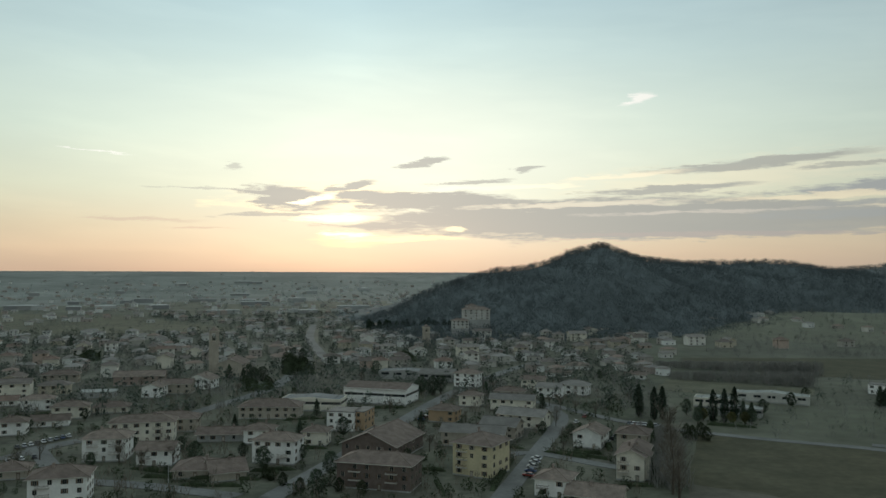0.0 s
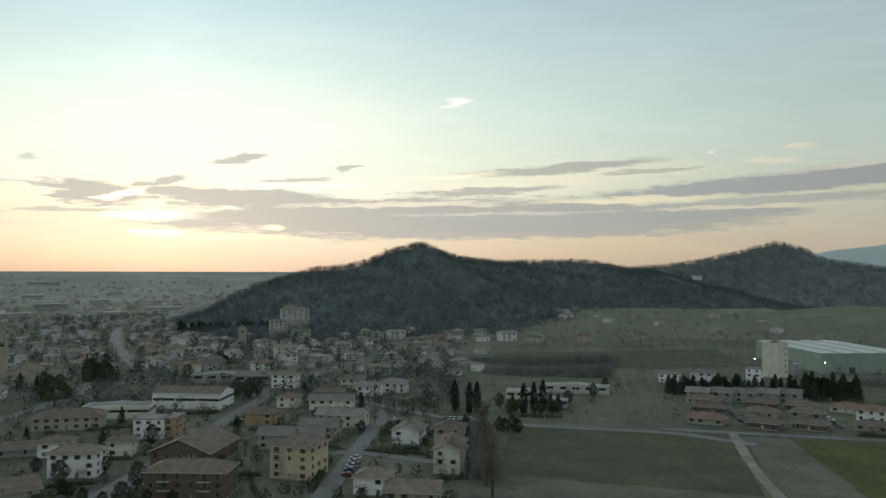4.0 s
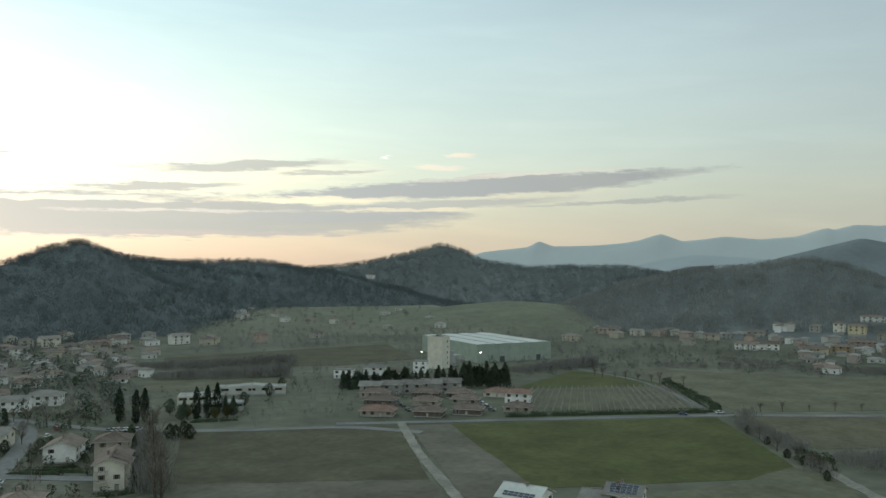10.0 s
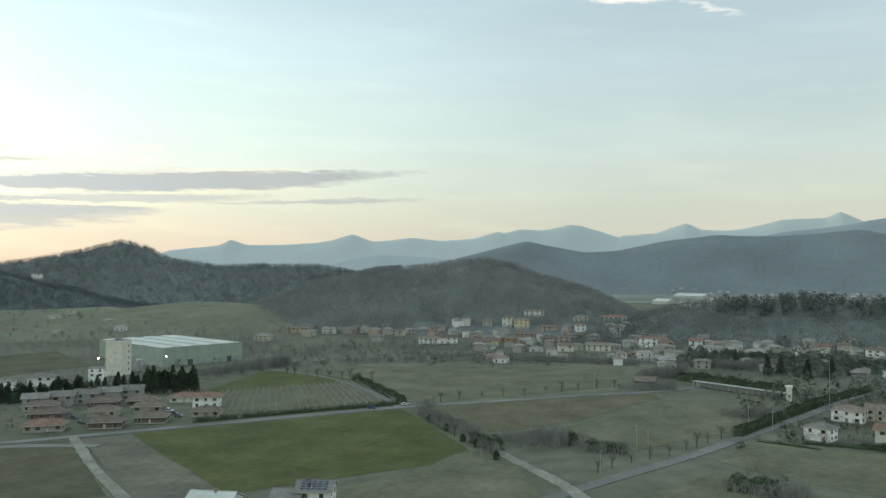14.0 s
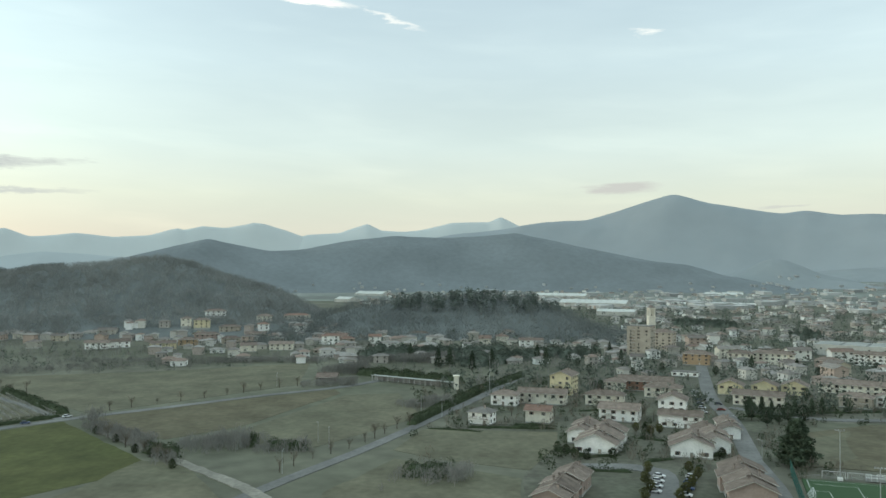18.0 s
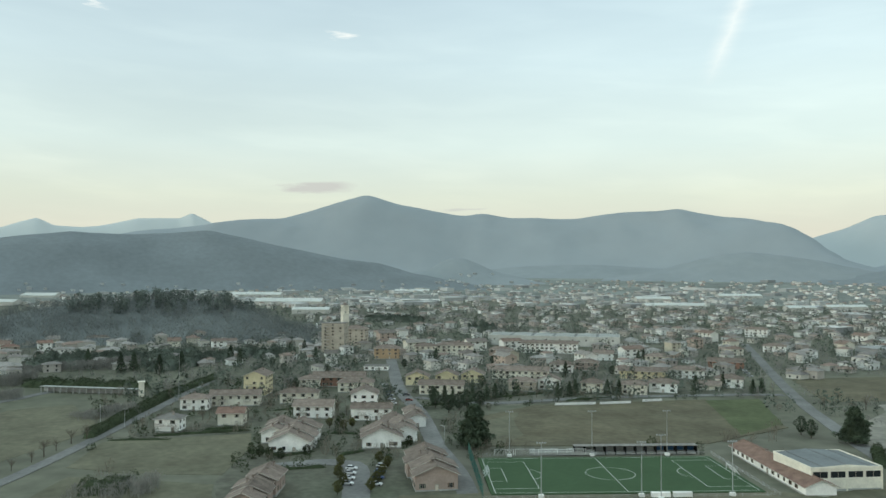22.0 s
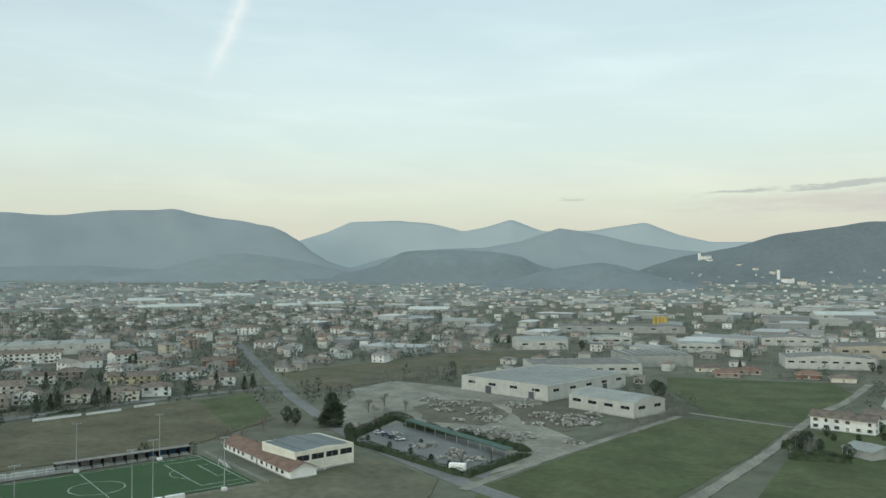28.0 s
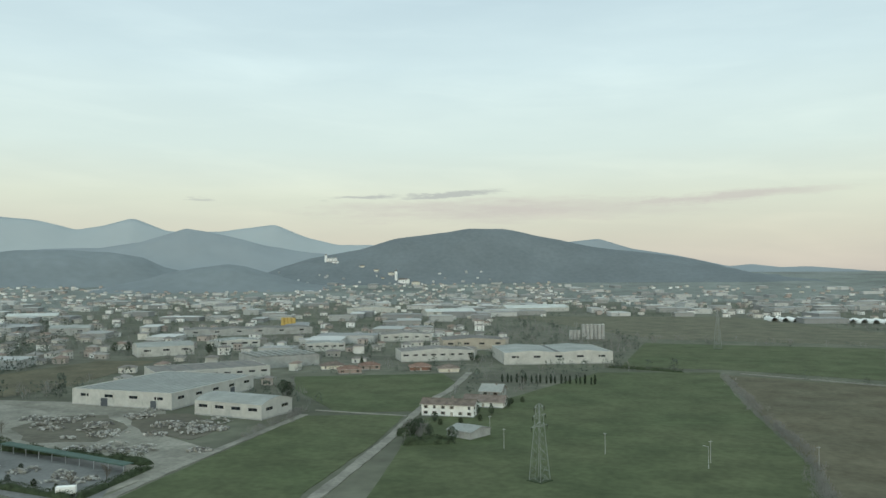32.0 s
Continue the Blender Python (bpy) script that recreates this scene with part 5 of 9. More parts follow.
def scatter(poly, n, r, rg, tries=30):
    """n free places inside a polygon, r metres clear of what stands there."""
    xs, ys = [p[0] for p in poly], [p[1] for p in poly]
    got = []
    for _ in range(n * tries):
        if len(got) >= n:
            break
        x, y = rg.uniform(min(xs), max(xs)), rg.uniform(min(ys), max(ys))
        if inside(x, y, poly) and free(x, y, r):
            got.append((x, y))
            OCC.append((x, y, r))
    return got


MODELS = []


def town(poly, n, turn, seed, r=10.0):
    """A quarter of ordinary houses, each set square to the streets."""
    rg = random.Random(seed)
    for x, y in scatter(list(poly), n, r, rg):
        i = rg.randrange(8)
        a = turn + 90 * rg.randrange(4) + rg.uniform(-6, 6)
        if len(MODELS) <= i:
            OCC.pop()
            k = len(MODELS)
            w, d, st, kind, roof = ((12, 10, 2, "hip", "mixed"), (14, 9, 2, "gx", "mixed"), (10, 10, 3, "hip", "mixed"), (16, 10, 2, "hip", "mixed"),
                                    (11, 9, 1, "gx", "mixed"), (18, 10, 3, "gx", "mixed"), (13, 11, 2, "gy", "mixed"), (12, 12, 2, "hip", "mixed"))[k]
            MODELS.append(house(x, y, a, w, d, st, "mixed", roof, kind, sides="fb", step=4.8, group="town houses"))
        else:
            copy_thing(MODELS[i], pose(x, y, 0, 0, 0, a))


M_FWALL = mat("far_plaster", (0.5, 0.5, 0.45), vary=0.05, per_island=True,
              ramp=[(0.72, 0.72, 0.69), (0.50, 0.48, 0.43), (0.64, 0.63, 0.59), (0.42, 0.39, 0.35), (0.62, 0.60, 0.54), (0.44, 0.38, 0.34), (0.80, 0.80, 0.77)])
# houses on far slopes: roofs and walls greyed together as painted haze
M_HROOF = mat("hazed_hillside_tiles", (0.28, 0.28, 0.27), vary=0.05, per_island=True, ramp=[(0.255, 0.262, 0.258), (0.285, 0.285, 0.275), (0.27, 0.255, 0.245)])
M_HWALL = mat("hazed_hillside_plaster", (0.4, 0.4, 0.38), vary=0.05, per_island=True, ramp=[(0.44, 0.45, 0.44), (0.36, 0.37, 0.36), (0.54, 0.55, 0.54), (0.33, 0.33, 0.325)])
# tile tones paler than the near roofs, a little haze in the colour
M_FROOF = mat("hazed_far_roof_tiles", (0.2, 0.17, 0.15), vary=0.1, per_island=True, ramp=[(0.205, 0.188, 0.172), (0.245, 0.230, 0.214), (0.240, 0.185, 0.156), (0.285, 0.272, 0.255), (0.195, 0.182, 0.170)])
M_FSHED = mat("far_shed_sheet", (0.5, 0.5, 0.5), vary=0.05, per_island=True, ramp=[(0.40, 0.405, 0.39), (0.28, 0.285, 0.28), (0.52, 0.52, 0.50), (0.33, 0.33, 0.315)])


def far_town(name, spots, seed, label, size=(7, 13), high=(3.2, 7.0), sheds=0.0, walls=None):
    """A built-up quarter too far off to count: walls, eaves and pitched roofs in one mass."""
    rg = random.Random(seed)
    s = Shape()
    for x, y, *up in spots:
        z = (up[0] if up else float(ground_z(x, y))) - 0.5
        shed = rg.random() < sheds
        w, d = rg.uniform(*size), rg.uniform(*size) * 0.8
        h = rg.uniform(*high)
        if shed:
            w, d, h = rg.uniform(22, 60), rg.uniform(16, 34), rg.uniform(6, 9)
        a = radians(rg.choice((18, 108, 20, 112)) + rg.uniform(-8, 8))
        ca, sa = math.cos(a), math.sin(a)

        def at(u, v, zz):
            return (x + u * ca - v * sa, y + u * sa + v * ca, z + zz)

        b = len(s.v)
        for u, v in ((-w / 2, -d / 2), (w / 2, -d / 2), (w / 2, d / 2), (-w / 2, d / 2)):
            s.v.append(at(u, v, -5.0 if up else 0))
        for u, v in ((-w / 2, -d / 2), (w / 2, -d / 2), (w / 2, d / 2), (-w / 2, d / 2)):
            s.v.append(at(u, v, h))
        for i in range(4):
            j = (i + 1) % 4
            s.f.append((b + i, b + j, b + 4 + j, b + 4 + i))
            s.s.append(2 if shed else 0)
        o = 0.8
        rise = 0.22 * min(w, d) if not shed else 0.05 * min(w, d)
        b = len(s.v)
        for u, v in ((-w / 2 - o, -d / 2 - o), (w / 2 + o, -d / 2 - o), (w / 2 + o, d / 2 + o), (-w / 2 - o, d / 2 + o)):
            s.v.append(at(u, v, h))
        s.v += [at(-w / 2 + d / 2, 0, h + rise), at(w / 2 - d / 2, 0, h + rise)] if w > d else [at(0, 0, h + rise), at(0, 0.1, h + rise)]
        for q in ((0, 1, 5, 4), (1, 2, 5), (2, 3, 4, 5), (3, 0, 4)):
            s.f.append(tuple(b + i for i in q))
            s.s.append(2 if shed else 1)
        # window openings as dark recess boxes
        if not shed and not walls and h < 12 and min(abs(x), abs(y)) < 1400:
            for side in (-1, 1):
                for k in range(2):
                    for fl in range(int(h / 3)):
                        u = (k - 0.5) * w * 0.5
                        v0 = side * d / 2
                        p = [at(u - 0.6, v0 + side * 0.04, fl * 3 + 1.2), at(u + 0.6, v0 + side * 0.04, fl * 3 + 1.2), at(u + 0.6, v0 + side * 0.04, fl * 3 + 2.6), at(u - 0.6, v0 + side * 0.04, fl * 3 + 2.6)]
                        s.face(p, 3)
    # with walls given, the haze-greyed roof colour goes with them
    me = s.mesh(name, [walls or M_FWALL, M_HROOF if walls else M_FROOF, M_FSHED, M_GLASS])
    return tagged(new(name, me), label, "houses", kind="stuff")


# ---------------------------------------------------------------- the place

# ---- fields, roads and paved ground
patch("town_gardens", [(-240, 215), (-250, 330), (-262, 470), (-180, 640), (-20, 640), (60, 560), (130, 520), (120, 380), (96, 352), (70, 205)], M_GARDEN, "dark lawns and yards between the town houses", "garden", z=0.03, jag=2.0)
patch("east_gardens", [(210, 14), (300, 20), (366, 60), (560, 60), (700, 10), (720, -180), (640, -420), (540, -360), (480, -300), (420, -290), (405, -100), (310, -70), (215, -60)], M_GARDEN, "dark lawns and yards between the flats", "garden", z=0.03, jag=2.0)
OPEN_GROUND.clear()
patch("field_1", [(115, 359), (200, 314), (158, 226), (83, 272)], M_TILLED, "bare stubble field beside the lane", "field", jag=0.6)
patch("field_2", [(83, 272), (158, 226), (145, 196), (135, 177), (65, 210)], M_SOIL2, "rough fallow strip below the field", "field", jag=1.0)
patch("field_3", [(205, 311), (223, 303), (181, 197), (163, 188), (153, 191), (155, 203)], M_SOIL2, "dark ploughed wedge beside the gravel track", "field", jag=0.6)
patch("field_4", [(223, 303), (340, 240), (273, 157), (252, 160), (180, 196)], M_GRASS, "green winter wheat field", "field", jag=0.5)
patch("field_5", [(277, 163), (274, 143), (235, 111), (197, 93), (152, 151), (199, 172), (240, 162)], M_DRY, "dry rough meadow by the crossroads", "field", jag=1.0)
patch("field_6", [(320, 370), (412, 411), (423, 372), (411, 322), (336, 350)], M_GRASS, "green strip behind the vineyard", "field", jag=0.5)
patch("field_7", [(461, 400), (523, 288), (589, 206), (478, 174), (410, 212), (362, 241), (377, 267)], M_DRY, "pale grass field beyond the tree row", "field", jag=0.5)
patch("field_8", [(350, 233), (396, 204), (463, 146), (449, 138), (347, 153), (313, 173), (323, 209)], M_SOIL, "brown field below the lane", "field", jag=0.5)
patch("field_9", [(338, 149), (443, 133), (456, 105), (385, 77), (304, 109), (310, 137)], M_DRY, "dry grass field by the avenue", "field", jag=0.5)
patch("field_10", [(355, 70), (361, 10), (334, 9), (290, 18), (300, 53), (312, 74)], M_DRY, "rough meadow behind the houses", "field", jag=0.5)
patch("field_11", [(248, 82), (298, 70), (278, 20), (212, 15), (207, 73)], M_DRY, "pale grass meadow with scrub", "field", jag=0.8)
patch("field_12", [(150, 533), (228, 489), (217, 467), (147, 476), (130, 487)], M_DRY, "pale meadow behind the villa", "field", jag=0.5)
patch("field_13", [(199, 666), (413, 664), (363, 542), (285, 537), (180, 604)], M_TILLED, "brown field before the hill", "field", jag=0.5)
patch("field_14", [(424, 1175), (1100, 1390), (1043, 974), (721, 721), (565, 819), (350, 890)], M_PASTURE, "terraced pasture under the hills", "field", jag=1.0)
patch("field_15", [(470, -334), (454, -539), (408, -555), (372, -420), (384, -294)], M_SOIL, "bare field behind the yard", "field", jag=0.5)
patch("field_16", [(172, -203), (181, -362), (133, -378), (124, -316), (118, -235), (107, -197), (146, -160)], M_GRASS2, "green meadow along the yard", "field", jag=0.4)
patch("field_17", [(254, -494), (161, -536), (139, -495), (129, -390), (170, -376), (228, -443)], M_GRASS2, "green field behind the works", "field", jag=0.4)
patch("field_18", [(122, -365), (103, -412), (56, -570), (-26, -591), (-29, -487), (-45, -316), (-39, -233), (88, -196)], M_GRASS2, "wide green meadow under the power line", "field", jag=0.4)
patch("field_19", [(-31, -577), (-120, -546), (-152, -521), (-70, -242), (-41, -233), (-48, -308), (-35, -449)], M_SOIL, "olive brown field beyond the ditch", "field", jag=0.5)
patch("field_20", [(35, -809), (-177, -805), (-126, -574), (-33, -609), (43, -607)], M_GRASS2, "green pasture past the hedge", "field", jag=0.5)
patch("field_21", [(262, -1240), (-78, -1285), (-221, -1004), (-185, -841), (32, -864)], M_DRY, "pale pasture towards the greenhouses", "field", jag=0.5)
patch("field_22", [(-719, 1292), (-474, 1229), (-271, 995), (-234, 907), (-488, 879)], M_DRY, "winter pasture outside the town", "field", jag=1)
patch("field_23", [(356, -312), (376, -359), (311, -368), (257, -356), (217, -301), (178, -281), (180, -213), (268, -229), (305, -239)], M_YARD, "grey gravel storage yard", "yard")
patch("field_25", [(297, -296), (299, -328), (277, -337), (246, -313), (238, -282), (262, -273)], M_SOIL2, "dark rutted soil in the storage yard", "yard", jag=2.0)
patch("field_26", [(267, -339), (240, -352), (205, -330), (202, -297), (233, -305)], M_SOIL2, "dark rutted soil by the hall", "yard", jag=2.0)
patch("field_27", [(369, -315), (377, -355), (342, -346), (303, -333), (308, -302), (336, -295)], M_GRAVEL, "pale raised gravel pad", "yard", jag=0.8)
patch("field_24", [(265, -232), (273, -268), (197, -250), (177, -212), (193, -209)], M_ASPHALT, "paved nursery yard", "yard")
patch("vineyard_ground", [(327, 364), (411, 320), (358, 252), (263, 308)], M_DRY, "pale grass between the vineyard rows", "field", jag=0.5)
strip("road_1", [(201, 294), (180, 324), (138, 344), (107, 363), (84, 385), (55, 435), (32, 462)], 6.0, M_ASPHALT, "narrow asphalt country road", "road")
strip("road_2", [(179, 333), (210, 316), (269, 284), (344, 244), (385, 212), (429, 182), (471, 145), (519, 123)], 6.0, M_ASPHALT, "straight asphalt country road", "road")
strip("road_3", [(-54, 253), (-33, 328), (2, 461), (48, 581), (80, 636)], 8.0, M_ASPHALT, "asphalt town street", "road")
strip("road_4", [(-52, 217), (-54, 253)], 8.0, M_ASPHALT, "asphalt town street", "road")
strip("road_5", [(18, 251), (34, 305), (60, 392), (56, 424)], 7.0, M_ASPHALT, "asphalt side street", "road")
strip("road_6", [(14, 304), (35, 319), (65, 292), (85, 288)], 6.0, M_ASPHALT, "asphalt side street by the parking bays", "road")
strip("road_7", [(-167, 301), (-159, 325), (-136, 360), (-103, 481), (-104, 560)], 8.0, M_ASPHALT, "asphalt avenue through the town", "road")
strip("road_8", [(-166, 325), (-130, 273), (-100, 267), (-65, 254)], 7.0, M_ASPHALT, "asphalt street between the houses", "road")
strip("road_9", [(-171, 1053), (-141, 836), (-91, 630)], 9.0, M_ASPHALT, "asphalt road out of the town", "road")
strip("road_10", [(344, 244), (375, 286), (412, 348), (424, 423)], 4.0, M_ASPHALT, "lane past the vineyard", "road")
strip("road_11", [(218, 109), (252, 102), (316, 84), (457, 55), (546, 39)], 5.5, M_ASPHALT, "tree-lined asphalt avenue", "road")
strip("road_12", [(323, 209), (274, 143), (250, 110), (234, 94)], 5.0, M_GRAVEL, "pale cycle path and verge", "road")
strip("road_13", [(243, -24), (295, -30), (302, -19), (298, 2)], 9.0, M_ASPHALT, "asphalt parking court between the row houses", "road")
strip("road_14", [(325, -65), (399, -72), (470, -72), (645, -92)], 8.0, M_ASPHALT, "asphalt street with parked cars", "road")
strip("road_15", [(325, -65), (275, -64), (228, -58)], 7.0, M_ASPHALT, "asphalt street beside the pitch", "road")
strip("road_16", [(443, -78), (413, -112), (423, -175), (416, -267), (410, -287)], 7.0, M_ASPHALT, "asphalt road behind the sports ground", "road")
strip("road_17", [(700, -448), (391, -282), (261, -224), (177, -202), (149, -197)], 7.0, M_ASPHALT, "asphalt road between pitch and yard", "road")
strip("track_1", [(206, 319), (176, 259), (153, 204), (129, 151)], 4.2, M_GRAVEL, "pale gravel farm track", "track")
strip("track_2", [(110, -200), (114, -254), (121, -325), (128, -374), (134, -422), (134, -466), (144, -546)], 4.6, M_GRAVEL, "grey gravel farm track", "track")
strip("track_3", [(174, -196), (179, -256), (182, -365)], 4.0, M_GRAVEL, "gravel lane along the yard fence", "track")
strip("track_4", [(182, -378), (131, -375)], 2.0, M_GRAVEL, "pale concrete farm path", "track")
strip("track_5", [(-39, -588), (-120, -549), (-169, -529)], 3.0, M_GRAVEL, "thin farm track across the fields", "track")
strip("track_6", [(750, 1368), (697, 1086), (645, 897)], 4.0, M_GRAVEL, "thin lane through the pasture", "track")

# ---- town houses by the sunset side
house(-127.5, 305.1, 8, 15.6, 12.0, 3, "white", "tile", kind="hip", balcony=4)
house(-125.9, 336.7, 13, 25.4, 11.0, 3, "cream", "tile", kind="hip", balcony=4)
house(-105.7, 297.7, 2, 13.0, 10.0, 2, "white", "tile", kind="gx", balcony=1)
house(-118.4, 248.9, 14, 16.7, 12.0, 3, "white", "brown", kind="hip", balcony=2)
house(-86.0, 282.6, 7, 14.8, 14.0, 1, "tan", "brown", kind="hip")
house(-75.6, 279.2, 25, 11.7, 14.0, 1, "tan", "brown", kind="gx")
house(-76.3, 335.1, 358, 11.5, 10.0, 2, "white", "tile", kind="hip")
house(-62.0, 302.2, 350, 16.2, 11.0, 3, "white", "tile", kind="hip", balcony=3)
house(-52.0, 331.8, 354, 9.6, 9.0, 2, "cream", "tile", kind="hip")
house(-44.3, 363.0, 347, 12.9, 12.0, 3, "white", "grey", kind="flat")
house(-35.9, 364.1, 346, 5.4, 14.0, 3, "orange", "grey", kind="flat")
house(-121.7, 359.9, 7, 22.9, 11.0, 2, "tan", "brown", kind="hip")
house(-92.3, 340.2, 5, 21.6, 10.0, 1, "grey", "brown", kind="gx")
house(-84.1, 393.1, 0, 28.9, 14.0, 2, "tan", "brown", kind="hip", balcony=0)
house(-21.0, 268.7, 345, 25.6, 13.0, 3, "brick", "brown", kind="hip", balcony=4, label="long brown brick apartment block with balconies")
house(-23.3, 316.6, 340, 22.4, 28.0, 2, "brick", "brown", kind="gy", label="brown brick apartment wing with gabled roof")
house(14.0, 285.9, 330, 15.0, 15.0, 4, "yellow", "brown", kind="hip", balcony=3, label="four-storey yellow apartment block with hipped brown roof")
house(1.2, 384.0, 340, 13.1, 10.0, 2, "orange", "tile", kind="hip")
house(15.4, 427.8, 343, 11.2, 9.0, 2, "cream", "tile", kind="hip")
house(15.8, 497.6, 338, 14.9, 10.0, 3, "white", "tile", kind="hip")
house(37.9, 371.4, 334, 22.1, 11.0, 2, "cream", "grey", kind="gx")
house(13.4, 331.7, 346, 26.0, 11.0, 2, "tan", "grey", kind="gx")
house(36.8, 415.3, 345, 22.2, 10.0, 2, "cream", "grey", kind="gx")
house(26.0, 347.3, 336, 15.5, 12.0, 2, "tan", "grey", kind="gx")
house(61.7, 331.4, 335, 11.5, 14.0, 2, "white", "tile", kind="gy")
house(68.2, 284.2, 339, 9.4, 20.0, 3, "cream", "brown", kind="gy", balcony=2)
house(76.0, 317.2, 339, 11.6, 12.0, 3, "tan", "brown", kind="hip")
house(36.7, 259.2, 337, 10.8, 11.0, 2, "white", "tile", kind="hip", balcony=1)
house(48.3, 250.2, 339, 16.7, 12.0, 1, "tan", "tile", kind="gx")
house(67.5, 280.5, 339, 10.5, 6.0, 3, "cream", "brown", kind="gy")
house(-207.1, 409.4, 17, 15.0, 9.0, 2, "white", "tile", kind="hip", balcony=1)
house(-180.9, 389.0, 15, 15.9, 10.0, 2, "cream", "tile", kind="hip")
house(-167.3, 404.5, 13, 16.5, 10.0, 1, "cream", "brown", kind="hip")
house(-180.8, 367.8, 18, 16.7, 9.0, 1, "white", "brown", kind="gx")
house(-187.4, 349.1, 18, 11.0, 9.0, 2, "white", "tile", kind="hip")
house(-149.6, 277.9, 18, 11.7, 10.0, 1, "tan", "brown", kind="hip")
house(-146.4, 486.4, 355, 15.3, 14.0, 2, "white", "tile", kind="gy")
house(-155.6, 466.7, 4, 18.8, 10.0, 2, "tan", "brown", kind="gx")
house(-163.7, 455.3, 0, 10.0, 16.0, 2, "white", "tile", kind="gy")
house(-189.7, 500.6, 11, 29.6, 12.0, 2, "pink", "tile", kind="gx")
house(-195.2, 452.4, 13, 19.1, 12.0, 1, "grey", "pale", kind="flat")
house(-241.8, 505.5, 16, 21.3, 10.0, 2, "tan", "brown", kind="hip")
house(79.2, 546.4, 340, 15.8, 10.0, 1, "white", "tile", kind="hip")
house(99.6, 587.0, 338, 17.0, 10.0, 1, "white", "tile", kind="hip")
house(77.3, 468.3, 337, 17.0, 11.0, 2, "white", "grey", kind="hip")
house(61.8, 457.3, 338, 13.3, 10.0, 2, "white", "grey", kind="gx")
house(129.1, 536.2, 341, 14.5, 9.0, 1, "white", "tile", kind="hip")
house(37.5, 442.9, 345, 15.8, 9.0, 2, "tan", "brown", kind="hip")
house(55.8, 489.0, 344, 14.0, 9.0, 2, "cream", "brown", kind="gx")

# school halls
hall(-33.5, 440.0, 343, 35.3, 22.0, 8, "white", "brown", "long white gymnasium with a band of windows", band=9, kind="gable", name="school_gym", category="school", windows=WIN_BAND, sides="fr")
hall(-66.6, 415.1, 354, 31.0, 14.0, 6, "cream", "blue", "low school building with blue-grey sheet roof", band=10, kind="low", ribs=1, name="school_wing", category="school", windows=WIN_BAND)
hall(-24.0, 534.4, 348, 34.8, 14.0, 5, "grey", "blue", "low workshop with blue-grey roof", band=4, kind="low", name="workshop", category="workshop")
hall(-2.5, 526.1, 346, 22.8, 18.0, 5, "grey", "grey", "grey low workshop shed", band=3, kind="gable", name="workshop", category="workshop")
hall(150.2, 401.5, 335, 19.9, 10.0, 4, "grey", "pale", "long low white villa wing with flat roof", band=6, kind="low", name="villa_wing", category="villa", windows=WIN_BAND)
hall(146.8, 428.5, 336, 21.2, 12.0, 4.5, "cream", "pale", "white flat-roofed villa with long terrace", band=4, kind="low", name="villa", category="villa", windows=WIN_BAND)
hall(182.9, 442.6, 333, 37.7, 10.0, 4.5, "precast", "pale", "white flat-roofed villa rear wing", band=5, kind="low", name="villa_wing", category="villa", windows=WIN_BAND)

# ---- estate by the fields, mill and hangar
house(207.4, 341.8, 317, 16.3, 10.0, 1, "tan", "rust", kind="hip", chimneys=1)
house(225.5, 369.1, 317, 16.4, 10.0, 1, "brick", "brown", kind="hip", chimneys=1)
house(236.1, 392.4, 317, 16.1, 10.0, 1, "tan", "brown", kind="hip", chimneys=1)
house(227.2, 325.6, 313, 13.8, 10.0, 1, "brick", "brown", kind="hip")
house(243.7, 351.9, 313, 14.3, 10.0, 1, "tan", "brown", kind="hip")
house(260.2, 375.8, 313, 14.6, 10.0, 1, "brick", "brown", kind="hip")
house(246.4, 318.7, 310, 13.8, 10.0, 1, "brick", "brown", kind="hip")
house(264.5, 344.5, 311, 14.3, 10.0, 1, "tan", "brown", kind="hip")
house(274.7, 362.8, 311, 14.4, 10.0, 1, "brick", "brown", kind="hip")
house(237.5, 399.9, 321, 11.7, 9.0, 2, "grey", "grey", kind="gx", step=4.5)
house(249.7, 395.6, 320, 11.7, 9.0, 2, "grey", "grey", kind="gx", step=4.5)
house(261.4, 391.5, 318, 11.7, 9.0, 2, "grey", "grey", kind="gx", step=4.5)
house(272.4, 387.6, 317, 11.7, 9.0, 2, "grey", "grey", kind="gx", step=4.5)
house(283.4, 383.7, 316, 11.7, 9.0, 2, "grey", "grey", kind="gx", step=4.5)
house(294.0, 352.2, 310, 15.4, 10.0, 1, "cream", "rust", kind="hip")
house(288.8, 329.0, 309, 13.4, 10.0, 2, "white", "rust", kind="hip")
house(271.1, 309.0, 309, 13.7, 8.0, 1, "tan", "brown", kind="hip")
house(315.8, 463.3, 316, 9.4, 9.0, 3, "white", "grey", kind="flat")
house(259.4, 471.3, 321, 12.9, 9.0, 2, "white", "grey", kind="flat")
house(284.8, 474.2, 319, 14.0, 9.0, 2, "white", "grey", kind="hip")
house(291.1, 459.7, 318, 11.4, 8.0, 1, "cream", "tile", kind="hip")
hall(429.0, 534.0, 350, 68.0, 104.0, 14.0, "sage", "white", "large pale sheet-roofed warehouse hangar", band=0, kind="low", ribs=4, gates=2, name="warehouse", category="warehouse")
mill = root("silo_tower", 343.7, 480.7, 24, 0, "tall plain concrete mill tower with flat top", "tower")
OCC.append((mill.location.x, mill.location.y, 10))
part("wall", Shape().box(-6, -6, -0.5, 6, 6, 23, 0).box(-6.2, -6.2, 22.6, 6.2, 6.2, 23.6, 0).mesh("wall", [WALLS["cream"]]), mill)
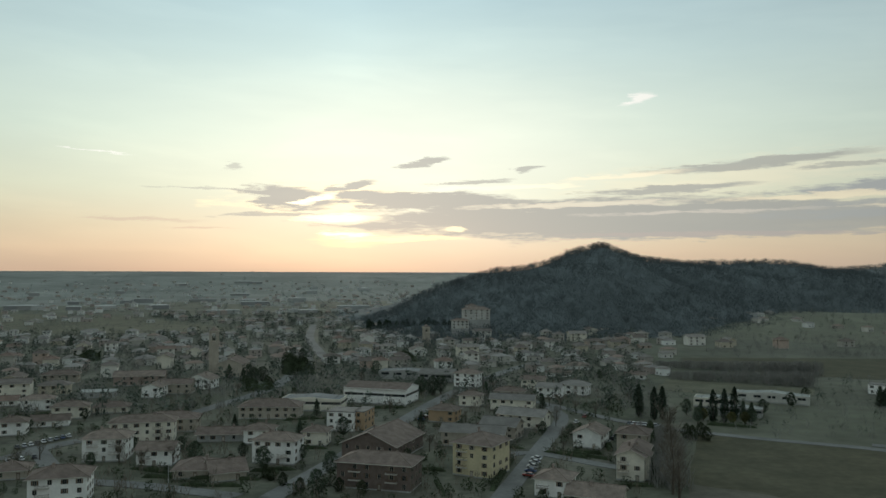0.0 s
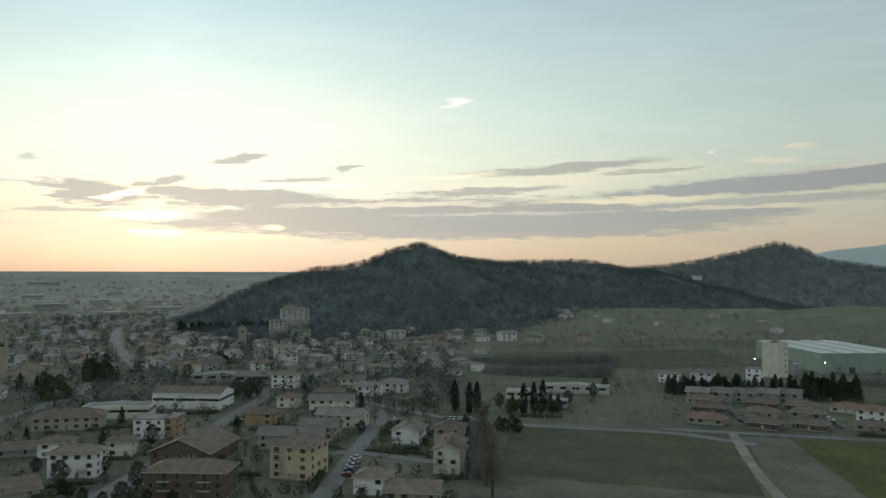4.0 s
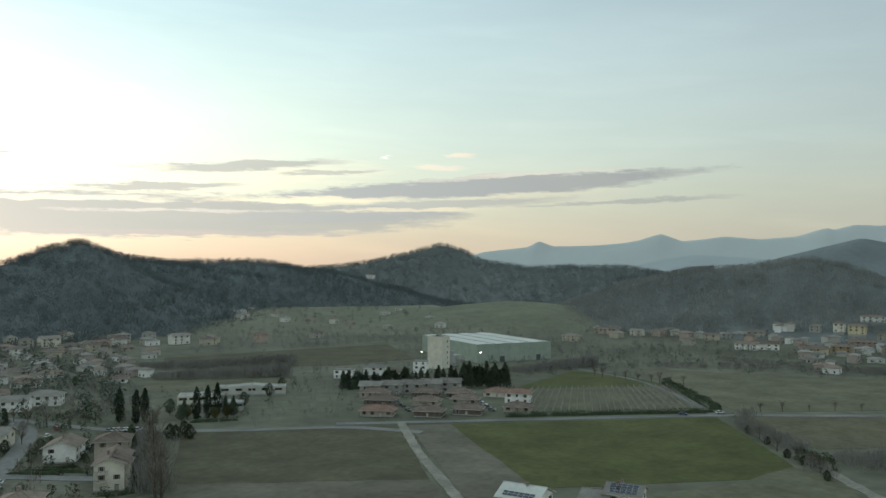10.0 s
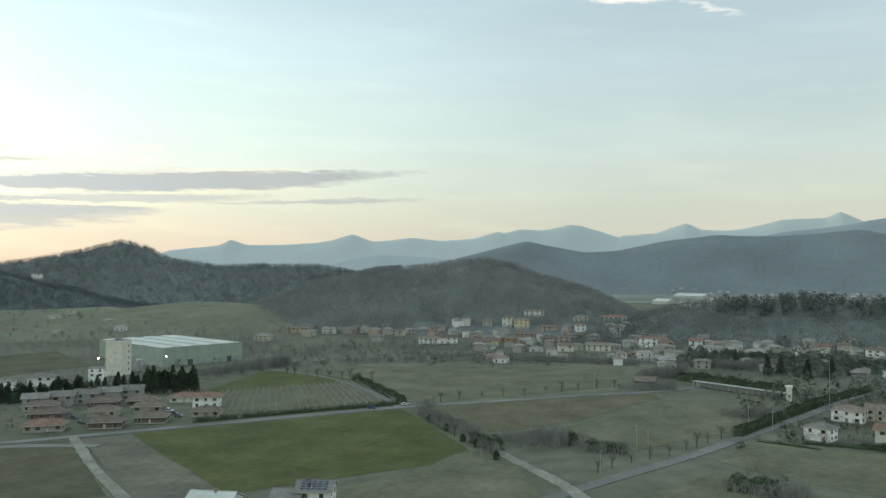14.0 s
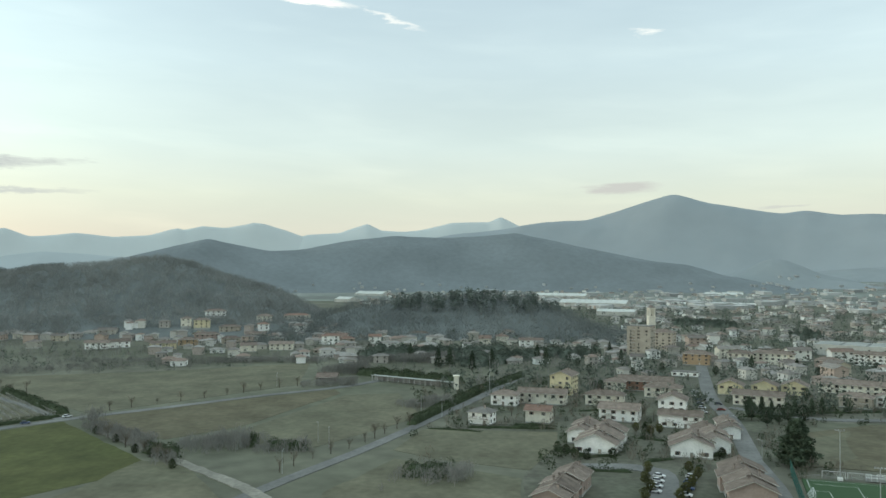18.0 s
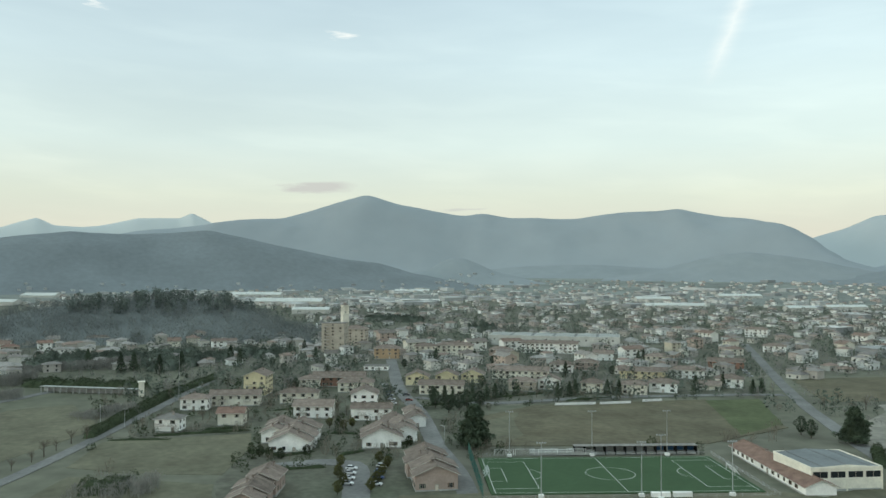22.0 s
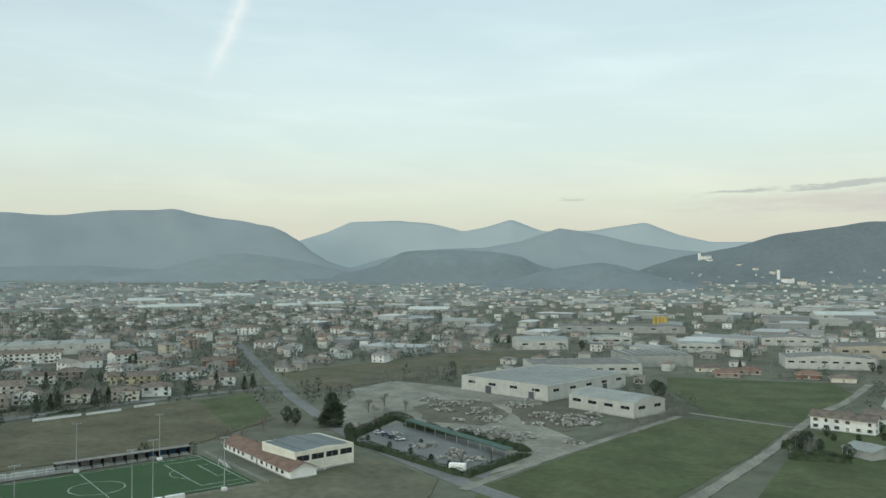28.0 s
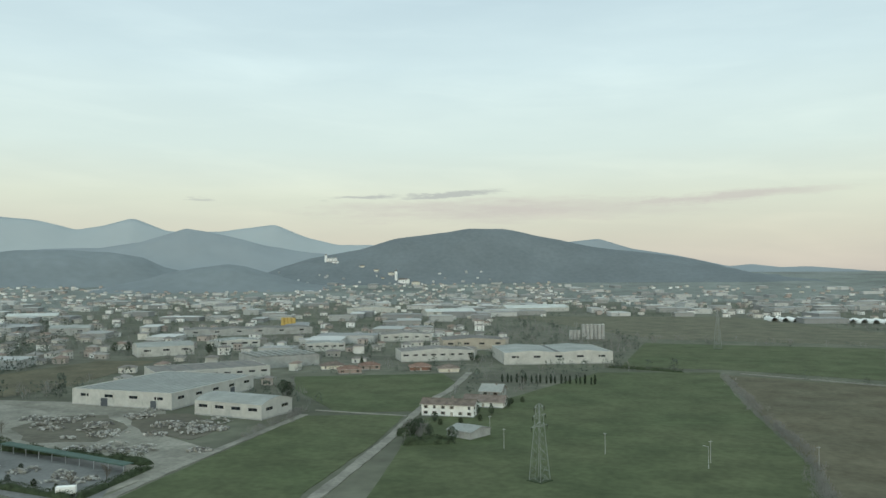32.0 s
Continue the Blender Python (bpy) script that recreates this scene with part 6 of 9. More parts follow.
part("roof", Shape().box(-5.6, -5.6, 23.6, 5.6, 5.6, 23.8, 0).box(-1.5, -1.5, 23.8, 1.5, 1.5, 24.8, 0).mesh("roof", [ROOFS["grey"]]), mill)
part("annexe", Shape().box(6, -5, -0.5, 14, 5, 12, 0).box(14, -4, -0.5, 26, 6, 8, 0).mesh("annexe", [WALLS["grey"]]), mill)
for k in range(5):
    part("window", WIN_BARE, mill, pose(2.5, -6, 3 + k * 4.0))
for x, y, a in ((361, 521, 0), (401, 498, 0), (468, 497, 0)):
    street_lamp(x, y, 40, 12.0)

# ---- houses with solar roofs at the field edge
house(159.1, 178.2, 294, 12.4, 12.0, 2, "white", "white", kind="gx", pv=12, balcony=0)
house(179.2, 168.4, 298, 7.7, 9.0, 1.4, "white", "grey", kind="gx", pv=0)
house(185.7, 162.8, 299, 10.1, 10.0, 2, "white", "grey", kind="gx", pv=20, chimneys=2)

# ---- village below the wooded hill
house(661.9, 369.4, 306, 21.6, 9.0, 2, "yellow", "brown", kind="gx", z=0.0, foot=5.0, sides="fr", step=4.6)
house(652.1, 428.0, 294, 19.4, 9.0, 2, "white", "tile", kind="gx", z=0.0, foot=5.0, sides="fr", step=4.6)
house(668.8, 416.6, 308, 17.9, 9.0, 2, "white", "brown", kind="gx", z=0.0, foot=5.0, sides="fr", step=4.6)
house(791.8, 415.0, 288, 10.2, 9.0, 3, "cream", "tile", kind="hip", z=11.1, foot=5.0, sides="fr", step=4.6)
house(790.2, 396.3, 287, 15.7, 9.0, 3, "yellow", "tile", kind="hip", z=9.8, foot=5.0, sides="fr", step=4.6)
house(830.4, 400.6, 302, 22.3, 9.0, 2, "white", "brown", kind="hip", z=20.2, foot=5.0, sides="fr", step=4.6)
house(835.6, 344.9, 283, 16.1, 9.0, 2, "cream", "tile", kind="hip", z=15.0, foot=5.0, sides="fr", step=4.6)
house(792.6, 328.5, 299, 11.0, 9.0, 3, "white", "rust", kind="hip", z=6.4, foot=5.0, sides="fr", step=4.6)
house(870.7, 321.1, 297, 29.0, 9.0, 2, "cream", "rust", kind="hip", z=14.2, foot=5.0, sides="fr", step=4.6)
house(804.1, 293.4, 281, 12.2, 9.0, 3, "white", "tile", kind="hip", z=4.5, foot=5.0, sides="fr", step=4.6)
house(680.4, 264.5, 282, 20.8, 9.0, 2, "cream", "tile", kind="gx", z=0.0, foot=5.0, sides="fr", step=4.6)
house(740.6, 238.4, 294, 15.5, 9.0, 3, "white", "rust", kind="hip", z=0.0, foot=5.0, sides="fr", step=4.6)
house(743.5, 222.1, 293, 13.2, 9.0, 2, "tan", "rust", kind="hip", z=0.0, foot=5.0, sides="fr", step=4.6)
house(741.0, 194.2, 291, 10.9, 9.0, 3, "white", "rust", kind="gx", z=0.0, foot=5.0, sides="fr", step=4.6)
house(663.4, 217.1, 279, 21.8, 9.0, 1, "tan", "tile", kind="hip", z=0.0, foot=5.0, sides="fr", step=4.6)
house(922.7, 272.0, 277, 34.2, 9.0, 2, "cream", "tile", kind="hip", z=3.0, foot=5.0, sides="fr", step=4.6)
house(957.0, 253.6, 275, 12.7, 9.0, 3, "cream", "tile", kind="gx", z=0.0, foot=5.0, sides="fr", step=4.6)
house(992.4, 217.5, 289, 21.7, 9.0, 2, "pink", "rust", kind="gx", z=0.0, foot=5.0, sides="fr", step=4.6)
house(876.0, 206.4, 274, 14.1, 9.0, 2, "white", "tile", kind="hip", z=0.0, foot=5.0, sides="fr", step=4.6)
house(828.9, 169.4, 272, 21.7, 9.0, 2, "tan", "tile", kind="hip", z=0.0, foot=5.0, sides="fr", step=4.6)
house(967.4, 179.9, 287, 15.4, 9.0, 3, "cream", "rust", kind="gx", z=0.0, foot=5.0, sides="fr", step=4.6)
house(964.7, 147.8, 285, 29.2, 9.0, 2, "white", "rust", kind="hip", z=0.0, foot=5.0, sides="fr", step=4.6)
house(834.7, 137.6, 270, 9.6, 9.0, 2, "white", "tile", kind="hip", z=0.0, foot=5.0, sides="fr", step=4.6)
house(749.3, 370.7, 303, 23.8, 9.0, 2, "pink", "brown", kind="hip", z=1.2, foot=5.0, sides="fr", step=4.6)
house(700.5, 365.3, 288, 16.9, 9.0, 2, "orange", "tile", kind="hip", z=0.0, foot=5.0, sides="fr", step=4.6)
house(723.2, 332.7, 301, 17.0, 9.0, 2, "tan", "brown", kind="hip", z=0.0, foot=5.0, sides="fr", step=4.6)
house(660.1, 287.5, 300, 13.3, 9.0, 2, "cream", "brown", kind="gx", z=0.0, foot=5.0, sides="fr", step=4.6)
house(782.6, 361.3, 285, 20.8, 9.0, 2, "tan", "tile", kind="hip", z=6.6, foot=5.0, sides="fr", step=4.6)
house(857.6, 286.0, 295, 14.1, 9.0, 2, "white", "rust", kind="hip", z=5.6, foot=5.0, sides="fr", step=4.6)
house(758.4, 322.3, 284, 19.9, 9.0, 2, "tan", "tile", kind="gx", z=1.8, foot=5.0, sides="fr", step=4.6)
house(861.2, 108.5, 268, 18.5, 9.0, 2, "cream", "tile", kind="hip", z=0.0, foot=5.0, sides="fr", step=4.6)
house(830.7, 74.6, 266, 11.9, 9.0, 3, "white", "tile", kind="hip", z=0.0, foot=5.0, sides="fr", step=4.6)
house(1087.0, 104.3, 266, 28.0, 9.0, 2, "yellow", "tile", kind="hip", z=0.0, foot=5.0, sides="fr", step=4.6)
house(766.6, 46.9, 280, 21.9, 9.0, 2, "white", "brown", kind="gx", z=0.0, foot=5.0, sides="fr", step=4.6)

# ---- row houses and flats by the sports ground
row_houses(335.2, -8.5, 259, 16.0, 32.0, 1.6, "white", "tile", kind="gy", sides="rl", n=4)
row_houses(350.6, -1.8, 260, 10.2, 26.0, 1.6, "white", "tile", kind="gy", sides="rl", n=3)
house(396.2, -19.0, 257, 18.5, 11.0, 2, "white", "tile", kind="gx", balcony=1)
row_houses(328.0, -42.8, 266, 15.7, 16.0, 1.6, "white", "tile", kind="gy", sides="rl", n=2)
row_houses(346.0, -53.4, 269, 10.2, 34.0, 1.6, "white", "tile", kind="gy", sides="rl", n=3)
row_houses(368.8, -63.6, 270, 7.6, 22.0, 1.6, "white", "tile", kind="gy", sides="rl", n=2)
house(394.2, -43.4, 260, 12.5, 14.0, 4, "white", "tile", kind="gy")
house(383.6, -45.8, 259, 18.7, 9.0, 2, "white", "tile", kind="gx", balcony=2)
row_houses(255.9, 5.5, 258, 10.1, 36.0, 1.8, "pink", "tile", kind="gy", sides="rl", n=5)
house(233.5, -1.4, 265, 17.7, 12.0, 1, "tan", "brown", kind="gx")
row_houses(272.3, -52.6, 267, 14.0, 34.0, 1.8, "pink", "tile", kind="gy", n=4)
house(374.7, 45.8, 257, 10.7, 9.0, 2, "white", "grey", kind="hip", balcony=2)
house(384.3, 19.4, 261, 11.6, 9.0, 2, "cream", "rust", kind="gx")
house(429.0, 39.8, 261, 13.7, 10.0, 2, "white", "tile", kind="hip", balcony=1)
house(438.2, 20.2, 263, 25.6, 10.0, 2, "cream", "tile", kind="gx", balcony=3)
house(473.6, 9.5, 255, 12.4, 16.0, 4, "yellow", "tile", kind="gy", balcony=2)
house(439.6, -13.1, 260, 19.8, 10.0, 2, "cream", "tile", kind="hip", balcony=3)
house(491.7, -20.7, 260, 11.8, 10.0, 2, "cream", "tile", kind="hip", balcony=2)
house(499.1, -39.3, 258, 31.6, 12.0, 2, "red", "tile", kind="gx")
house(473.3, -46.9, 258, 19.9, 12.0, 2, "cream", "tile", kind="hip", balcony=2)
house(642.8, -88.9, 256, 19.9, 12.0, 3, "orange", "tile", kind="hip")
house(570.7, -71.3, 257, 17.7, 9.0, 1, "white", "grey", kind="flat")
house(653.4, -123.1, 253, 18.4, 10.0, 3, "cream", "tile", kind="hip", balcony=2)
house(656.1, -148.2, 251, 30.4, 10.0, 3, "cream", "tile", kind="hip", balcony=3)
house(640.6, -183.8, 248, 17.9, 10.0, 2, "pink", "tile", kind="hip")
house(657.2, -232.7, 245, 48.2, 10.0, 3, "white", "tile", kind="gx", balcony=4)
house(492.5, -87.4, 255, 13.7, 12.0, 2, "yellow", "tile", kind="gy")
house(494.3, -106.7, 253, 13.7, 12.0, 2, "yellow", "tile", kind="gy", balcony=2)
house(496.0, -123.9, 251, 13.8, 12.0, 2, "yellow", "tile", kind="gy")
house(453.1, -94.6, 253, 25.2, 10.0, 2, "cream", "tile", kind="gx", balcony=2)
house(505.8, -158.8, 247, 36.8, 11.0, 2, "cream", "tile", kind="gx", balcony=2)
house(457.4, -145.1, 246, 15.9, 9.0, 2, "tan", "tile", kind="hip", balcony=2)
house(533.5, -197.8, 244, 16.3, 10.0, 2, "white", "tile", kind="hip", balcony=1)
house(540.9, -219.5, 242, 16.5, 10.0, 2, "pink", "tile", kind="hip", balcony=2)
house(596.4, -256.7, 241, 14.9, 10.0, 2, "white", "tile", kind="gx")
house(459.5, -162.7, 245, 12.7, 10.0, 2, "white", "tile", kind="gy", balcony=2)
house(443.2, -183.4, 242, 12.2, 10.0, 2, "cream", "tile", kind="hip")
house(487.9, -237.6, 240, 30.3, 10.0, 2, "yellow", "tile", kind="gx", balcony=2)
house(431.7, -204.7, 241, 14.6, 10.0, 2, "cream", "tile", kind="hip", balcony=1)
house(434.5, -224.7, 239, 15.6, 10.0, 2, "white", "tile", kind="hip", balcony=1)
house(486.8, -268.9, 237, 21.5, 10.0, 2, "white", "tile", kind="hip", balcony=1)
house(443.5, -273.2, 234, 15.7, 10.0, 2, "white", "tile", kind="hip", balcony=2)
house(526.1, -321.7, 235, 24.5, 10.0, 2, "red", "tile", kind="gx")
house(567.3, -288.5, 239, 17.7, 10.0, 2, "cream", "tile", kind="hip", balcony=2)
house(438.8, -256.2, 236, 14.0, 10.0, 1, "cream", "tile", kind="gx")
house(624.4, -428.7, 232, 18.5, 10.0, 2, "white", "tile", kind="hip", balcony=2)
house(770.2, -506.8, 233, 22.7, 10.0, 3, "white", "tile", kind="hip")

# tall block of flats and the bell tower behind it
flats = house(701.5, -51.1, 251, 20, 16, 9, "tan", "grey", "flat", label="nine-storey tan block of flats with a column of balconies", sides="fr", step=5.2, balcony=8, category="apartment block", name="apartment_block")
annexe = house(744.3, -72.8, 249, 22, 14, 6, "tan", "tile", "hip", label="six-storey tan block beside the tower flats", sides="fr", step=4.5, category="apartment block", name="apartment_block")


def bell_tower(x, y, turn, w, h, wall, label, belfry=0.8):
    """Square church tower with an arched belfry, cornice and low tiled cap."""
    ob = root("bell_tower", x, y, turn, 0, label, "tower")
    OCC.append((x, y, w))
    b = h * belfry
    part("wall", Shape().box(-w / 2, -w / 2, -0.5, w / 2, w / 2, b, 0).mesh("wall", [WALLS[wall]]), ob)
    part("ledge", Shape().box(-w / 2 - 0.3, -w / 2 - 0.3, b, w / 2 + 0.3, w / 2 + 0.3, b + 0.5, 0).mesh("ledge", [WALLS[wall]]), ob)
    p = w * 0.28
    for q in (-1, 1):
        for k in (-1, 1):
            x0, y0 = q * w / 2, k * w / 2
            part("pillar", Shape().box(min(x0, x0 - q * p), min(y0, y0 - k * p), b + 0.5, max(x0, x0 - q * p), max(y0, y0 - k * p), h - 1.6, 0).mesh("pillar", [WALLS[wall]]), ob)
    part("lintel", Shape().box(-w / 2, -w / 2, h - 1.6, w / 2, w / 2, h - 0.6, 0).mesh("lintel", [WALLS[wall]]), ob)
    part("cornice", Shape().box(-w / 2 - 0.35, -w / 2 - 0.35, h - 0.6, w / 2 + 0.35, w / 2 + 0.35, h, 0).mesh("cornice", [WALLS[wall]]), ob)
    part("roof", Shape().tube((0, 0, h), (0, 0, h + w * 0.45), w * 0.68, 0.1, 4, 0).mesh("roof", [ROOFS["tile"]]), ob)
    part("bell", Shape().tube((0, 0, b + 1.0), (0, 0, b + 2.4), 0.9, 0.4, 10, 0).mesh("bell", [M_DARK]), ob)
    return ob


bell_tower(767.3, -65.0, 20, 6, 38, "cream", "slender pale church bell tower", 0.78)
bell_tower(-158.6, 552.4, 15, 6.5, 30, "tan", "stone church bell tower with open belfry", 0.74)
bell_tower(-15.9, 766.0, 15, 6, 18, "tan", "short stone tower among the roofs", 0.7)
house(-143.4, 546.3, 360, 17.1, 22.0, 3, "tan", "brown", kind="gy", label="stone parish church nave with gabled roof", sides="r", name="church", category="church")
hall(733.7, -264.8, 246, 123.5, 40.0, 9, "precast", "pale", "long pale flat-roofed factory", band=10, kind="low", ribs=6, name="factory_hall", windows=WIN_BARE, sides="f")

# ---- sports ground
# corners of the green pitch
PX, PY, PT, PL, PW = 262.9, -115.4, -99.3, 89.0, 49.0
pitch = tagged(mesh_object("pitch", [(q * PL / 2, k * PW / 2, z) for z in (0.34, -0.3) for q, k in ((-1, -1), (1, -1), (1, 1), (-1, 1))],
                           [(0, 1, 2, 3), (0, 4, 5, 1), (1, 5, 6, 2), (2, 6, 7, 3), (3, 7, 4, 0)], [M_TURF]), "green artificial turf football pitch", "sports ground", kind="structure")
pitch.matrix_basis = pose(PX, PY, 0.25, 0, 0, PT)
OCC.append((PX, PY, PL * 0.5))


def on_pitch(u, v, z=0.0, turn=0.0):
    return pitch.matrix_basis @ pose(u, v, z + 0.35, 0, 0, turn)


def line_mark(u0, v0, u1, v1, w=0.15):
    a, b = Vector((u0, v0)), Vector((u1, v1))
    d = (b - a).normalized()
    n = Vector((-d.y, d.x)) * w / 2
    return Shape().face([(p.x, p.y, 0) for p in (a - n, b - n, b + n, a + n)]).mesh("line", [M_PAINT])


def ring_mark(u, v, r, a0=0, a1=360, w=0.15):
    s = Shape()
    n = 40
    for i in range(n):
        t0, t1 = radians(a0 + (a1 - a0) * i / n), radians(a0 + (a1 - a0) * (i + 1) / n)
        s.face([(u + rr * math.cos(t), v + rr * math.sin(t), 0) for rr, t in ((r - w / 2, t0), (r + w / 2, t0), (r + w / 2, t1), (r - w / 2, t1))])
    return s.mesh("line", [M_PAINT])


hl, hw = PL / 2 - 1.5, PW / 2 - 1.5
for me in [line_mark(-hl, -hw, hl, -hw), line_mark(-hl, hw, hl, hw), line_mark(-hl, -hw, -hl, hw), line_mark(hl, -hw, hl, hw), line_mark(0, -hw, 0, hw), ring_mark(0, 0, 8.6)]:
    part("line", me, pitch, pose(0, 0, 0.346))
for q in (-1, 1):
    for du, dv in ((15.0, 18.0), (5.5, 9.0)):
        for me in (line_mark(q * hl, -dv, q * (hl - du), -dv), line_mark(q * hl, dv, q * (hl - du), dv), line_mark(q * (hl - du), -dv, q * (hl - du), dv)):
            part("line", me, pitch, pose(0, 0, 0.346))
    part("line", ring_mark(q * (hl - 10), 0, 8.6, 126 if q > 0 else -54, 234 if q > 0 else 54), pitch, pose(0, 0, 0.346))


def goal(m, group="goals"):
    ob = tagged(new("goal"), "white football goal with a net", "goal", group)
    ob.matrix_basis = m
    part("frame", Shape().tube((0, -3.66, 0), (0, -3.66, 2.44), 0.07, 0.07).tube((0, 3.66, 0), (0, 3.66, 2.44), 0.07, 0.07).tube((0, -3.7, 2.44), (0, 3.7, 2.44), 0.07, 0.07)
         .tube((0, -3.66, 2.44), (1.8, -3.66, 0), 0.05, 0.05).tube((0, 3.66, 2.44), (1.8, 3.66, 0), 0.05, 0.05).mesh("frame", [M_PAINT]), ob)
    s = Shape()
    for i in range(25):
        y = -3.66 + i * 0.305
        s.tube((0, y, 2.44), (1.8, y, 0), 0.012, 0.012, 3)
    for i in range(9):
        f = i / 8
        s.tube((1.8 * f, -3.66, 2.44 * (1 - f)), (1.8 * f, 3.66, 2.44 * (1 - f)), 0.012, 0.012, 3)
    part("net", s.mesh("net", [M_PAINT]), ob)
    return ob


goal(on_pitch(hl, 0))
goal(on_pitch(-hl, 0, 0, 180))
for u in (-34, -26, -17, -6):
    goal(on_pitch(u, PW / 2 + 3.5, 0, 90), "spare goals")


def floodlight(u, v, h=17.0):
    m = on_pitch(u, v, -0.3)
    ob = tagged(new("floodlight"), "slim steel floodlight mast beside the pitch", "floodlight", "floodlights")
    ob.matrix_basis = m
    part("mast", Shape().tube((0, 0, 0), (0, 0, h), 0.16, 0.09, 8).mesh("mast", [M_METAL]), ob)
    part("base", Shape().box(-0.8, -0.8, 0, 0.8, 0.8, 0.9).mesh("base", [WALLS["white"]]), ob)
    bar = part("crossbar", Shape().tube((-1.6, 0, h), (1.6, 0, h), 0.06, 0.06, 6).mesh("crossbar", [M_METAL]), ob)
    for k in range(4):
        part("lamp", Shape().box(-1.5 + k * 0.85, -0.2, h, -1.1 + k * 0.85, 0.1, h + 0.4).mesh("lamp", [M_METAL]), bar)


for u in (-PL * 0.36, 0.0, PL * 0.33):
    floodlight(u, PW / 2 + 3.0)
    floodlight(u + 3, -PW / 2 - 3.0)
floodlight(8.0, -PW / 2 - 7.0, 20.0)

# covered stand with shelters along the far touchline, dugouts on the near one
stand = tagged(new("grandstand"), "long low covered stand of grey shelters with a blue end", "grandstand")
stand.matrix_basis = on_pitch(PL * 0.20, PW / 2 + 6.5, -0.3)
M_BLUE = mat("blue_panel_paint", (0.06, 0.13, 0.24), vary=0.12)
part("terrace", Shape().box(-24, -1.5, 0, 24, 1.5, 0.5).box(-24, -0.3, 0.5, 24, 1.5, 0.9).mesh("terrace", [WALLS["grey"]]), stand)
part("roof", Shape().box(-24.3, -1.8, 3.2, 24.3, 1.9, 3.4).mesh("roof", [ROOFS["grey"]]), stand)
for k in range(13):
    part("post", Shape().box(-24 + k * 4 - 0.15, -1.6, 0, -24 + k * 4 + 0.15, 1.6, 3.2).mesh("post", [M_DARK]), stand)
for k in range(12):
    part("back_panel", Shape().box(-23.8 + k * 4, 1.55, 0.9, -20.2 + k * 4, 1.65, 2.9).mesh("back_panel", [M_BLUE if k > 7 else WALLS["grey"]]), stand)
terrace = tagged(new("low_wall"), "low pale concrete terrace beside the pitch", "wall")
terrace.matrix_basis = on_pitch(-PL * 0.12, PW / 2 + 6.0, -0.3)
part("wall", Shape().box(-13, -1.4, 0, 13, 1.4, 1.1).box(-13, 0.2, 1.1, 13, 1.4, 1.7).mesh("wall", [WALLS["grey"]]), terrace)
for u in (16.0, 9.0):
    dug = tagged(new("dugout"), "white team dugout beside the pitch", "dugout", "dugouts")
    dug.matrix_basis = on_pitch(u, -PW / 2 - 3.2, -0.3)
    part("shell", Shape().box(-3, -0.9, 0, 3, -0.8, 1.3).box(-3, -0.9, 1.3, 3, 0.5, 1.4).box(-3, -0.9, 0, -2.9, 0.4, 1.3).box(2.9, -0.9, 0, 3, 0.4, 1.3).mesh("shell", [WALLS["white"]]), dug)
    part("bench", Shape().box(-2.8, -0.7, 0.4, 2.8, -0.3, 0.5).mesh("bench", [M_BLUE]), dug)


def net_fence(u0, v0, u1, v1, h, label, green=True):
    ob = tagged(new("fence"), label, "fence", "pitch fences")
    ob.matrix_basis = on_pitch(0, 0, -0.35)
    n = max(2, int(math.hypot(u1 - u0, v1 - v0) / 4))
    P = [Vector((u0 + (u1 - u0) * i / n, v0 + (v1 - v0) * i / n, 0)) for i in range(n + 1)]
    for p in P:
        part("post", Shape().tube(p, p + Vector((0, 0, h)), 0.05, 0.05, 5).mesh("post", [M_FENCE if green else M_METAL]), ob)
    s = Shape()
    d = (P[-1] - P[0])
    ln = d.length
    d.normalize()
    for i in range(int(ln / 0.5)):
        q = P[0] + d * i * 0.5
        s.tube(q, q + Vector((0, 0, h)), 0.02, 0.02, 3)
    for k in range(int(h / 0.5) + 1):
        s.tube(P[0] + Vector((0, 0, k * 0.5)), P[-1] + Vector((0, 0, k * 0.5)), 0.02, 0.02, 3)
    part("mesh_panel", s.mesh("mesh_panel", [M_FENCE if green else M_METAL]), ob)


M_FENCE = mat("green_fence_wire", (0.05, 0.12, 0.10), vary=0.1)
net_fence(-PL / 2 - 3, -PW / 2 - 4, -PL / 2 - 3, PW / 2 + 8, 5.0, "tall green ball-stop fence behind the goal")
net_fence(-PL / 2 - 3, -PW / 2 - 4, PL / 2 + 3, -PW / 2 - 4, 1.2, "low wire fence along the touchline", False)
net_fence(PL / 2 + 3, -PW / 2 - 4, PL / 2 + 3, PW / 2 + 5, 1.2, "low rail fence behind the goal", False)
net_fence(-PL / 2, PW / 2 + 4.6, PL / 2, PW / 2 + 4.6, 1.2, "low rail fence along the far touchline", False)

patch("training_pitch", [(316, -81), (376, -94), (405, -135), (404, -234), (325, -230), (302, -177), (304, -141)], M_SOIL, "worn brown grass training pitch", "sports ground", jag=0.5)
patch("training_corner", [(340, -85), (364, -94), (375, -108), (387, -120), (359, -110), (333, -106), (318, -93), (313, -84)], M_DRY, "bare sandy pitch corner", "sports ground", jag=1.5)
patch("small_court", [(401, -232), (399, -264), (332, -232), (314, -199)], M_GRASS2, "small green practice court", "sports ground", jag=0.3)
patch("pitch_verge", [(252, -39), (249, -71), (236, -154), (223, -171), (237, -208), (189, -201), (156, -154), (198, -23)], M_DRY, "rough grass below the pitch", "verge", jag=0.6)
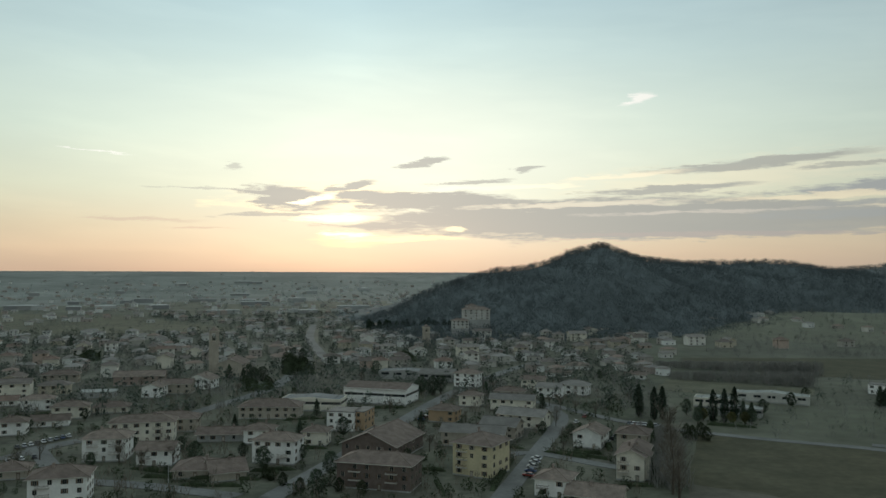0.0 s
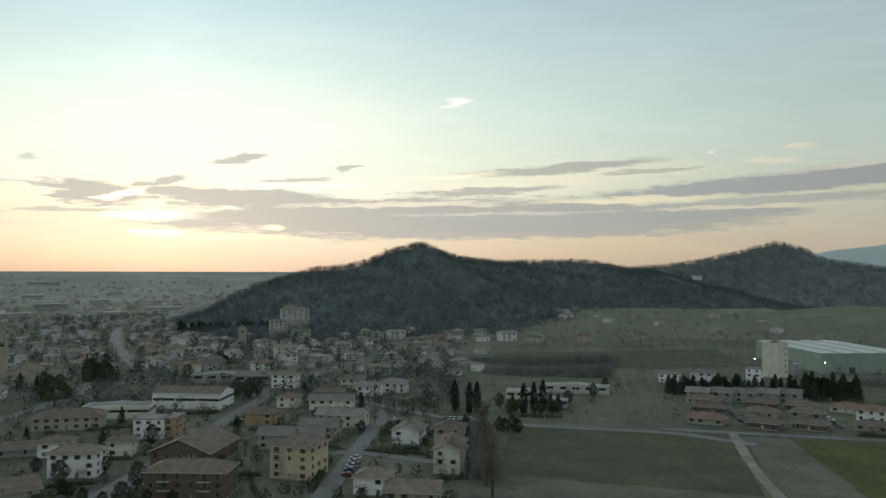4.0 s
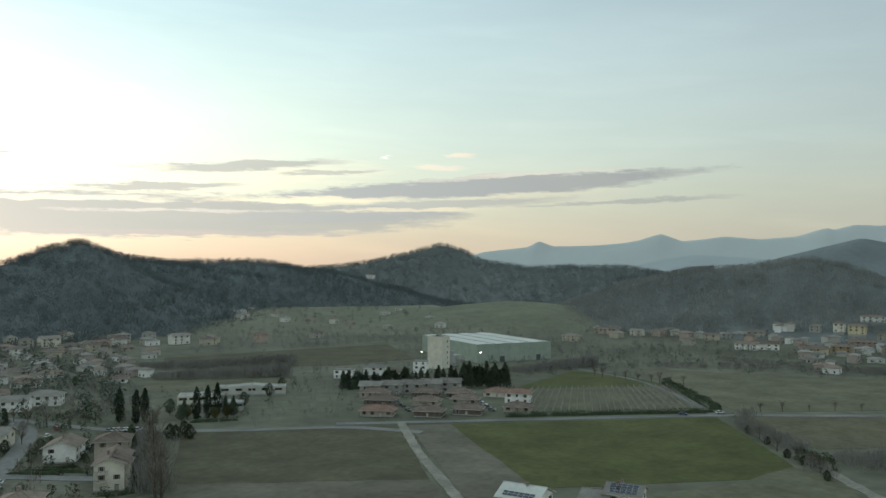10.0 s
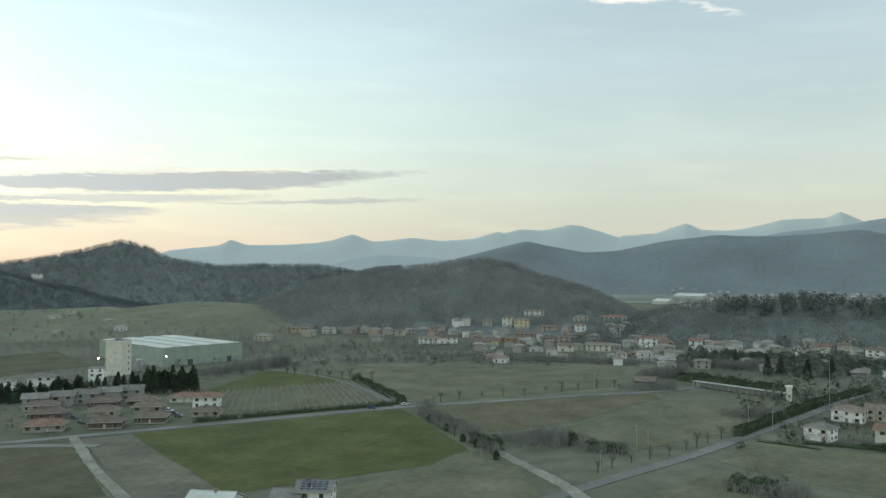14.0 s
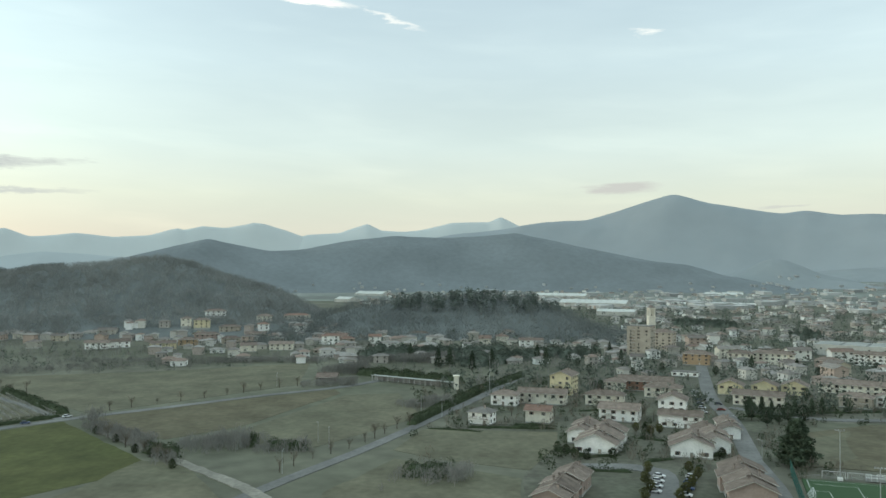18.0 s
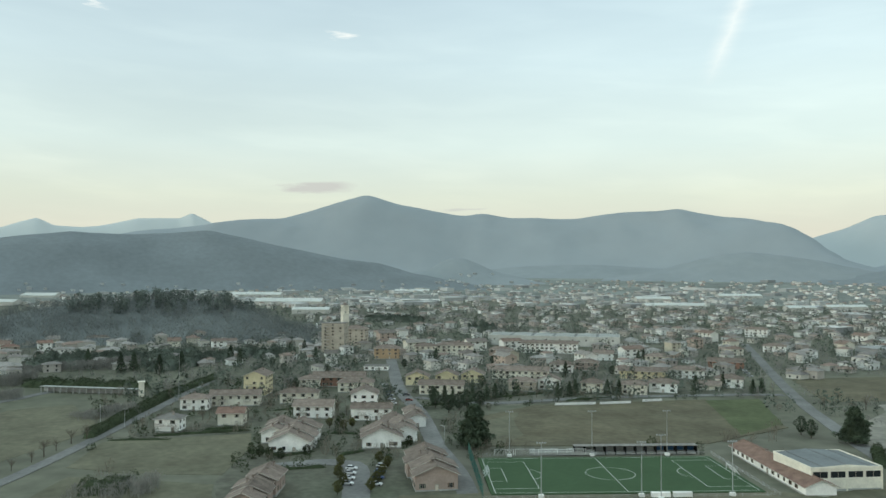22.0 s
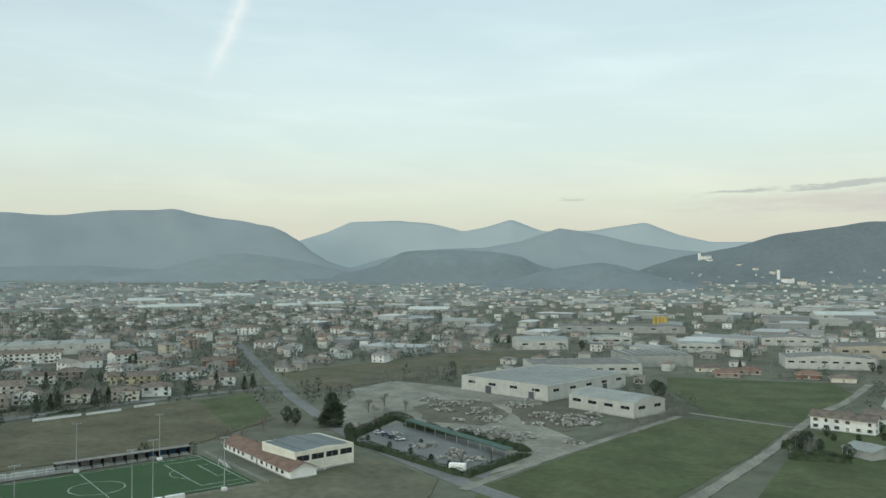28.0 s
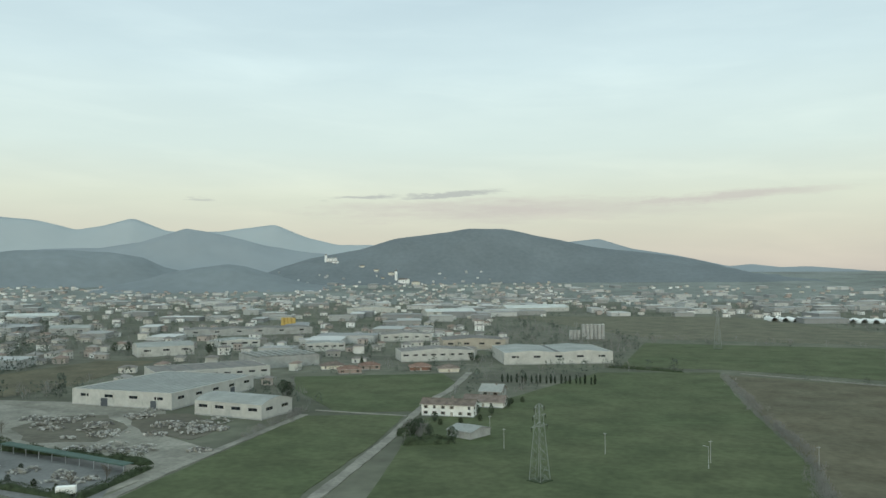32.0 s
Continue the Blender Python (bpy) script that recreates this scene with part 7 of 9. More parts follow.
hall(240.7, -184.4, 264, 24.5, 24.0, 7.5, "cream", "blue", "cream sports hall with a high window strip and blue-grey roof", band=4, kind="low", ribs=1, name="sports_hall", category="sports hall", sides="f", windows=window_mesh(5.2, 2.0, False))
house(254.0, -175.6, 170, 59.8, 10, 1, "white", "rust", kind="gx", label="long low changing rooms with red-tiled roof", name="changing_rooms", category="building", sides="f")

# ---- works and storage yards
hall(285.6, -398.2, 178, 64.3, 78.4, 8.5, "precast", "pale", "large grey precast works hall with ribbed roof", band=4, gates=2, ribs=16, sides="fr")
hall(213.9, -360.7, 172, 41.2, 25.2, 7, "precast", "pale", "smaller precast hall with curved roof", band=4, gates=0, kind="archy", sides="fr")
hall(308.3, -472.4, 227, 74.2, 40.0, 8, "precast", "grey", "long low precast works hall", band=9, kind="low", ribs=6, windows=WIN_BAND)
hall(300.7, -558.2, 228, 48.8, 45.0, 8, "grey", "grey", "grey works hall with rows of pale skylights", band=0, kind="low", ribs=5, skylights=8)
hall(433.9, -597.1, 226, 46.4, 30.0, 8, "precast", "pale", "plain pale warehouse with vaulted roof", band=3, kind="archy")
hall(409.3, -676.7, 221, 38.1, 30.0, 7, "precast", "pale", "cream-grey warehouse with window row", band=4, kind="low")
hall(675.9, -760.6, 212, 43.3, 30.0, 8, "grey", "pale", "pale shed with arched roof", band=2, kind="archy")
hall(481.1, -819.8, 216, 141.8, 40.0, 7, "grey", "grey", "long grey industrial shed", band=6, kind="low", ribs=4)
hall(313.0, -668.3, 211, 34.3, 24.0, 7, "precast", "pale", "cream works office block", band=5, kind="low", windows=WIN_BAND)
hall(514.6, -1289.7, 205, 85.4, 30.0, 8, "precast", "pale", "pale flat-roofed logistics hall", band=0, kind="low")
hall(193.3, -622.0, 209, 59.7, 30.0, 8, "precast", "grey", "pale showroom hall with glazed front", band=8, kind="low", windows=WIN_BAND)
hall(101.6, -640.9, 202, 84.8, 60.0, 9, "precast", "pale", "pale factory with broad pale roof", band=5, kind="low", ribs=2, sides="fr")
hall(187.9, -721.3, 202, 57.1, 40.0, 9, "tan", "grey", "tan works building with grey roof", band=4, kind="low")
hall(275.5, -783.6, 205, 52.5, 30.0, 7, "precast", "grey", "pale office building with dark window rows", band=5, kind="low", windows=WIN_BAND)
silos = root("silo_row", 97.5, -839.2, 212, 0, "row of tall pale round storage silos", "silo")
for k in range(6):
    body = part("silo", Shape().tube((k * 4.4, 0, 0), (k * 4.4, 0, 15), 2.0, 2.0, 16).tube((k * 4.4, 0, 15), (k * 4.4, 0, 16.2), 2.0, 0.5, 16).mesh("silo", [WALLS["grey"]]), silos)
for k in range(3):
    part("silo", Shape().tube((-6 - k * 4.2, 0, 0), (-6 - k * 4.2, 0, 10), 1.9, 1.9, 16).mesh("silo", [WALLS["grey"]]), silos)

# storage yard: heaps of stone, slabs, pipes and pallets
M_RUBBLE = mat("pale_rubble", (0.32, 0.31, 0.28), vary=0.25, scale=0.5, fine=2.0, per_object=0.25)
yard_rng = random.Random(21)


def heap(x, y, r, h, n, label):
    """A heap of broken blocks."""
    ob = root("stone_heap", x, y, yard_rng.uniform(0, 360), 0.3, label, "heap", "yard heaps")
    for k in range(int(n * 1.3)):
        a, q = yard_rng.uniform(0, 6.28), yard_rng.uniform(0, 1) ** 0.6 * r
        s = yard_rng.uniform(0.5, 1.6)
        zz = max(0.0, h * (1 - q / r) - s * 0.3)
        part("block", HEAP_BLOCKS[k % 4], ob, pose(q * math.cos(a), q * math.sin(a), zz, yard_rng.uniform(-20, 20), yard_rng.uniform(-20, 20), yard_rng.uniform(0, 90)))
    return ob


HEAP_BLOCKS = []
for k in range(4):
    w, d, h = ((1.5, 0.9, 0.7), (0.9, 0.9, 0.8), (2.4, 0.5, 0.35), (1.2, 1.1, 0.45))[k]
    s = Shape()
    s.box(-w / 2, -d / 2, 0, w / 2, d / 2, h * 0.8)
    s.v = [(a + yard_rng.uniform(-0.15, 0.15), b + yard_rng.uniform(-0.15, 0.15), c + yard_rng.uniform(-0.1, 0.1)) for a, b, c in s.v]
    HEAP_BLOCKS.append(s.mesh("block", [M_RUBBLE]))
for x, y, r, h, n in ((288, -304, 5, 2, 16), (289, -317, 6, 2.2, 18), (285, -330, 5, 1.5, 12), (257, -303, 7, 1.5, 16), (244, -301, 7, 1.2, 16), (255, -285, 5, 1.2, 10), (257, -336, 6, 2, 16), (262, -352, 5, 2, 12), (220, -317, 8, 2.0, 20), (217, -326, 8, 2.4, 20), (214, -336, 7, 2.4, 18), (228, -273, 5, 1.5, 12), (226, -281, 5, 1.5, 12), (213, -279, 5, 1.2, 12), (205, -274, 4, 1.2, 10), (209, -309, 6, 1.6, 14), (227, -236, 4, 1.2, 10), (213, -235, 4, 1.2, 10), (201, -227, 5, 1.2, 12), (209, -223, 4, 1.0, 8), (271, -375, 4, 1.5, 10), (254, -242, 3, 1, 8)):
    heap(x, y, r, h, n, "heap of pale stone blocks and slabs in the yard")

shelter = root("nursery_shelter", 226.0, -250.3, 167, 0, "long green-roofed open shelter in the nursery yard", "shelter")
part("roof", Shape().box(-37.1, -2.2, 3.3, 37.1, 2.2, 3.5).box(-37.1, -2.2, 3.0, 37.1, -2.1, 3.3).mesh("roof", [mat("green_sheet_roof", (0.085, 0.125, 0.108), vary=0.15)]), shelter)
for k in range(10):
    part("post", Shape().box(-0.1, -2.0, 0, 0.1, -1.8, 3.3).mesh("post", [M_METAL]), shelter, pose(-36.6 + k * 8.14, 0, 0))

van = root("box_trailer", 189.6, -211.4, 30, 0.3, "white box trailer parked in the nursery yard", "trailer")
part("box", Shape().box(-3, -1.2, 0.9, 3, 1.2, 3.2).mesh("box", [WALLS["white"]]), van)
part("chassis", Shape().box(-3.2, -0.9, 0.6, 3.4, 0.9, 0.9).mesh("chassis", [M_DARK]), van)
for a in (-2.0, -1.2, 2.0):
    for b in (-0.95, 0.95):
        part("wheel", CAR[2], van, pose(a, b, 0.32))

# loose stone, broken slabs and pallets strewn between the heaps
s = Shape()
for x, y, r, n in ((305, -319, 8, 60), (287, -318, 9, 90), (264, -314, 8, 80), (278, -300, 6, 50), (259, -338, 8, 80), (231, -323, 9, 110), (211, -319, 9, 120), (203, -320, 5, 60), (227, -270, 7, 80), (212, -271, 8, 90), (236, -269, 5, 40), (186, -280, 5, 60), (223, -302, 6, 50), (229, -232, 4, 40), (209, -231, 4, 60), (197, -231, 3, 50), (245, -295, 8, 50)):
    for k in range(n):
        a, q = yard_rng.uniform(0, 6.28), yard_rng.uniform(0, 1) ** 0.5 * r
        w, d, h = yard_rng.uniform(0.4, 1.7), yard_rng.uniform(0.3, 1.0), yard_rng.uniform(0.15, 0.9)
        b = len(s.v)
        s.box(-w / 2, -d / 2, 0.2, w / 2, d / 2, 0.3 + h)
        m = pose(x + q * math.cos(a), y + q * math.sin(a) * 0.8, yard_rng.uniform(0, 1.0) * (1 - q / r), yard_rng.uniform(-12, 12), yard_rng.uniform(-12, 12), yard_rng.uniform(0, 180))
        s.v[b:] = [tuple(m @ Vector(p)) for p in s.v[b:]]
tagged(new("yard_rubble", s.mesh("yard_rubble", [mat("mixed_stone", (0.3, 0.3, 0.3), vary=0.2, per_island=True,
       ramp=[(0.36, 0.35, 0.32), (0.22, 0.21, 0.19), (0.44, 0.43, 0.40), (0.28, 0.26, 0.22), (0.16, 0.155, 0.145)])])), "loose stone blocks and broken slabs strewn over the yard", "rubble", kind="stuff")

house(111.4, -383.8, 182, 26.5, 10.0, 2, "white", "tile", kind="gx", label="white two-storey farmhouse with long tiled roof")
house(100.4, -414.7, 180, 21.4, 12.0, 1, "white", "brown", kind="gx", label="farm barn with tiled roof beside the house")
house(100.7, -434.2, 179, 11.5, 14.0, 2, "grey", "pale", kind="gx", name="barn", label="open farm shed with pale roof")
hall(89.4, -338.1, 156, 12.7, 14.0, 3, "grey", "pale", "low pale-roofed cattle shed", band=0, kind="gable", name="cattle_shed", category="shed")
house(225.8, -523.1, 209, 16.1, 10.0, 1, "pink", "rust", kind="hip", step=4.5, sides="f")
house(220.6, -547.6, 208, 15.0, 10.0, 1, "pink", "rust", kind="hip", step=4.5, sides="f")
house(182.3, -551.0, 204, 14.8, 10.0, 1, "red", "rust", kind="hip", step=4.5, sides="f")
house(159.7, -547.1, 202, 14.5, 10.0, 1, "cream", "tile", kind="hip", step=4.5, sides="f")
house(246.9, -540.6, 210, 16.7, 10.0, 1, "cream", "brown", kind="hip", step=4.5, sides="f")

# lattice pylons and poles of the power line
def pylon(x, y, turn, h=30.0):
    ob = root("power_pylon", x, y, turn, 0, "lattice steel power pylon standing in the meadow", "pylon", "power line")
    s = Shape()
    w0, w1 = 2.6, 0.7

    def leg(q, k, f):
        w = w0 + (w1 - w0) * f
        return (q * w, k * w, h * f)

    n = 9
    part_s = Shape()
    for q in (-1, 1):
        for k in (-1, 1):
            part_s.tube(leg(q, k, 0), leg(q, k, 1), 0.06, 0.04, 4)
    part("legs", part_s.mesh("legs", [M_METAL]), ob)
    for i in range(n):
        f0, f1 = i / n, (i + 1) / n
        for a, b in (((-1, -1), (1, -1)), ((1, -1), (1, 1)), ((1, 1), (-1, 1)), ((-1, 1), (-1, -1))):
            s.tube(leg(*a, f0), leg(*b, f1), 0.02, 0.02, 3)
            s.tube(leg(*b, f0), leg(*a, f1), 0.02, 0.02, 3)
    part("bracing", s.mesh("bracing", [M_METAL]), ob)
    for z, ln in ((h * 0.72, 4.2), (h * 0.86, 3.4), (h * 0.97, 2.6)):
        a = part("crossarm", Shape().tube((-ln, 0, z), (ln, 0, z), 0.06, 0.06, 4).tube((-ln, 0, z), (0, 0, z + 1.2), 0.05, 0.05, 4).tube((ln, 0, z), (0, 0, z + 1.2), 0.06, 0.06, 4).mesh("crossarm", [M_METAL]), ob)
        for q in (-1, 1):
            part("insulator", Shape().tube((q * ln, 0, z), (q * ln, 0, z - 1.4), 0.12, 0.12, 6).mesh("insulator", [M_DARK]), a)
    part("foundation", Shape().box(-3.2, -3.2, -0.3, 3.2, 3.2, 0.35).mesh("foundation", [M_HEDGE]), ob)


def field_pole(x, y, h=8.5):
    ob = root("utility_pole", x, y, 0, 0, "slim pale concrete utility pole in the meadow", "pole", "utility poles")
    part("pole", Shape().tube((0, 0, -0.3), (0, 0, h), 0.14, 0.09, 8).mesh("pole", [WALLS["grey"]]), ob)
    part("crossarm", Shape().box(-0.7, -0.06, h - 0.5, 0.7, 0.06, h - 0.38).mesh("crossarm", [M_METAL]), ob)

for x, y, h in ((47, -272, 26), (-32, -768, 34)):
    pylon(x, y, 60, h)
for x, y in ((81, -342), (69, -316), (29, -318), (-10, -314), (-47, -314)):
    field_pole(x, y)
field_pole(479, 54, 24.0)

for gx, gy, ga in [(-122 - 13.5 * k, -1211 + 2.5 * k, 8) for k in range(16)] + [(1815 - 3.2 * k, -176 - 12.8 * k, 62) for k in range(15)]:
    gh = root("greenhouse", gx, gy, ga, 0, "white plastic tunnel greenhouse", "greenhouse", "tunnel greenhouses")
    s = Shape()
    for i in range(8):
        t0, t1 = math.pi * i / 8, math.pi * (i + 1) / 8
        s.face([(4.5 * math.cos(t), yy, 5.5 * math.sin(t)) for t, yy in ((t0, -22), (t1, -22), (t1, 22), (t0, 22))])
    s.face([(4.5 * math.cos(math.pi * i / 8), -22, 5.5 * math.sin(math.pi * i / 8)) for i in range(9)])
    part("cover", s.mesh("cover", [WALLS["white"]]), gh)


# ---- white sheds on the valley floor
hall(2138, 48, 256, 135, 50, 7, "precast", "white", "long white-roofed shed on the valley floor", band=0, kind="gable", name="shed", category="shed")
hall(1671, -29, 256, 137, 50, 7, "precast", "white", "long white-roofed shed on the valley floor", band=0, kind="gable", name="shed", category="shed")
hall(1319, -58, 257, 60, 30, 7, "precast", "white", "long white-roofed shed on the valley floor", band=0, kind="gable", name="shed", category="shed")
hall(1729, 520, 256, 37, 40, 7, "precast", "white", "long white-roofed shed on the valley floor", band=0, kind="gable", name="shed", category="shed")
hall(2148, 570, 256, 86, 50, 7, "precast", "white", "long white-roofed shed on the valley floor", band=0, kind="gable", name="shed", category="shed")
hall(1680, -842, 256, 77, 40, 7, "precast", "white", "long white-roofed shed on the valley floor", band=0, kind="gable", name="shed", category="shed")
hall(1354, -721, 256, 109, 34, 7, "precast", "white", "long white-roofed shed on the valley floor", band=0, kind="gable", name="shed", category="shed")
hall(1829, -1154, 256, 106, 40, 7, "precast", "white", "long white-roofed shed on the valley floor", band=0, kind="gable", name="shed", category="shed")
hall(1228, -893, 256, 49, 30, 7, "precast", "white", "long white-roofed shed on the valley floor", band=0, kind="gable", name="shed", category="shed")
hall(2375, -404, 255, 103, 50, 7, "precast", "white", "long white-roofed shed on the valley floor", band=0, kind="gable", name="shed", category="shed")
hall(1244, -995, 256, 70, 30, 7, "precast", "white", "long white-roofed shed on the valley floor", band=0, kind="gable", name="shed", category="shed")
hall(248, -1390, 214, 116, 40, 7, "precast", "white", "long white-roofed shed on the valley floor", band=0, kind="gable", name="shed", category="shed")
hall(361, -1238, 213, 81, 34, 7, "precast", "white", "long white-roofed shed on the valley floor", band=0, kind="gable", name="shed", category="shed")
hall(935, -973, 214, 69, 30, 7, "precast", "white", "long white-roofed shed on the valley floor", band=0, kind="gable", name="shed", category="shed")

# ---- castle villa and hillside houses
VP = (36.5, 879.2, 18.2)
house(VP[0], VP[1], 4, 30, 13, 4, "precast", "tile", "hip", label="pale hillside villa with rows of windows", category="villa", name="villa", z=VP[2], foot=14.0, sides="f", step=6.0)
house(VP[0] - 4, VP[1] + 18, 4, 13, 11, 5, "grey", "tile", "hip", label="tan keep behind the hillside villa", category="villa", name="villa", z=VP[2], foot=14.0, sides="f", step=4.5)
house(VP[0] - 18, VP[1] - 26, 4, 18, 10, 3, "precast", "tile", "hip", label="cream lodge below the hillside villa", category="villa", name="villa", z=VP[2] - 8, foot=10.0, sides="f", step=4.5)
HP = (810.6, 1367.8, 55.7)
house(HP[0], HP[1], 330, 18, 12, 3, "white", "tile", "hip", label="white house high on the wooded hill", z=HP[2], foot=10.0, sides="f", step=4.5)
SP = (1281, -2793, 110)
house(SP[0], SP[1], 155, 52, 16, 4, "white", "pale", "gx", label="white hilltop shrine and convent", category="church", name="shrine", z=SP[2], foot=12.0, sides="f", step=14, chimneys=0)
house(SP[0] - 24, SP[1] + 14, 155, 26, 12, 2, "white", "tile", "gx", label="white lower wing of the hilltop convent", category="church", name="shrine", z=SP[2] - 7, foot=10.0, sides="f", step=9, chimneys=0)


def far_tower(x, y, z, w, h, label):
    ob = root("bell_tower", x, y, 155, z, label, "tower")
    part("wall", Shape().box(-w / 2, -w / 2, -10, w / 2, w / 2, h, 0).mesh("wall", [WALLS["white"]]), ob)
    part("roof", Shape().tube((0, 0, h), (0, 0, h * 1.25), w * 0.6, 0.2, 4, 0).mesh("roof", [ROOFS["tile"]]), ob)


far_tower(SP[0] + 20, SP[1] + 4, SP[2], 7, 24, "white bell tower of the hilltop shrine")
far_tower(985, -2705, 38, 7, 34, "pale bell tower of the hillside church")
house(950, -2690, 160, 40, 16, 5, "white", "tile", "gx", label="pale hillside church with tiled roof", category="church", name="church", z=28, foot=12.0, sides="f", step=10, chimneys=0)
for x, y, z, w, st in ((905, -2690, 22, 30, 4), (1015, -2735, 58, 20, 3), (1075, -2740, 72, 18, 2), (1140, -2760, 84, 18, 3), (1040, -2700, 40, 24, 3), (1180, -2740, 70, 20, 2), (1230, -2730, 66, 18, 2)):
    house(x, y, 160, w, 11, st, "cream", "tile", "hip", label="pale house on the hill below the shrine", z=z, foot=12.0, sides="f", step=7.0, chimneys=0)
for dx, hh in ((0, 52), (-60, 34), (-48, 34)):
    bell_tower(989.2 + dx, -2763.4, 12, 9, hh, "white", "pale far church bell tower", 0.75)


# ---- trees and hedges
tree("cypress", 97.3, 395.9, 16, group="villa cypresses")
tree("cypress", 102.7, 387.1, 16, group="villa cypresses")
tree("cypress", 107.4, 390.1, 16, group="villa cypresses")
tree("cypress", 128.5, 379.1, 16, group="villa cypresses")
tree("cypress", 134.9, 382.0, 16, group="villa cypresses")
tree("cypress", 141.9, 387.9, 16, group="villa cypresses")
tree("round", 121.2, 378.9, 8, group="villa garden trees")
tree("round", 145.8, 376.7, 8, group="villa garden trees")
tree("round", 161.3, 401.9, 8, group="villa garden trees")
tree("round", 185.1, 423.9, 8, group="villa garden trees")
tree("round", 201.1, 442.4, 8, group="villa garden trees")
tree("round", 122.6, 401.1, 8, group="villa garden trees")
tree("olive", 126.3, 386.1, 6, group="villa garden trees")
tree("olive", 136.4, 376.5, 6, group="villa garden trees")
tree("olive", 142.6, 376.6, 6, group="villa garden trees")
tree("fir", 147.2, 391.0, 9, group="villa trees")
tree("fir", 149.7, 386.6, 9, group="villa trees")
tree("fir", 126.3, 390.5, 9, group="villa trees")
tree("round", -5.9, 461.3, 11, group="town trees")
tree("round", -12.4, 461.1, 11, group="town trees")
tree("round", -1.0, 465.6, 11, group="town trees")
tree("round", -117.4, 629.2, 11, group="town trees")
tree("round", -109.4, 621.8, 11, group="town trees")
tree("round", -117.7, 499.1, 11, group="town trees")
tree("round", -113.6, 504.2, 11, group="town trees")
tree("round", -125.6, 516.7, 11, group="town trees")
tree("round", -45.0, 538.1, 11, group="town trees")
tree("round", -38.8, 278.6, 9, group="garden trees")
tree("round", -39.7, 253.1, 9, group="garden trees")
tree("round", -42.7, 344.0, 9, group="garden trees")
tree("round", -90.8, 293.7, 9, group="garden trees")
tree("round", -64.1, 285.9, 9, group="garden trees")
tree("fir", -126.0, 503.8, 10, group="town firs")
tree("fir", -140.4, 524.3, 10, group="town firs")
tree("fir", -322.3, 753.3, 10, group="town firs")
tree("fir", -351.2, 752.1, 10, group="town firs")
tree("fir", -259.2, 476.5, 10, group="town firs")
tree("fir", -242.8, 455.4, 10, group="town firs")
tree("shrub", -53.3, 267.4, 4.5, group="garden shrubs")
tree("shrub", -46.4, 260.7, 4.5, group="garden shrubs")
tree("shrub", -33.6, 260.9, 4.5, group="garden shrubs")
tree("shrub", -25.9, 257.8, 4.5, group="garden shrubs")
tree("shrub", -58.6, 274.5, 4.5, group="garden shrubs")
tree("shrub", -61.4, 278.2, 4.5, group="garden shrubs")
tree("shrub", -13.4, 303.7, 4.5, group="garden shrubs")
tree("shrub", -11.0, 328.0, 4.5, group="garden shrubs")
tree("shrub", -85.5, 459.3, 4.5, group="garden shrubs")
tree("bare", -151.7, 301.4, 9, group="town trees")
tree("bare", -153.4, 288.6, 9, group="town trees")
tree("bare", -120.3, 297.6, 9, group="town trees")
tree("bare", -108.8, 289.3, 9, group="town trees")
tree("bare", -99.0, 293.6, 9, group="town trees")
tree("bare", -110.5, 361.0, 9, group="town trees")
tree("bare", -134.0, 458.1, 9, group="town trees")
tree("bare", -51.3, 505.9, 9, group="town trees")
tree("bare", -26.7, 405.8, 9, group="town trees")
tree("bare", -134.7, 420.1, 9, group="town trees")
tree("bare", -117.8, 458.5, 9, group="town trees")
tree("bare", -103.1, 480.6, 9, group="town trees")
tree("bare", -180.6, 478.6, 9, group="town trees")
tree("bare", -5.1, 318.0, 9, group="town trees")
for i in range(9):
    tree("bare", 100.3 + -3.6 * i + 1.2 * math.sin(i * 4.1), 352.6 + -13.6 * i + 1.5 * math.sin(i * 7.3), 15 + 1.4 * math.sin(i * 2.4) + 0.8 * math.sin(i * 5.7), group="tall bare trees by the field")
hedge(97.8, 352.5, 74.6, 262.4, 6, 9, M_WOOD, "thicket", "tall bare poplar belt by the field")
for i in range(5):
    tree("bare", 55.0 + -1.5 * i + 1.2 * math.sin(i * 4.1), 384.7 + -16.4 * i + 1.5 * math.sin(i * 7.3), 6 + 1.4 * math.sin(i * 2.4) + 0.8 * math.sin(i * 5.7), group="bare street trees")
tree("shrub", 107.4, 343.3, 6, group="field-edge shrubs")
tree("shrub", 112.7, 341.1, 6, group="field-edge shrubs")
tree("shrub", 113.3, 350.4, 6, group="field-edge shrubs")
tree("shrub", 106.0, 346.8, 6, group="field-edge shrubs")
for i in range(9):
    tree("bare", 24.7 + 6.2 * i + 1.2 * math.sin(i * 4.1), 483.9 + -11.4 * i + 1.5 * math.sin(i * 7.3), 8 + 1.4 * math.sin(i * 2.4) + 0.8 * math.sin(i * 5.7), group="bare street trees")
hedge(71.5, 364.5, 67.1, 319.2, 2, 2.5, M_HEDGE, "hedge", "clipped evergreen garden hedge")
hedge(40.0, 318.7, 55.9, 307.6, 1.5, 2, M_HEDGE, "hedge", "clipped evergreen garden hedge")
hedge(24.2, 318.5, 58.3, 407.7, 3, 4, M_WOOD, "thicket", "bare scrub bank beside the street")
hedge(45.6, 318.8, 64.1, 305.0, 2, 2, M_HEDGE, "hedge", "clipped evergreen garden hedge")
hedge(94.8, 365.0, 73.7, 276.5, 3, 6, M_HEDGE, "thicket", "dark evergreen screen beside the house")
hedge(-104.3, 277.6, -62.5, 274.5, 2, 2, M_HEDGE, "hedge", "clipped evergreen garden hedge")
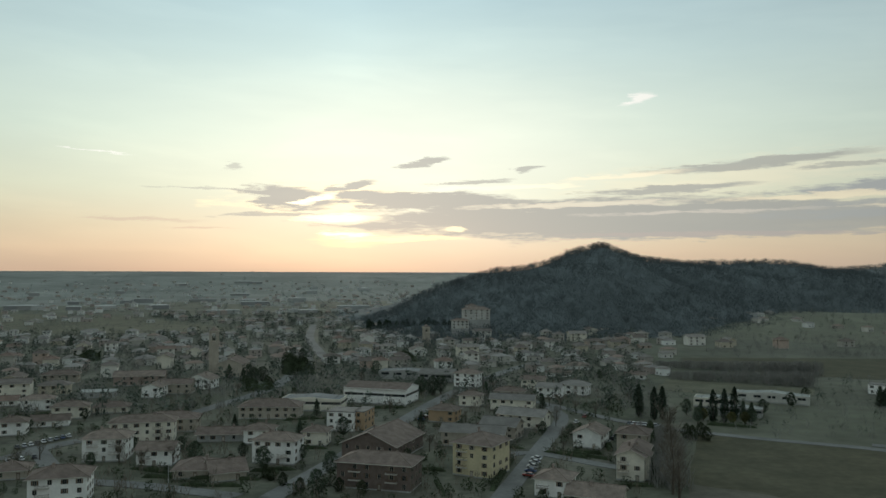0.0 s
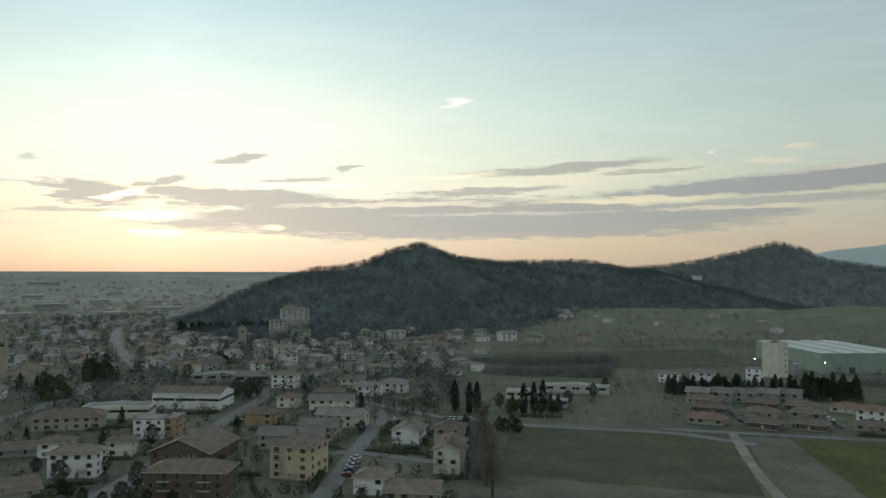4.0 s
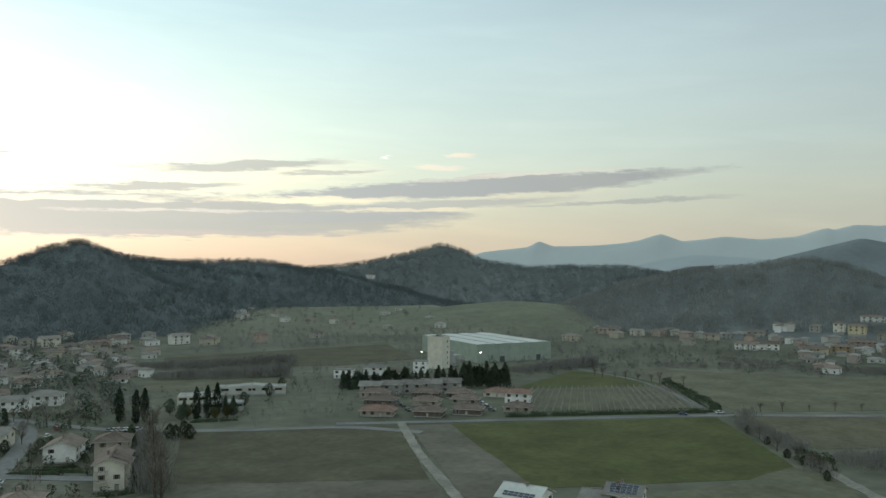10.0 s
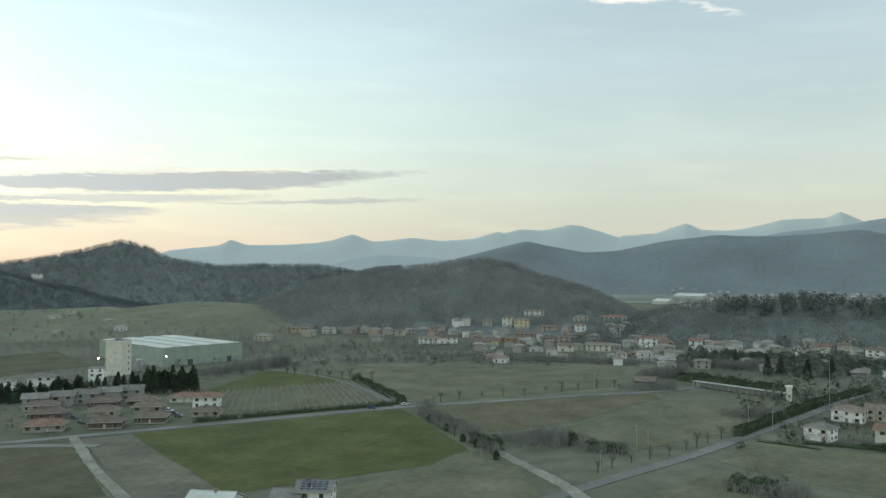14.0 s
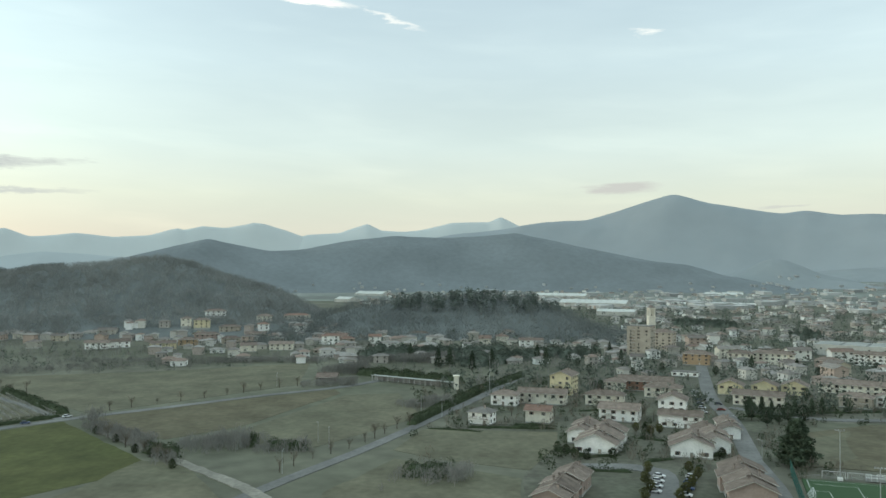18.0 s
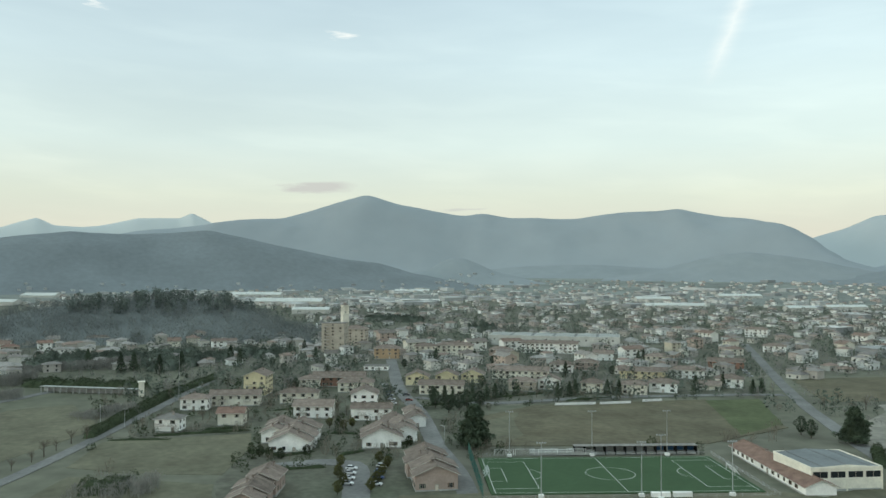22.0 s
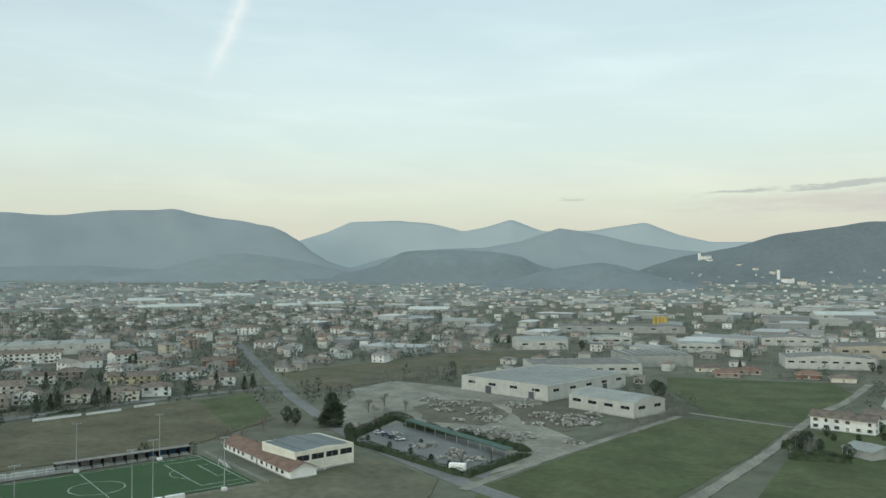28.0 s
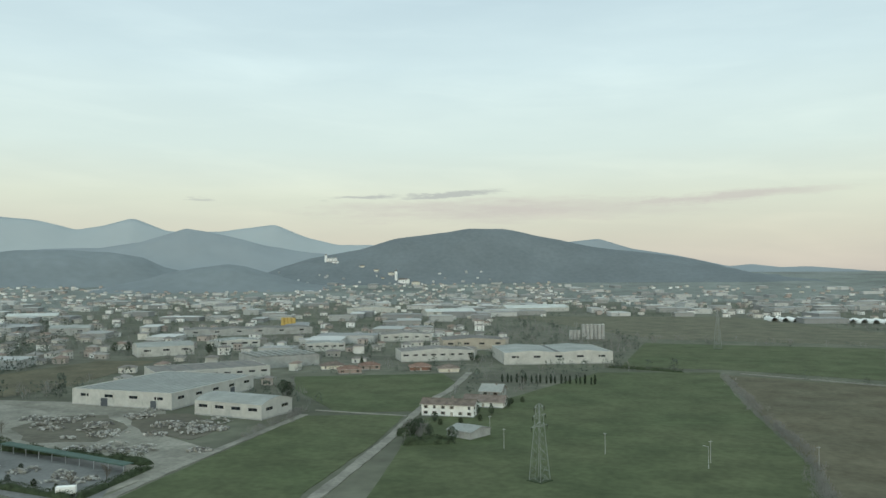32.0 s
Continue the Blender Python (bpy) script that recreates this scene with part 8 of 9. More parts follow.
hedge(-12.8, 290.8, 1.5, 287.0, 1.5, 1.8, M_HEDGE, "hedge", "clipped evergreen garden hedge")
hedge(16.2, 261.6, 26.3, 304.3, 2, 2.5, M_HEDGE, "hedge", "clipped evergreen garden hedge")
hedge(153.2, 538.2, 233.2, 501.2, 9, 9, M_WOOD, "thicket", "belt of bare poplars behind the meadow")
hedge(160.6, 601.3, 262.7, 555.9, 10, 9, M_WOOD, "thicket", "belt of bare trees across the fields")
hedge(124.3, 376.2, 145.3, 368.6, 2, 2.2, M_HEDGE, "hedge", "clipped evergreen garden hedge")
hedge(234.7, 428.0, 284.9, 425.4, 9, 10, M_CYP, "thicket", "belt of dark evergreens behind the estate")
hedge(302.4, 409.3, 338.5, 396.7, 10, 12, M_CYP, "thicket", "belt of dark evergreens behind the estate")
for i in range(9):
    tree("fir", 234.7 + 4.5 * i + 1.2 * math.sin(i * 4.1), 428.0 + -1.6 * i + 1.5 * math.sin(i * 7.3), 11 + 1.4 * math.sin(i * 2.4) + 0.8 * math.sin(i * 5.7), group="dark firs behind the estate")
for i in range(9):
    tree("fir", 270.3 + 3.6 * i + 1.2 * math.sin(i * 4.1), 415.6 + -1.3 * i + 1.5 * math.sin(i * 7.3), 11 + 1.4 * math.sin(i * 2.4) + 0.8 * math.sin(i * 5.7), group="dark firs behind the estate")
for i in range(9):
    tree("fir", 292.6 + 3.4 * i + 1.2 * math.sin(i * 4.1), 396.0 + -2.6 * i + 1.5 * math.sin(i * 7.3), 11 + 1.4 * math.sin(i * 2.4) + 0.8 * math.sin(i * 5.7), group="dark firs behind the estate")
for i in range(6):
    tree("fir", 307.6 + 4.9 * i + 1.2 * math.sin(i * 4.1), 402.6 + -1.7 * i + 1.5 * math.sin(i * 7.3), 14 + 1.4 * math.sin(i * 2.4) + 0.8 * math.sin(i * 5.7), group="dark firs behind the estate")
hedge(255.8, 301.4, 275.6, 290.9, 3, 2.5, M_HEDGE, "hedge", "clipped evergreen garden hedge")
hedge(275.6, 290.9, 351.1, 249.1, 3, 2.5, M_HEDGE, "hedge", "clipped evergreen garden hedge")
hedge(412.8, 328.6, 357.9, 252.4, 6, 4.5, M_HEDGE, "thicket", "dense hedge at the vineyard end")
for i in range(9):
    tree("bare", 405.8 + 0.9 * i + 1.2 * math.sin(i * 4.1), 383.4 + -8.6 * i + 1.5 * math.sin(i * 7.3), 7 + 1.4 * math.sin(i * 2.4) + 0.8 * math.sin(i * 5.7), group="field-edge trees")
hedge(369.1, 429.4, 447.2, 422.6, 10, 8, M_WOOD, "thicket", "bare thicket beside the warehouse")
hedge(447.2, 422.6, 534.1, 344.9, 5, 5, M_WOOD, "thicket", "bare hedge below the village")
hedge(534.1, 344.9, 614.1, 197.5, 5, 4, M_WOOD, "thicket", "bare hedge below the village")
hedge(330.8, 223.6, 294.8, 173.3, 4, 5, M_WOOD, "thicket", "bare scrub along the ditch")
hedge(294.8, 173.3, 270.9, 146.9, 5, 5, M_WOOD, "thicket", "bare scrub along the ditch")
tree("bare", 296.0, 181.0, 7, group="bare ditch trees")
tree("bare", 288.0, 167.9, 7, group="bare ditch trees")
tree("bare", 280.0, 158.1, 7, group="bare ditch trees")
tree("bare", 276.9, 152.6, 7, group="bare ditch trees")
tree("bare", 310.8, 198.2, 7, group="bare ditch trees")
tree("shrub", 304.0, 190.3, 3.5, group="ditch shrubs")
tree("shrub", 288.6, 172.3, 3.5, group="ditch shrubs")
tree("shrub", 283.0, 162.4, 3.5, group="ditch shrubs")
tree("shrub", 318.2, 208.6, 3.5, group="ditch shrubs")
tree("shrub", 268.5, 145.6, 3.5, group="ditch shrubs")
hedge(111.6, -313.4, 90.9, -321.6, 5, 4, M_HEDGE, "thicket", "dark evergreen hedge below the farm")
hedge(117.1, -328.7, 117.1, -350.1, 7, 5, M_HEDGE, "thicket", "dark garden trees beside the farm")
hedge(108.0, -322.0, 116.0, -346.0, 8, 5, M_WOOD, "thicket", "bare garden trees beside the farm")
hedge(-109.0, 550.0, -92.0, 562.0, 14, 15, M_HEDGE, "thicket", "clump of tall dark evergreens by the avenue")
hedge(-120.0, 476.0, -102.0, 484.0, 9, 9, M_HEDGE, "thicket", "clump of dark evergreens by the avenue")
hedge(-292.0, 628.0, -272.0, 634.0, 10, 10, M_HEDGE, "thicket", "clump of dark evergreens among the roofs")
hedge(-33.0, 634.0, -19.0, 638.0, 9, 9, M_HEDGE, "thicket", "clump of dark evergreens among the roofs")
hedge(-50.0, 566.0, -38.0, 568.0, 8, 8, M_HEDGE, "thicket", "clump of dark evergreens behind the school")
hedge(-90.0, 940.0, -18.0, 928.0, 10, 15, M_CYP, "thicket", "row of dark cypresses at the foot of the hill")
hedge(-18.0, 925.0, 16.0, 905.0, 10, 17, M_CYP, "thicket", "row of dark cypresses below the villa")
hedge(299.8, 160.3, 311.6, 133.7, 18, 6, M_WOOD, "thicket", "dense bare scrub in the field corner")
hedge(298.1, 127.8, 306.1, 108.1, 8, 5, M_WOOD, "thicket", "row of bare saplings and ivy-clad stumps")
hedge(307.5, 132.6, 308.2, 129.2, 4, 8, M_HEDGE, "thicket", "ivy-clad trunk clump in the field")
hedge(303.1, 123.2, 306.2, 107.5, 4, 5, M_HEDGE, "thicket", "ivy-clad stumps along the field")
hedge(336.3, 221.7, 297.6, 171.0, 7, 5.5, M_WOOD, "thicket", "bare scrub along the ditch")
hedge(291.8, 168.9, 281.6, 151.5, 6, 6, M_HEDGE, "thicket", "dark evergreen scrub at the lane corner")
hedge(340.4, 229.3, 349.8, 226.4, 6, 7, M_WOOD, "thicket", "bare trees at the crossing")
hedge(277.4, 61.5, 277.2, 46.8, 12, 5, M_HEDGE, "thicket", "dark bramble thicket in the meadow")
hedge(278.5, 63.8, 272.8, 38.2, 16, 5, M_WOOD, "thicket", "bare scrub round the brambles")
hedge(408.3, 93.3, 423.7, 69.8, 12, 6, M_WOOD, "thicket", "bare scrub beside the avenue")
hedge(472.3, 170.5, 483.3, 138.9, 10, 6, M_WOOD, "thicket", "bare trees round the barn")
hedge(531.7, 177.4, 543.4, 147.8, 10, 9, M_WOOD, "thicket", "bare trees beside the park wall")
hedge(609.3, 175.0, 622.8, 100.1, 16, 8, M_WOOD, "thicket", "bare park trees")
hedge(660.0, 179.5, 654.3, 109.9, 16, 11, M_PINE, "thicket", "dark evergreen park trees")
hedge(623.6, 95.7, 648.2, 48.8, 16, 10, M_PINE, "thicket", "dark evergreens before the village")
hedge(670.7, 18.1, 675.5, -9.3, 14, 11, M_PINE, "thicket", "dark evergreens before the flats")
hedge(561.6, 394.8, 597.0, 199.1, 8, 5, M_WOOD, "thicket", "bare hedge below the village houses")
hedge(1119.6, -126.2, 1065.0, -194.0, 20, 12, M_PINE, "thicket", "dark tree belt behind the flats")
hedge(899.8, -218.9, 891.3, -251.6, 20, 14, M_PINE, "thicket", "tall dark tree clump behind the factory")
for i in range(11):
    tree("bare", 371.0 + 11.4 * i + 1.2 * math.sin(i * 4.1), 235.9 + -7.0 * i + 1.5 * math.sin(i * 7.3), 6 + 1.4 * math.sin(i * 2.4) + 0.8 * math.sin(i * 5.7), group="bare roadside trees")
for i in range(10):
    tree("bare", 270.4 + 10.3 * i + 1.2 * math.sin(i * 4.1), 105.5 + -3.1 * i + 1.5 * math.sin(i * 7.3), 6 + 1.4 * math.sin(i * 2.4) + 0.8 * math.sin(i * 5.7), group="avenue trees")
hedge(363.3, 77.9, 478.8, 57.8, 5, 4.5, M_HEDGE, "hedge", "clipped evergreen garden hedge")
hedge(478.8, 57.8, 545.7, 38.7, 5, 4, M_HEDGE, "hedge", "clipped evergreen garden hedge")
hedge(357.6, 68.9, 353.8, 42.6, 1, 1.2, M_HEDGE, "hedge", "clipped evergreen garden hedge")
hedge(363.9, 43.9, 367.1, 10.3, 1.5, 1.8, M_HEDGE, "hedge", "clipped evergreen garden hedge")
hedge(299.6, 105.9, 316.5, 135.5, 8, 4, M_WOOD, "thicket", "bare scrub by the cycle path")
hedge(534.0, 149.9, 501.1, 75.0, 12, 7, M_HEDGE, "thicket", "dark garden trees along the wall")
hedge(616.1, 173.0, 693.2, 64.1, 20, 10, M_PINE, "thicket", "dark park trees of the village")
hedge(588.9, 83.9, 698.8, 14.9, 16, 10, M_PINE, "thicket", "dark park trees of the village")
tree("fir", 586.7, 104.8, 14, group="park firs")
tree("fir", 594.5, 97.6, 14, group="park firs")
tree("fir", 572.7, 77.5, 14, group="park firs")
tree("fir", 591.0, 65.1, 14, group="park firs")
tree("fir", 620.5, 133.4, 14, group="park firs")
tree("fir", 631.5, 33.6, 14, group="park firs")
tree("fir", 602.3, 25.6, 14, group="park firs")
tree("cedar", 314.9, -79.2, 17)
tree("round", 393.0, -85.7, 9, group="firs by the ground")
tree("round", 398.0, -92.2, 9, group="firs by the ground")
tree("round", 407.7, -81.9, 9, group="firs by the ground")
tree("round", 424.1, -83.8, 9, group="firs by the ground")
tree("round", 404.6, -97.8, 9, group="firs by the ground")
tree("round", 402.1, -104.0, 9, group="firs by the ground")
tree("fir", 422.0, -83.5, 9, group="firs behind the pitch")
tree("fir", 425.5, -90.4, 9, group="firs behind the pitch")
tree("fir", 413.5, -92.4, 9, group="firs behind the pitch")
tree("fir", 420.8, -105.0, 9, group="firs behind the pitch")
tree("fir", 425.7, -114.2, 9, group="firs behind the pitch")
tree("fir", 429.8, -120.2, 9, group="firs behind the pitch")
tree("fir", 428.6, -156.8, 9, group="firs behind the pitch")
tree("fir", 426.7, -162.9, 9, group="firs behind the pitch")
tree("fir", 435.4, -169.8, 9, group="firs behind the pitch")
tree("fir", 429.9, -187.1, 9, group="firs behind the pitch")
tree("fir", 427.9, -193.4, 9, group="firs behind the pitch")
tree("fir", 434.7, -245.6, 9, group="firs behind the pitch")
tree("fir", 414.8, -270.5, 9, group="firs behind the pitch")
tree("fir", 417.2, -277.9, 9, group="firs behind the pitch")
tree("fir", 440.5, -266.9, 9, group="firs behind the pitch")
tree("cedar", 289.2, -235.8, 15)
tree("round", 310.3, -225.7, 8, group="trees by the lane")
tree("round", 302.7, -225.1, 8, group="trees by the lane")
tree("bare", 353.1, -286.1, 8, group="trees at the yard")
tree("bare", 357.9, -298.2, 8, group="trees at the yard")
tree("bare", 310.7, -288.5, 8, group="trees at the yard")
tree("bare", 302.7, -270.0, 8, group="trees at the yard")
tree("olive", 292.4, -23.5, 4.5, group="small parking trees")
tree("olive", 278.1, -21.4, 4.5, group="small parking trees")
tree("olive", 267.5, -22.4, 4.5, group="small parking trees")
tree("olive", 257.4, -19.8, 4.5, group="small parking trees")
tree("olive", 295.3, -38.0, 4.5, group="small parking trees")
tree("olive", 287.4, -40.0, 4.5, group="small parking trees")
tree("olive", 275.8, -36.5, 4.5, group="small parking trees")
tree("olive", 266.5, -33.4, 4.5, group="small parking trees")
tree("olive", 258.4, -30.6, 4.5, group="small parking trees")
tree("olive", 366.5, -24.4, 4.5, group="small parking trees")
tree("olive", 360.7, -30.3, 4.5, group="small parking trees")
tree("olive", 364.9, -34.4, 4.5, group="small parking trees")
tree("shrub", 323.2, 9.1, 4, group="garden shrubs")
tree("shrub", 318.5, 5.6, 4, group="garden shrubs")
tree("shrub", 313.9, 2.2, 4, group="garden shrubs")
tree("shrub", 311.5, -2.2, 4, group="garden shrubs")
tree("shrub", 315.2, -12.2, 4, group="garden shrubs")
tree("shrub", 366.9, -28.2, 4, group="garden shrubs")
tree("shrub", 323.5, -48.4, 4, group="garden shrubs")
tree("shrub", 324.0, -54.0, 4, group="garden shrubs")
hedge(261.4, -223.7, 281.9, -268.7, 4, 4, M_HEDGE, "hedge", "clipped evergreen garden hedge")
hedge(281.9, -268.7, 266.3, -264.1, 4, 4, M_HEDGE, "hedge", "clipped evergreen garden hedge")
hedge(252.0, -218.6, 185.6, -209.0, 3, 3, M_HEDGE, "hedge", "clipped evergreen garden hedge")
hedge(183.3, -209.0, 187.5, -251.2, 3, 3, M_HEDGE, "hedge", "clipped evergreen garden hedge")
hedge(275.5, -234.2, 253.1, -216.6, 4, 4, M_HEDGE, "hedge", "clipped evergreen garden hedge")
tree("bare", 263.4, -231.7, 7, group="nursery trees")
tree("bare", 269.5, -245.2, 7, group="nursery trees")
tree("bare", 193.0, -217.4, 7, group="nursery trees")
tree("bare", 190.0, -230.7, 7, group="nursery trees")
tree("bare", 381.2, -300.3, 7, group="nursery trees")
tree("bare", 367.3, -281.1, 7, group="nursery trees")
tree("bare", 293.3, -287.2, 7, group="nursery trees")
tree("shrub", 253.8, -226.2, 2.5, group="nursery shrubs")
tree("shrub", 237.7, -223.6, 2.5, group="nursery shrubs")
tree("shrub", 223.1, -221.2, 2.5, group="nursery shrubs")
tree("shrub", 209.8, -219.0, 2.5, group="nursery shrubs")
tree("shrub", 198.0, -216.1, 2.5, group="nursery shrubs")
tree("shrub", 264.3, -242.1, 2.5, group="nursery shrubs")
tree("shrub", 231.3, -235.3, 2.5, group="nursery shrubs")
hedge(265.6, -260.0, 190.1, -254.8, 4, 4, M_HEDGE, "thicket", "unkempt hedge along the yard")
hedge(387.8, -288.4, 277.2, -271.4, 3, 3, M_WOOD, "thicket", "bare scrub at the yard edge")
hedge(182.4, -307.1, 184.4, -369.4, 5, 4, M_WOOD, "thicket", "bare scrub at the fence")
hedge(517.3, -357.5, 487.3, -543.4, 14, 3, M_WOOD, "thicket", "fallow scrub behind the field")
hedge(-27.1, -576.0, -36.3, -432.3, 5, 3.5, M_WOOD, "thicket", "bare scrub along the drainage ditch")
hedge(-36.3, -432.3, -46.7, -338.9, 5, 3.5, M_WOOD, "thicket", "bare scrub along the drainage ditch")
hedge(-46.7, -338.9, -41.4, -233.5, 5, 4, M_WOOD, "thicket", "bare scrub along the drainage ditch")
hedge(55.0, -603.8, -1.3, -584.7, 3, 2.5, M_HEDGE, "hedge", "clipped evergreen garden hedge")
hedge(-39.3, -594.8, -119.8, -546.2, 3, 1.6, M_WOOD, "thicket", "low hedge across the fields")
hedge(111.7, -319.2, 92.3, -321.2, 4, 4, M_HEDGE, "thicket", "dark garden hedge at the farm")
tree("round", 112.6, -333.4, 7, group="farm trees")
tree("round", 92.3, -321.2, 7, group="farm trees")
tree("round", 160.0, -614.7, 7, group="farm trees")
tree("round", 151.0, -597.2, 7, group="farm trees")
for i in range(20):
    tree("cypress", 110.9 - 3.09 * i + 0.5 * math.sin(i * 4.1), -503.9 - 0.33 * i, 5.5 + 0.8 * math.sin(i * 2.7), group="young cypress row")
tree("fir", 535.9, -316.2, 9, group="works trees")
tree("fir", 592.7, -289.1, 9, group="works trees")
tree("fir", 578.5, -277.8, 9, group="works trees")
tree("fir", 227.6, -550.2, 9, group="works trees")
tree("round", 487.8, -602.0, 9, group="works trees")
tree("round", 479.6, -609.3, 9, group="works trees")
tree("round", 396.6, -610.3, 9, group="works trees")
tree("round", 222.8, -418.8, 9, group="works trees")
tree("round", 215.6, -411.7, 9, group="works trees")
hedge(328.6, 6.9, 313.4, -2.2, 1.4, 1.7, M_HEDGE, "hedge", "clipped evergreen garden hedge")
hedge(313.4, -2.2, 320.5, -15.7, 1.4, 1.7, M_HEDGE, "hedge", "clipped evergreen garden hedge")
hedge(309.7, -23.8, 317.4, -35.4, 1.4, 1.7, M_HEDGE, "hedge", "clipped evergreen garden hedge")
hedge(323.6, -49.5, 332.7, -60.0, 1.4, 1.7, M_HEDGE, "hedge", "clipped evergreen garden hedge")
hedge(354.0, -23.6, 349.3, -36.6, 1.4, 1.7, M_HEDGE, "hedge", "clipped evergreen garden hedge")
hedge(293.3, 2.0, 293.5, -18.5, 1.4, 1.7, M_HEDGE, "hedge", "clipped evergreen garden hedge")
hedge(268.8, 1.8, 288.1, -3.1, 1.4, 1.7, M_HEDGE, "hedge", "clipped evergreen garden hedge")
hedge(387.6, -29.8, 354.7, -31.0, 1.4, 1.7, M_HEDGE, "hedge", "clipped evergreen garden hedge")
hedge(363.2, 51.6, 363.0, 39.9, 1.4, 1.7, M_HEDGE, "hedge", "clipped evergreen garden hedge")
hedge(371.8, 31.6, 373.8, 10.5, 1.4, 1.7, M_HEDGE, "hedge", "clipped evergreen garden hedge")
hedge(415.7, 1.5, 423.3, -23.7, 1.4, 1.7, M_HEDGE, "hedge", "clipped evergreen garden hedge")
hedge(415.4, -79.2, 421.1, -104.7, 1.4, 1.7, M_HEDGE, "hedge", "clipped evergreen garden hedge")
hedge(432.5, -116.3, 444.0, -161.1, 1.4, 1.7, M_HEDGE, "hedge", "clipped evergreen garden hedge")
hedge(414.9, -156.0, 421.0, -186.1, 1.4, 1.7, M_HEDGE, "hedge", "clipped evergreen garden hedge")
tree("round", 634.2, 9.0, 7, group="garden trees by the flats")
tree("round", 604.9, 2.2, 7, group="garden trees by the flats")
tree("round", 485.9, -11.9, 7, group="garden trees by the flats")
tree("round", 553.5, -34.9, 7, group="garden trees by the flats")
tree("round", 574.8, -92.0, 7, group="garden trees by the flats")
tree("round", 582.1, -160.6, 7, group="garden trees by the flats")
tree("round", 618.6, -189.4, 7, group="garden trees by the flats")
tree("round", 620.9, -211.0, 7, group="garden trees by the flats")
tree("round", 475.4, -124.7, 7, group="garden trees by the flats")
tree("round", 437.9, -135.4, 7, group="garden trees by the flats")
tree("round", 481.8, -187.6, 7, group="garden trees by the flats")
tree("round", 482.4, -194.3, 7, group="garden trees by the flats")
tree("round", 507.7, -224.6, 7, group="garden trees by the flats")
tree("round", 565.6, -5.9, 7, group="garden trees by the flats")
tree("round", 587.2, -57.5, 7, group="garden trees by the flats")
tree("bare", 462.5, 3.3, 6, group="bare garden trees by the flats")
tree("bare", 384.8, -1.4, 6, group="bare garden trees by the flats")
tree("bare", 410.7, -31.6, 6, group="bare garden trees by the flats")
tree("bare", 395.4, -34.6, 6, group="bare garden trees by the flats")
tree("bare", 442.0, -85.8, 6, group="bare garden trees by the flats")
tree("bare", 476.4, -134.6, 6, group="bare garden trees by the flats")
tree("bare", 430.1, -144.5, 6, group="bare garden trees by the flats")
tree("bare", 415.8, -166.0, 6, group="bare garden trees by the flats")
tree("bare", 398.4, 12.6, 6, group="bare garden trees by the flats")
tree("bare", 396.4, 33.7, 6, group="bare garden trees by the flats")
tree("bare", 394.5, 53.3, 6, group="bare garden trees by the flats")
tree("fir", 678.6, -11.9, 11, group="garden firs by the flats")
tree("fir", 703.3, -24.7, 11, group="garden firs by the flats")
tree("fir", 638.7, -31.3, 11, group="garden firs by the flats")
tree("fir", 504.1, -189.7, 11, group="garden firs by the flats")
tree("fir", 611.4, -123.0, 11, group="garden firs by the flats")
tree("fir", 597.2, -150.6, 11, group="garden firs by the flats")
hedge(-147.3, 288.7, -128.2, 282.6, 1.4, 1.8, M_HEDGE, "hedge", "clipped evergreen garden hedge")
hedge(-112.9, 289.2, -93.9, 281.6, 1.4, 1.8, M_HEDGE, "hedge", "clipped evergreen garden hedge")
hedge(-88.1, 266.9, -66.1, 265.9, 1.4, 1.8, M_HEDGE, "hedge", "clipped evergreen garden hedge")
hedge(-69.1, 285.9, -52.5, 288.5, 1.4, 1.8, M_HEDGE, "hedge", "clipped evergreen garden hedge")
hedge(-56.4, 322.1, -46.1, 322.3, 1.4, 1.8, M_HEDGE, "hedge", "clipped evergreen garden hedge")
hedge(-2.4, 275.4, 0.5, 254.9, 1.4, 1.8, M_HEDGE, "hedge", "clipped evergreen garden hedge")
hedge(18.7, 272.0, 23.2, 291.4, 1.4, 1.8, M_HEDGE, "hedge", "clipped evergreen garden hedge")
hedge(-4.6, 369.6, 8.3, 365.9, 1.4, 1.8, M_HEDGE, "hedge", "clipped evergreen garden hedge")
hedge(15.6, 328.5, 33.7, 323.6, 1.4, 1.8, M_HEDGE, "hedge", "clipped evergreen garden hedge")
hedge(51.3, 318.9, 63.8, 314.3, 1.4, 1.8, M_HEDGE, "hedge", "clipped evergreen garden hedge")
hedge(57.5, 269.0, 71.4, 267.8, 1.4, 1.8, M_HEDGE, "hedge", "clipped evergreen garden hedge")
hedge(-76.4, 382.0, -50.4, 389.8, 1.4, 1.8, M_HEDGE, "hedge", "clipped evergreen garden hedge")
hedge(-50.6, 413.5, -18.7, 419.3, 1.4, 1.8, M_HEDGE, "hedge", "clipped evergreen garden hedge")
hedge(-212.6, 393.9, -191.9, 394.4, 1.4, 1.8, M_HEDGE, "hedge", "clipped evergreen garden hedge")
tree("round", -127.1, 289.0, 6, group="town garden trees")
tree("round", -122.3, 316.0, 6, group="town garden trees")
tree("round", -103.4, 316.3, 6, group="town garden trees")
tree("round", -76.1, 305.4, 6, group="town garden trees")
tree("round", -53.0, 303.1, 6, group="town garden trees")
tree("round", -16.3, 317.8, 6, group="town garden trees")
tree("round", 26.7, 388.5, 6, group="town garden trees")
tree("round", 44.1, 351.5, 6, group="town garden trees")
tree("round", 70.3, 340.4, 6, group="town garden trees")
tree("round", 55.6, 345.8, 6, group="town garden trees")
tree("round", -186.3, 359.5, 6, group="town garden trees")
tree("round", -170.1, 380.0, 6, group="town garden trees")
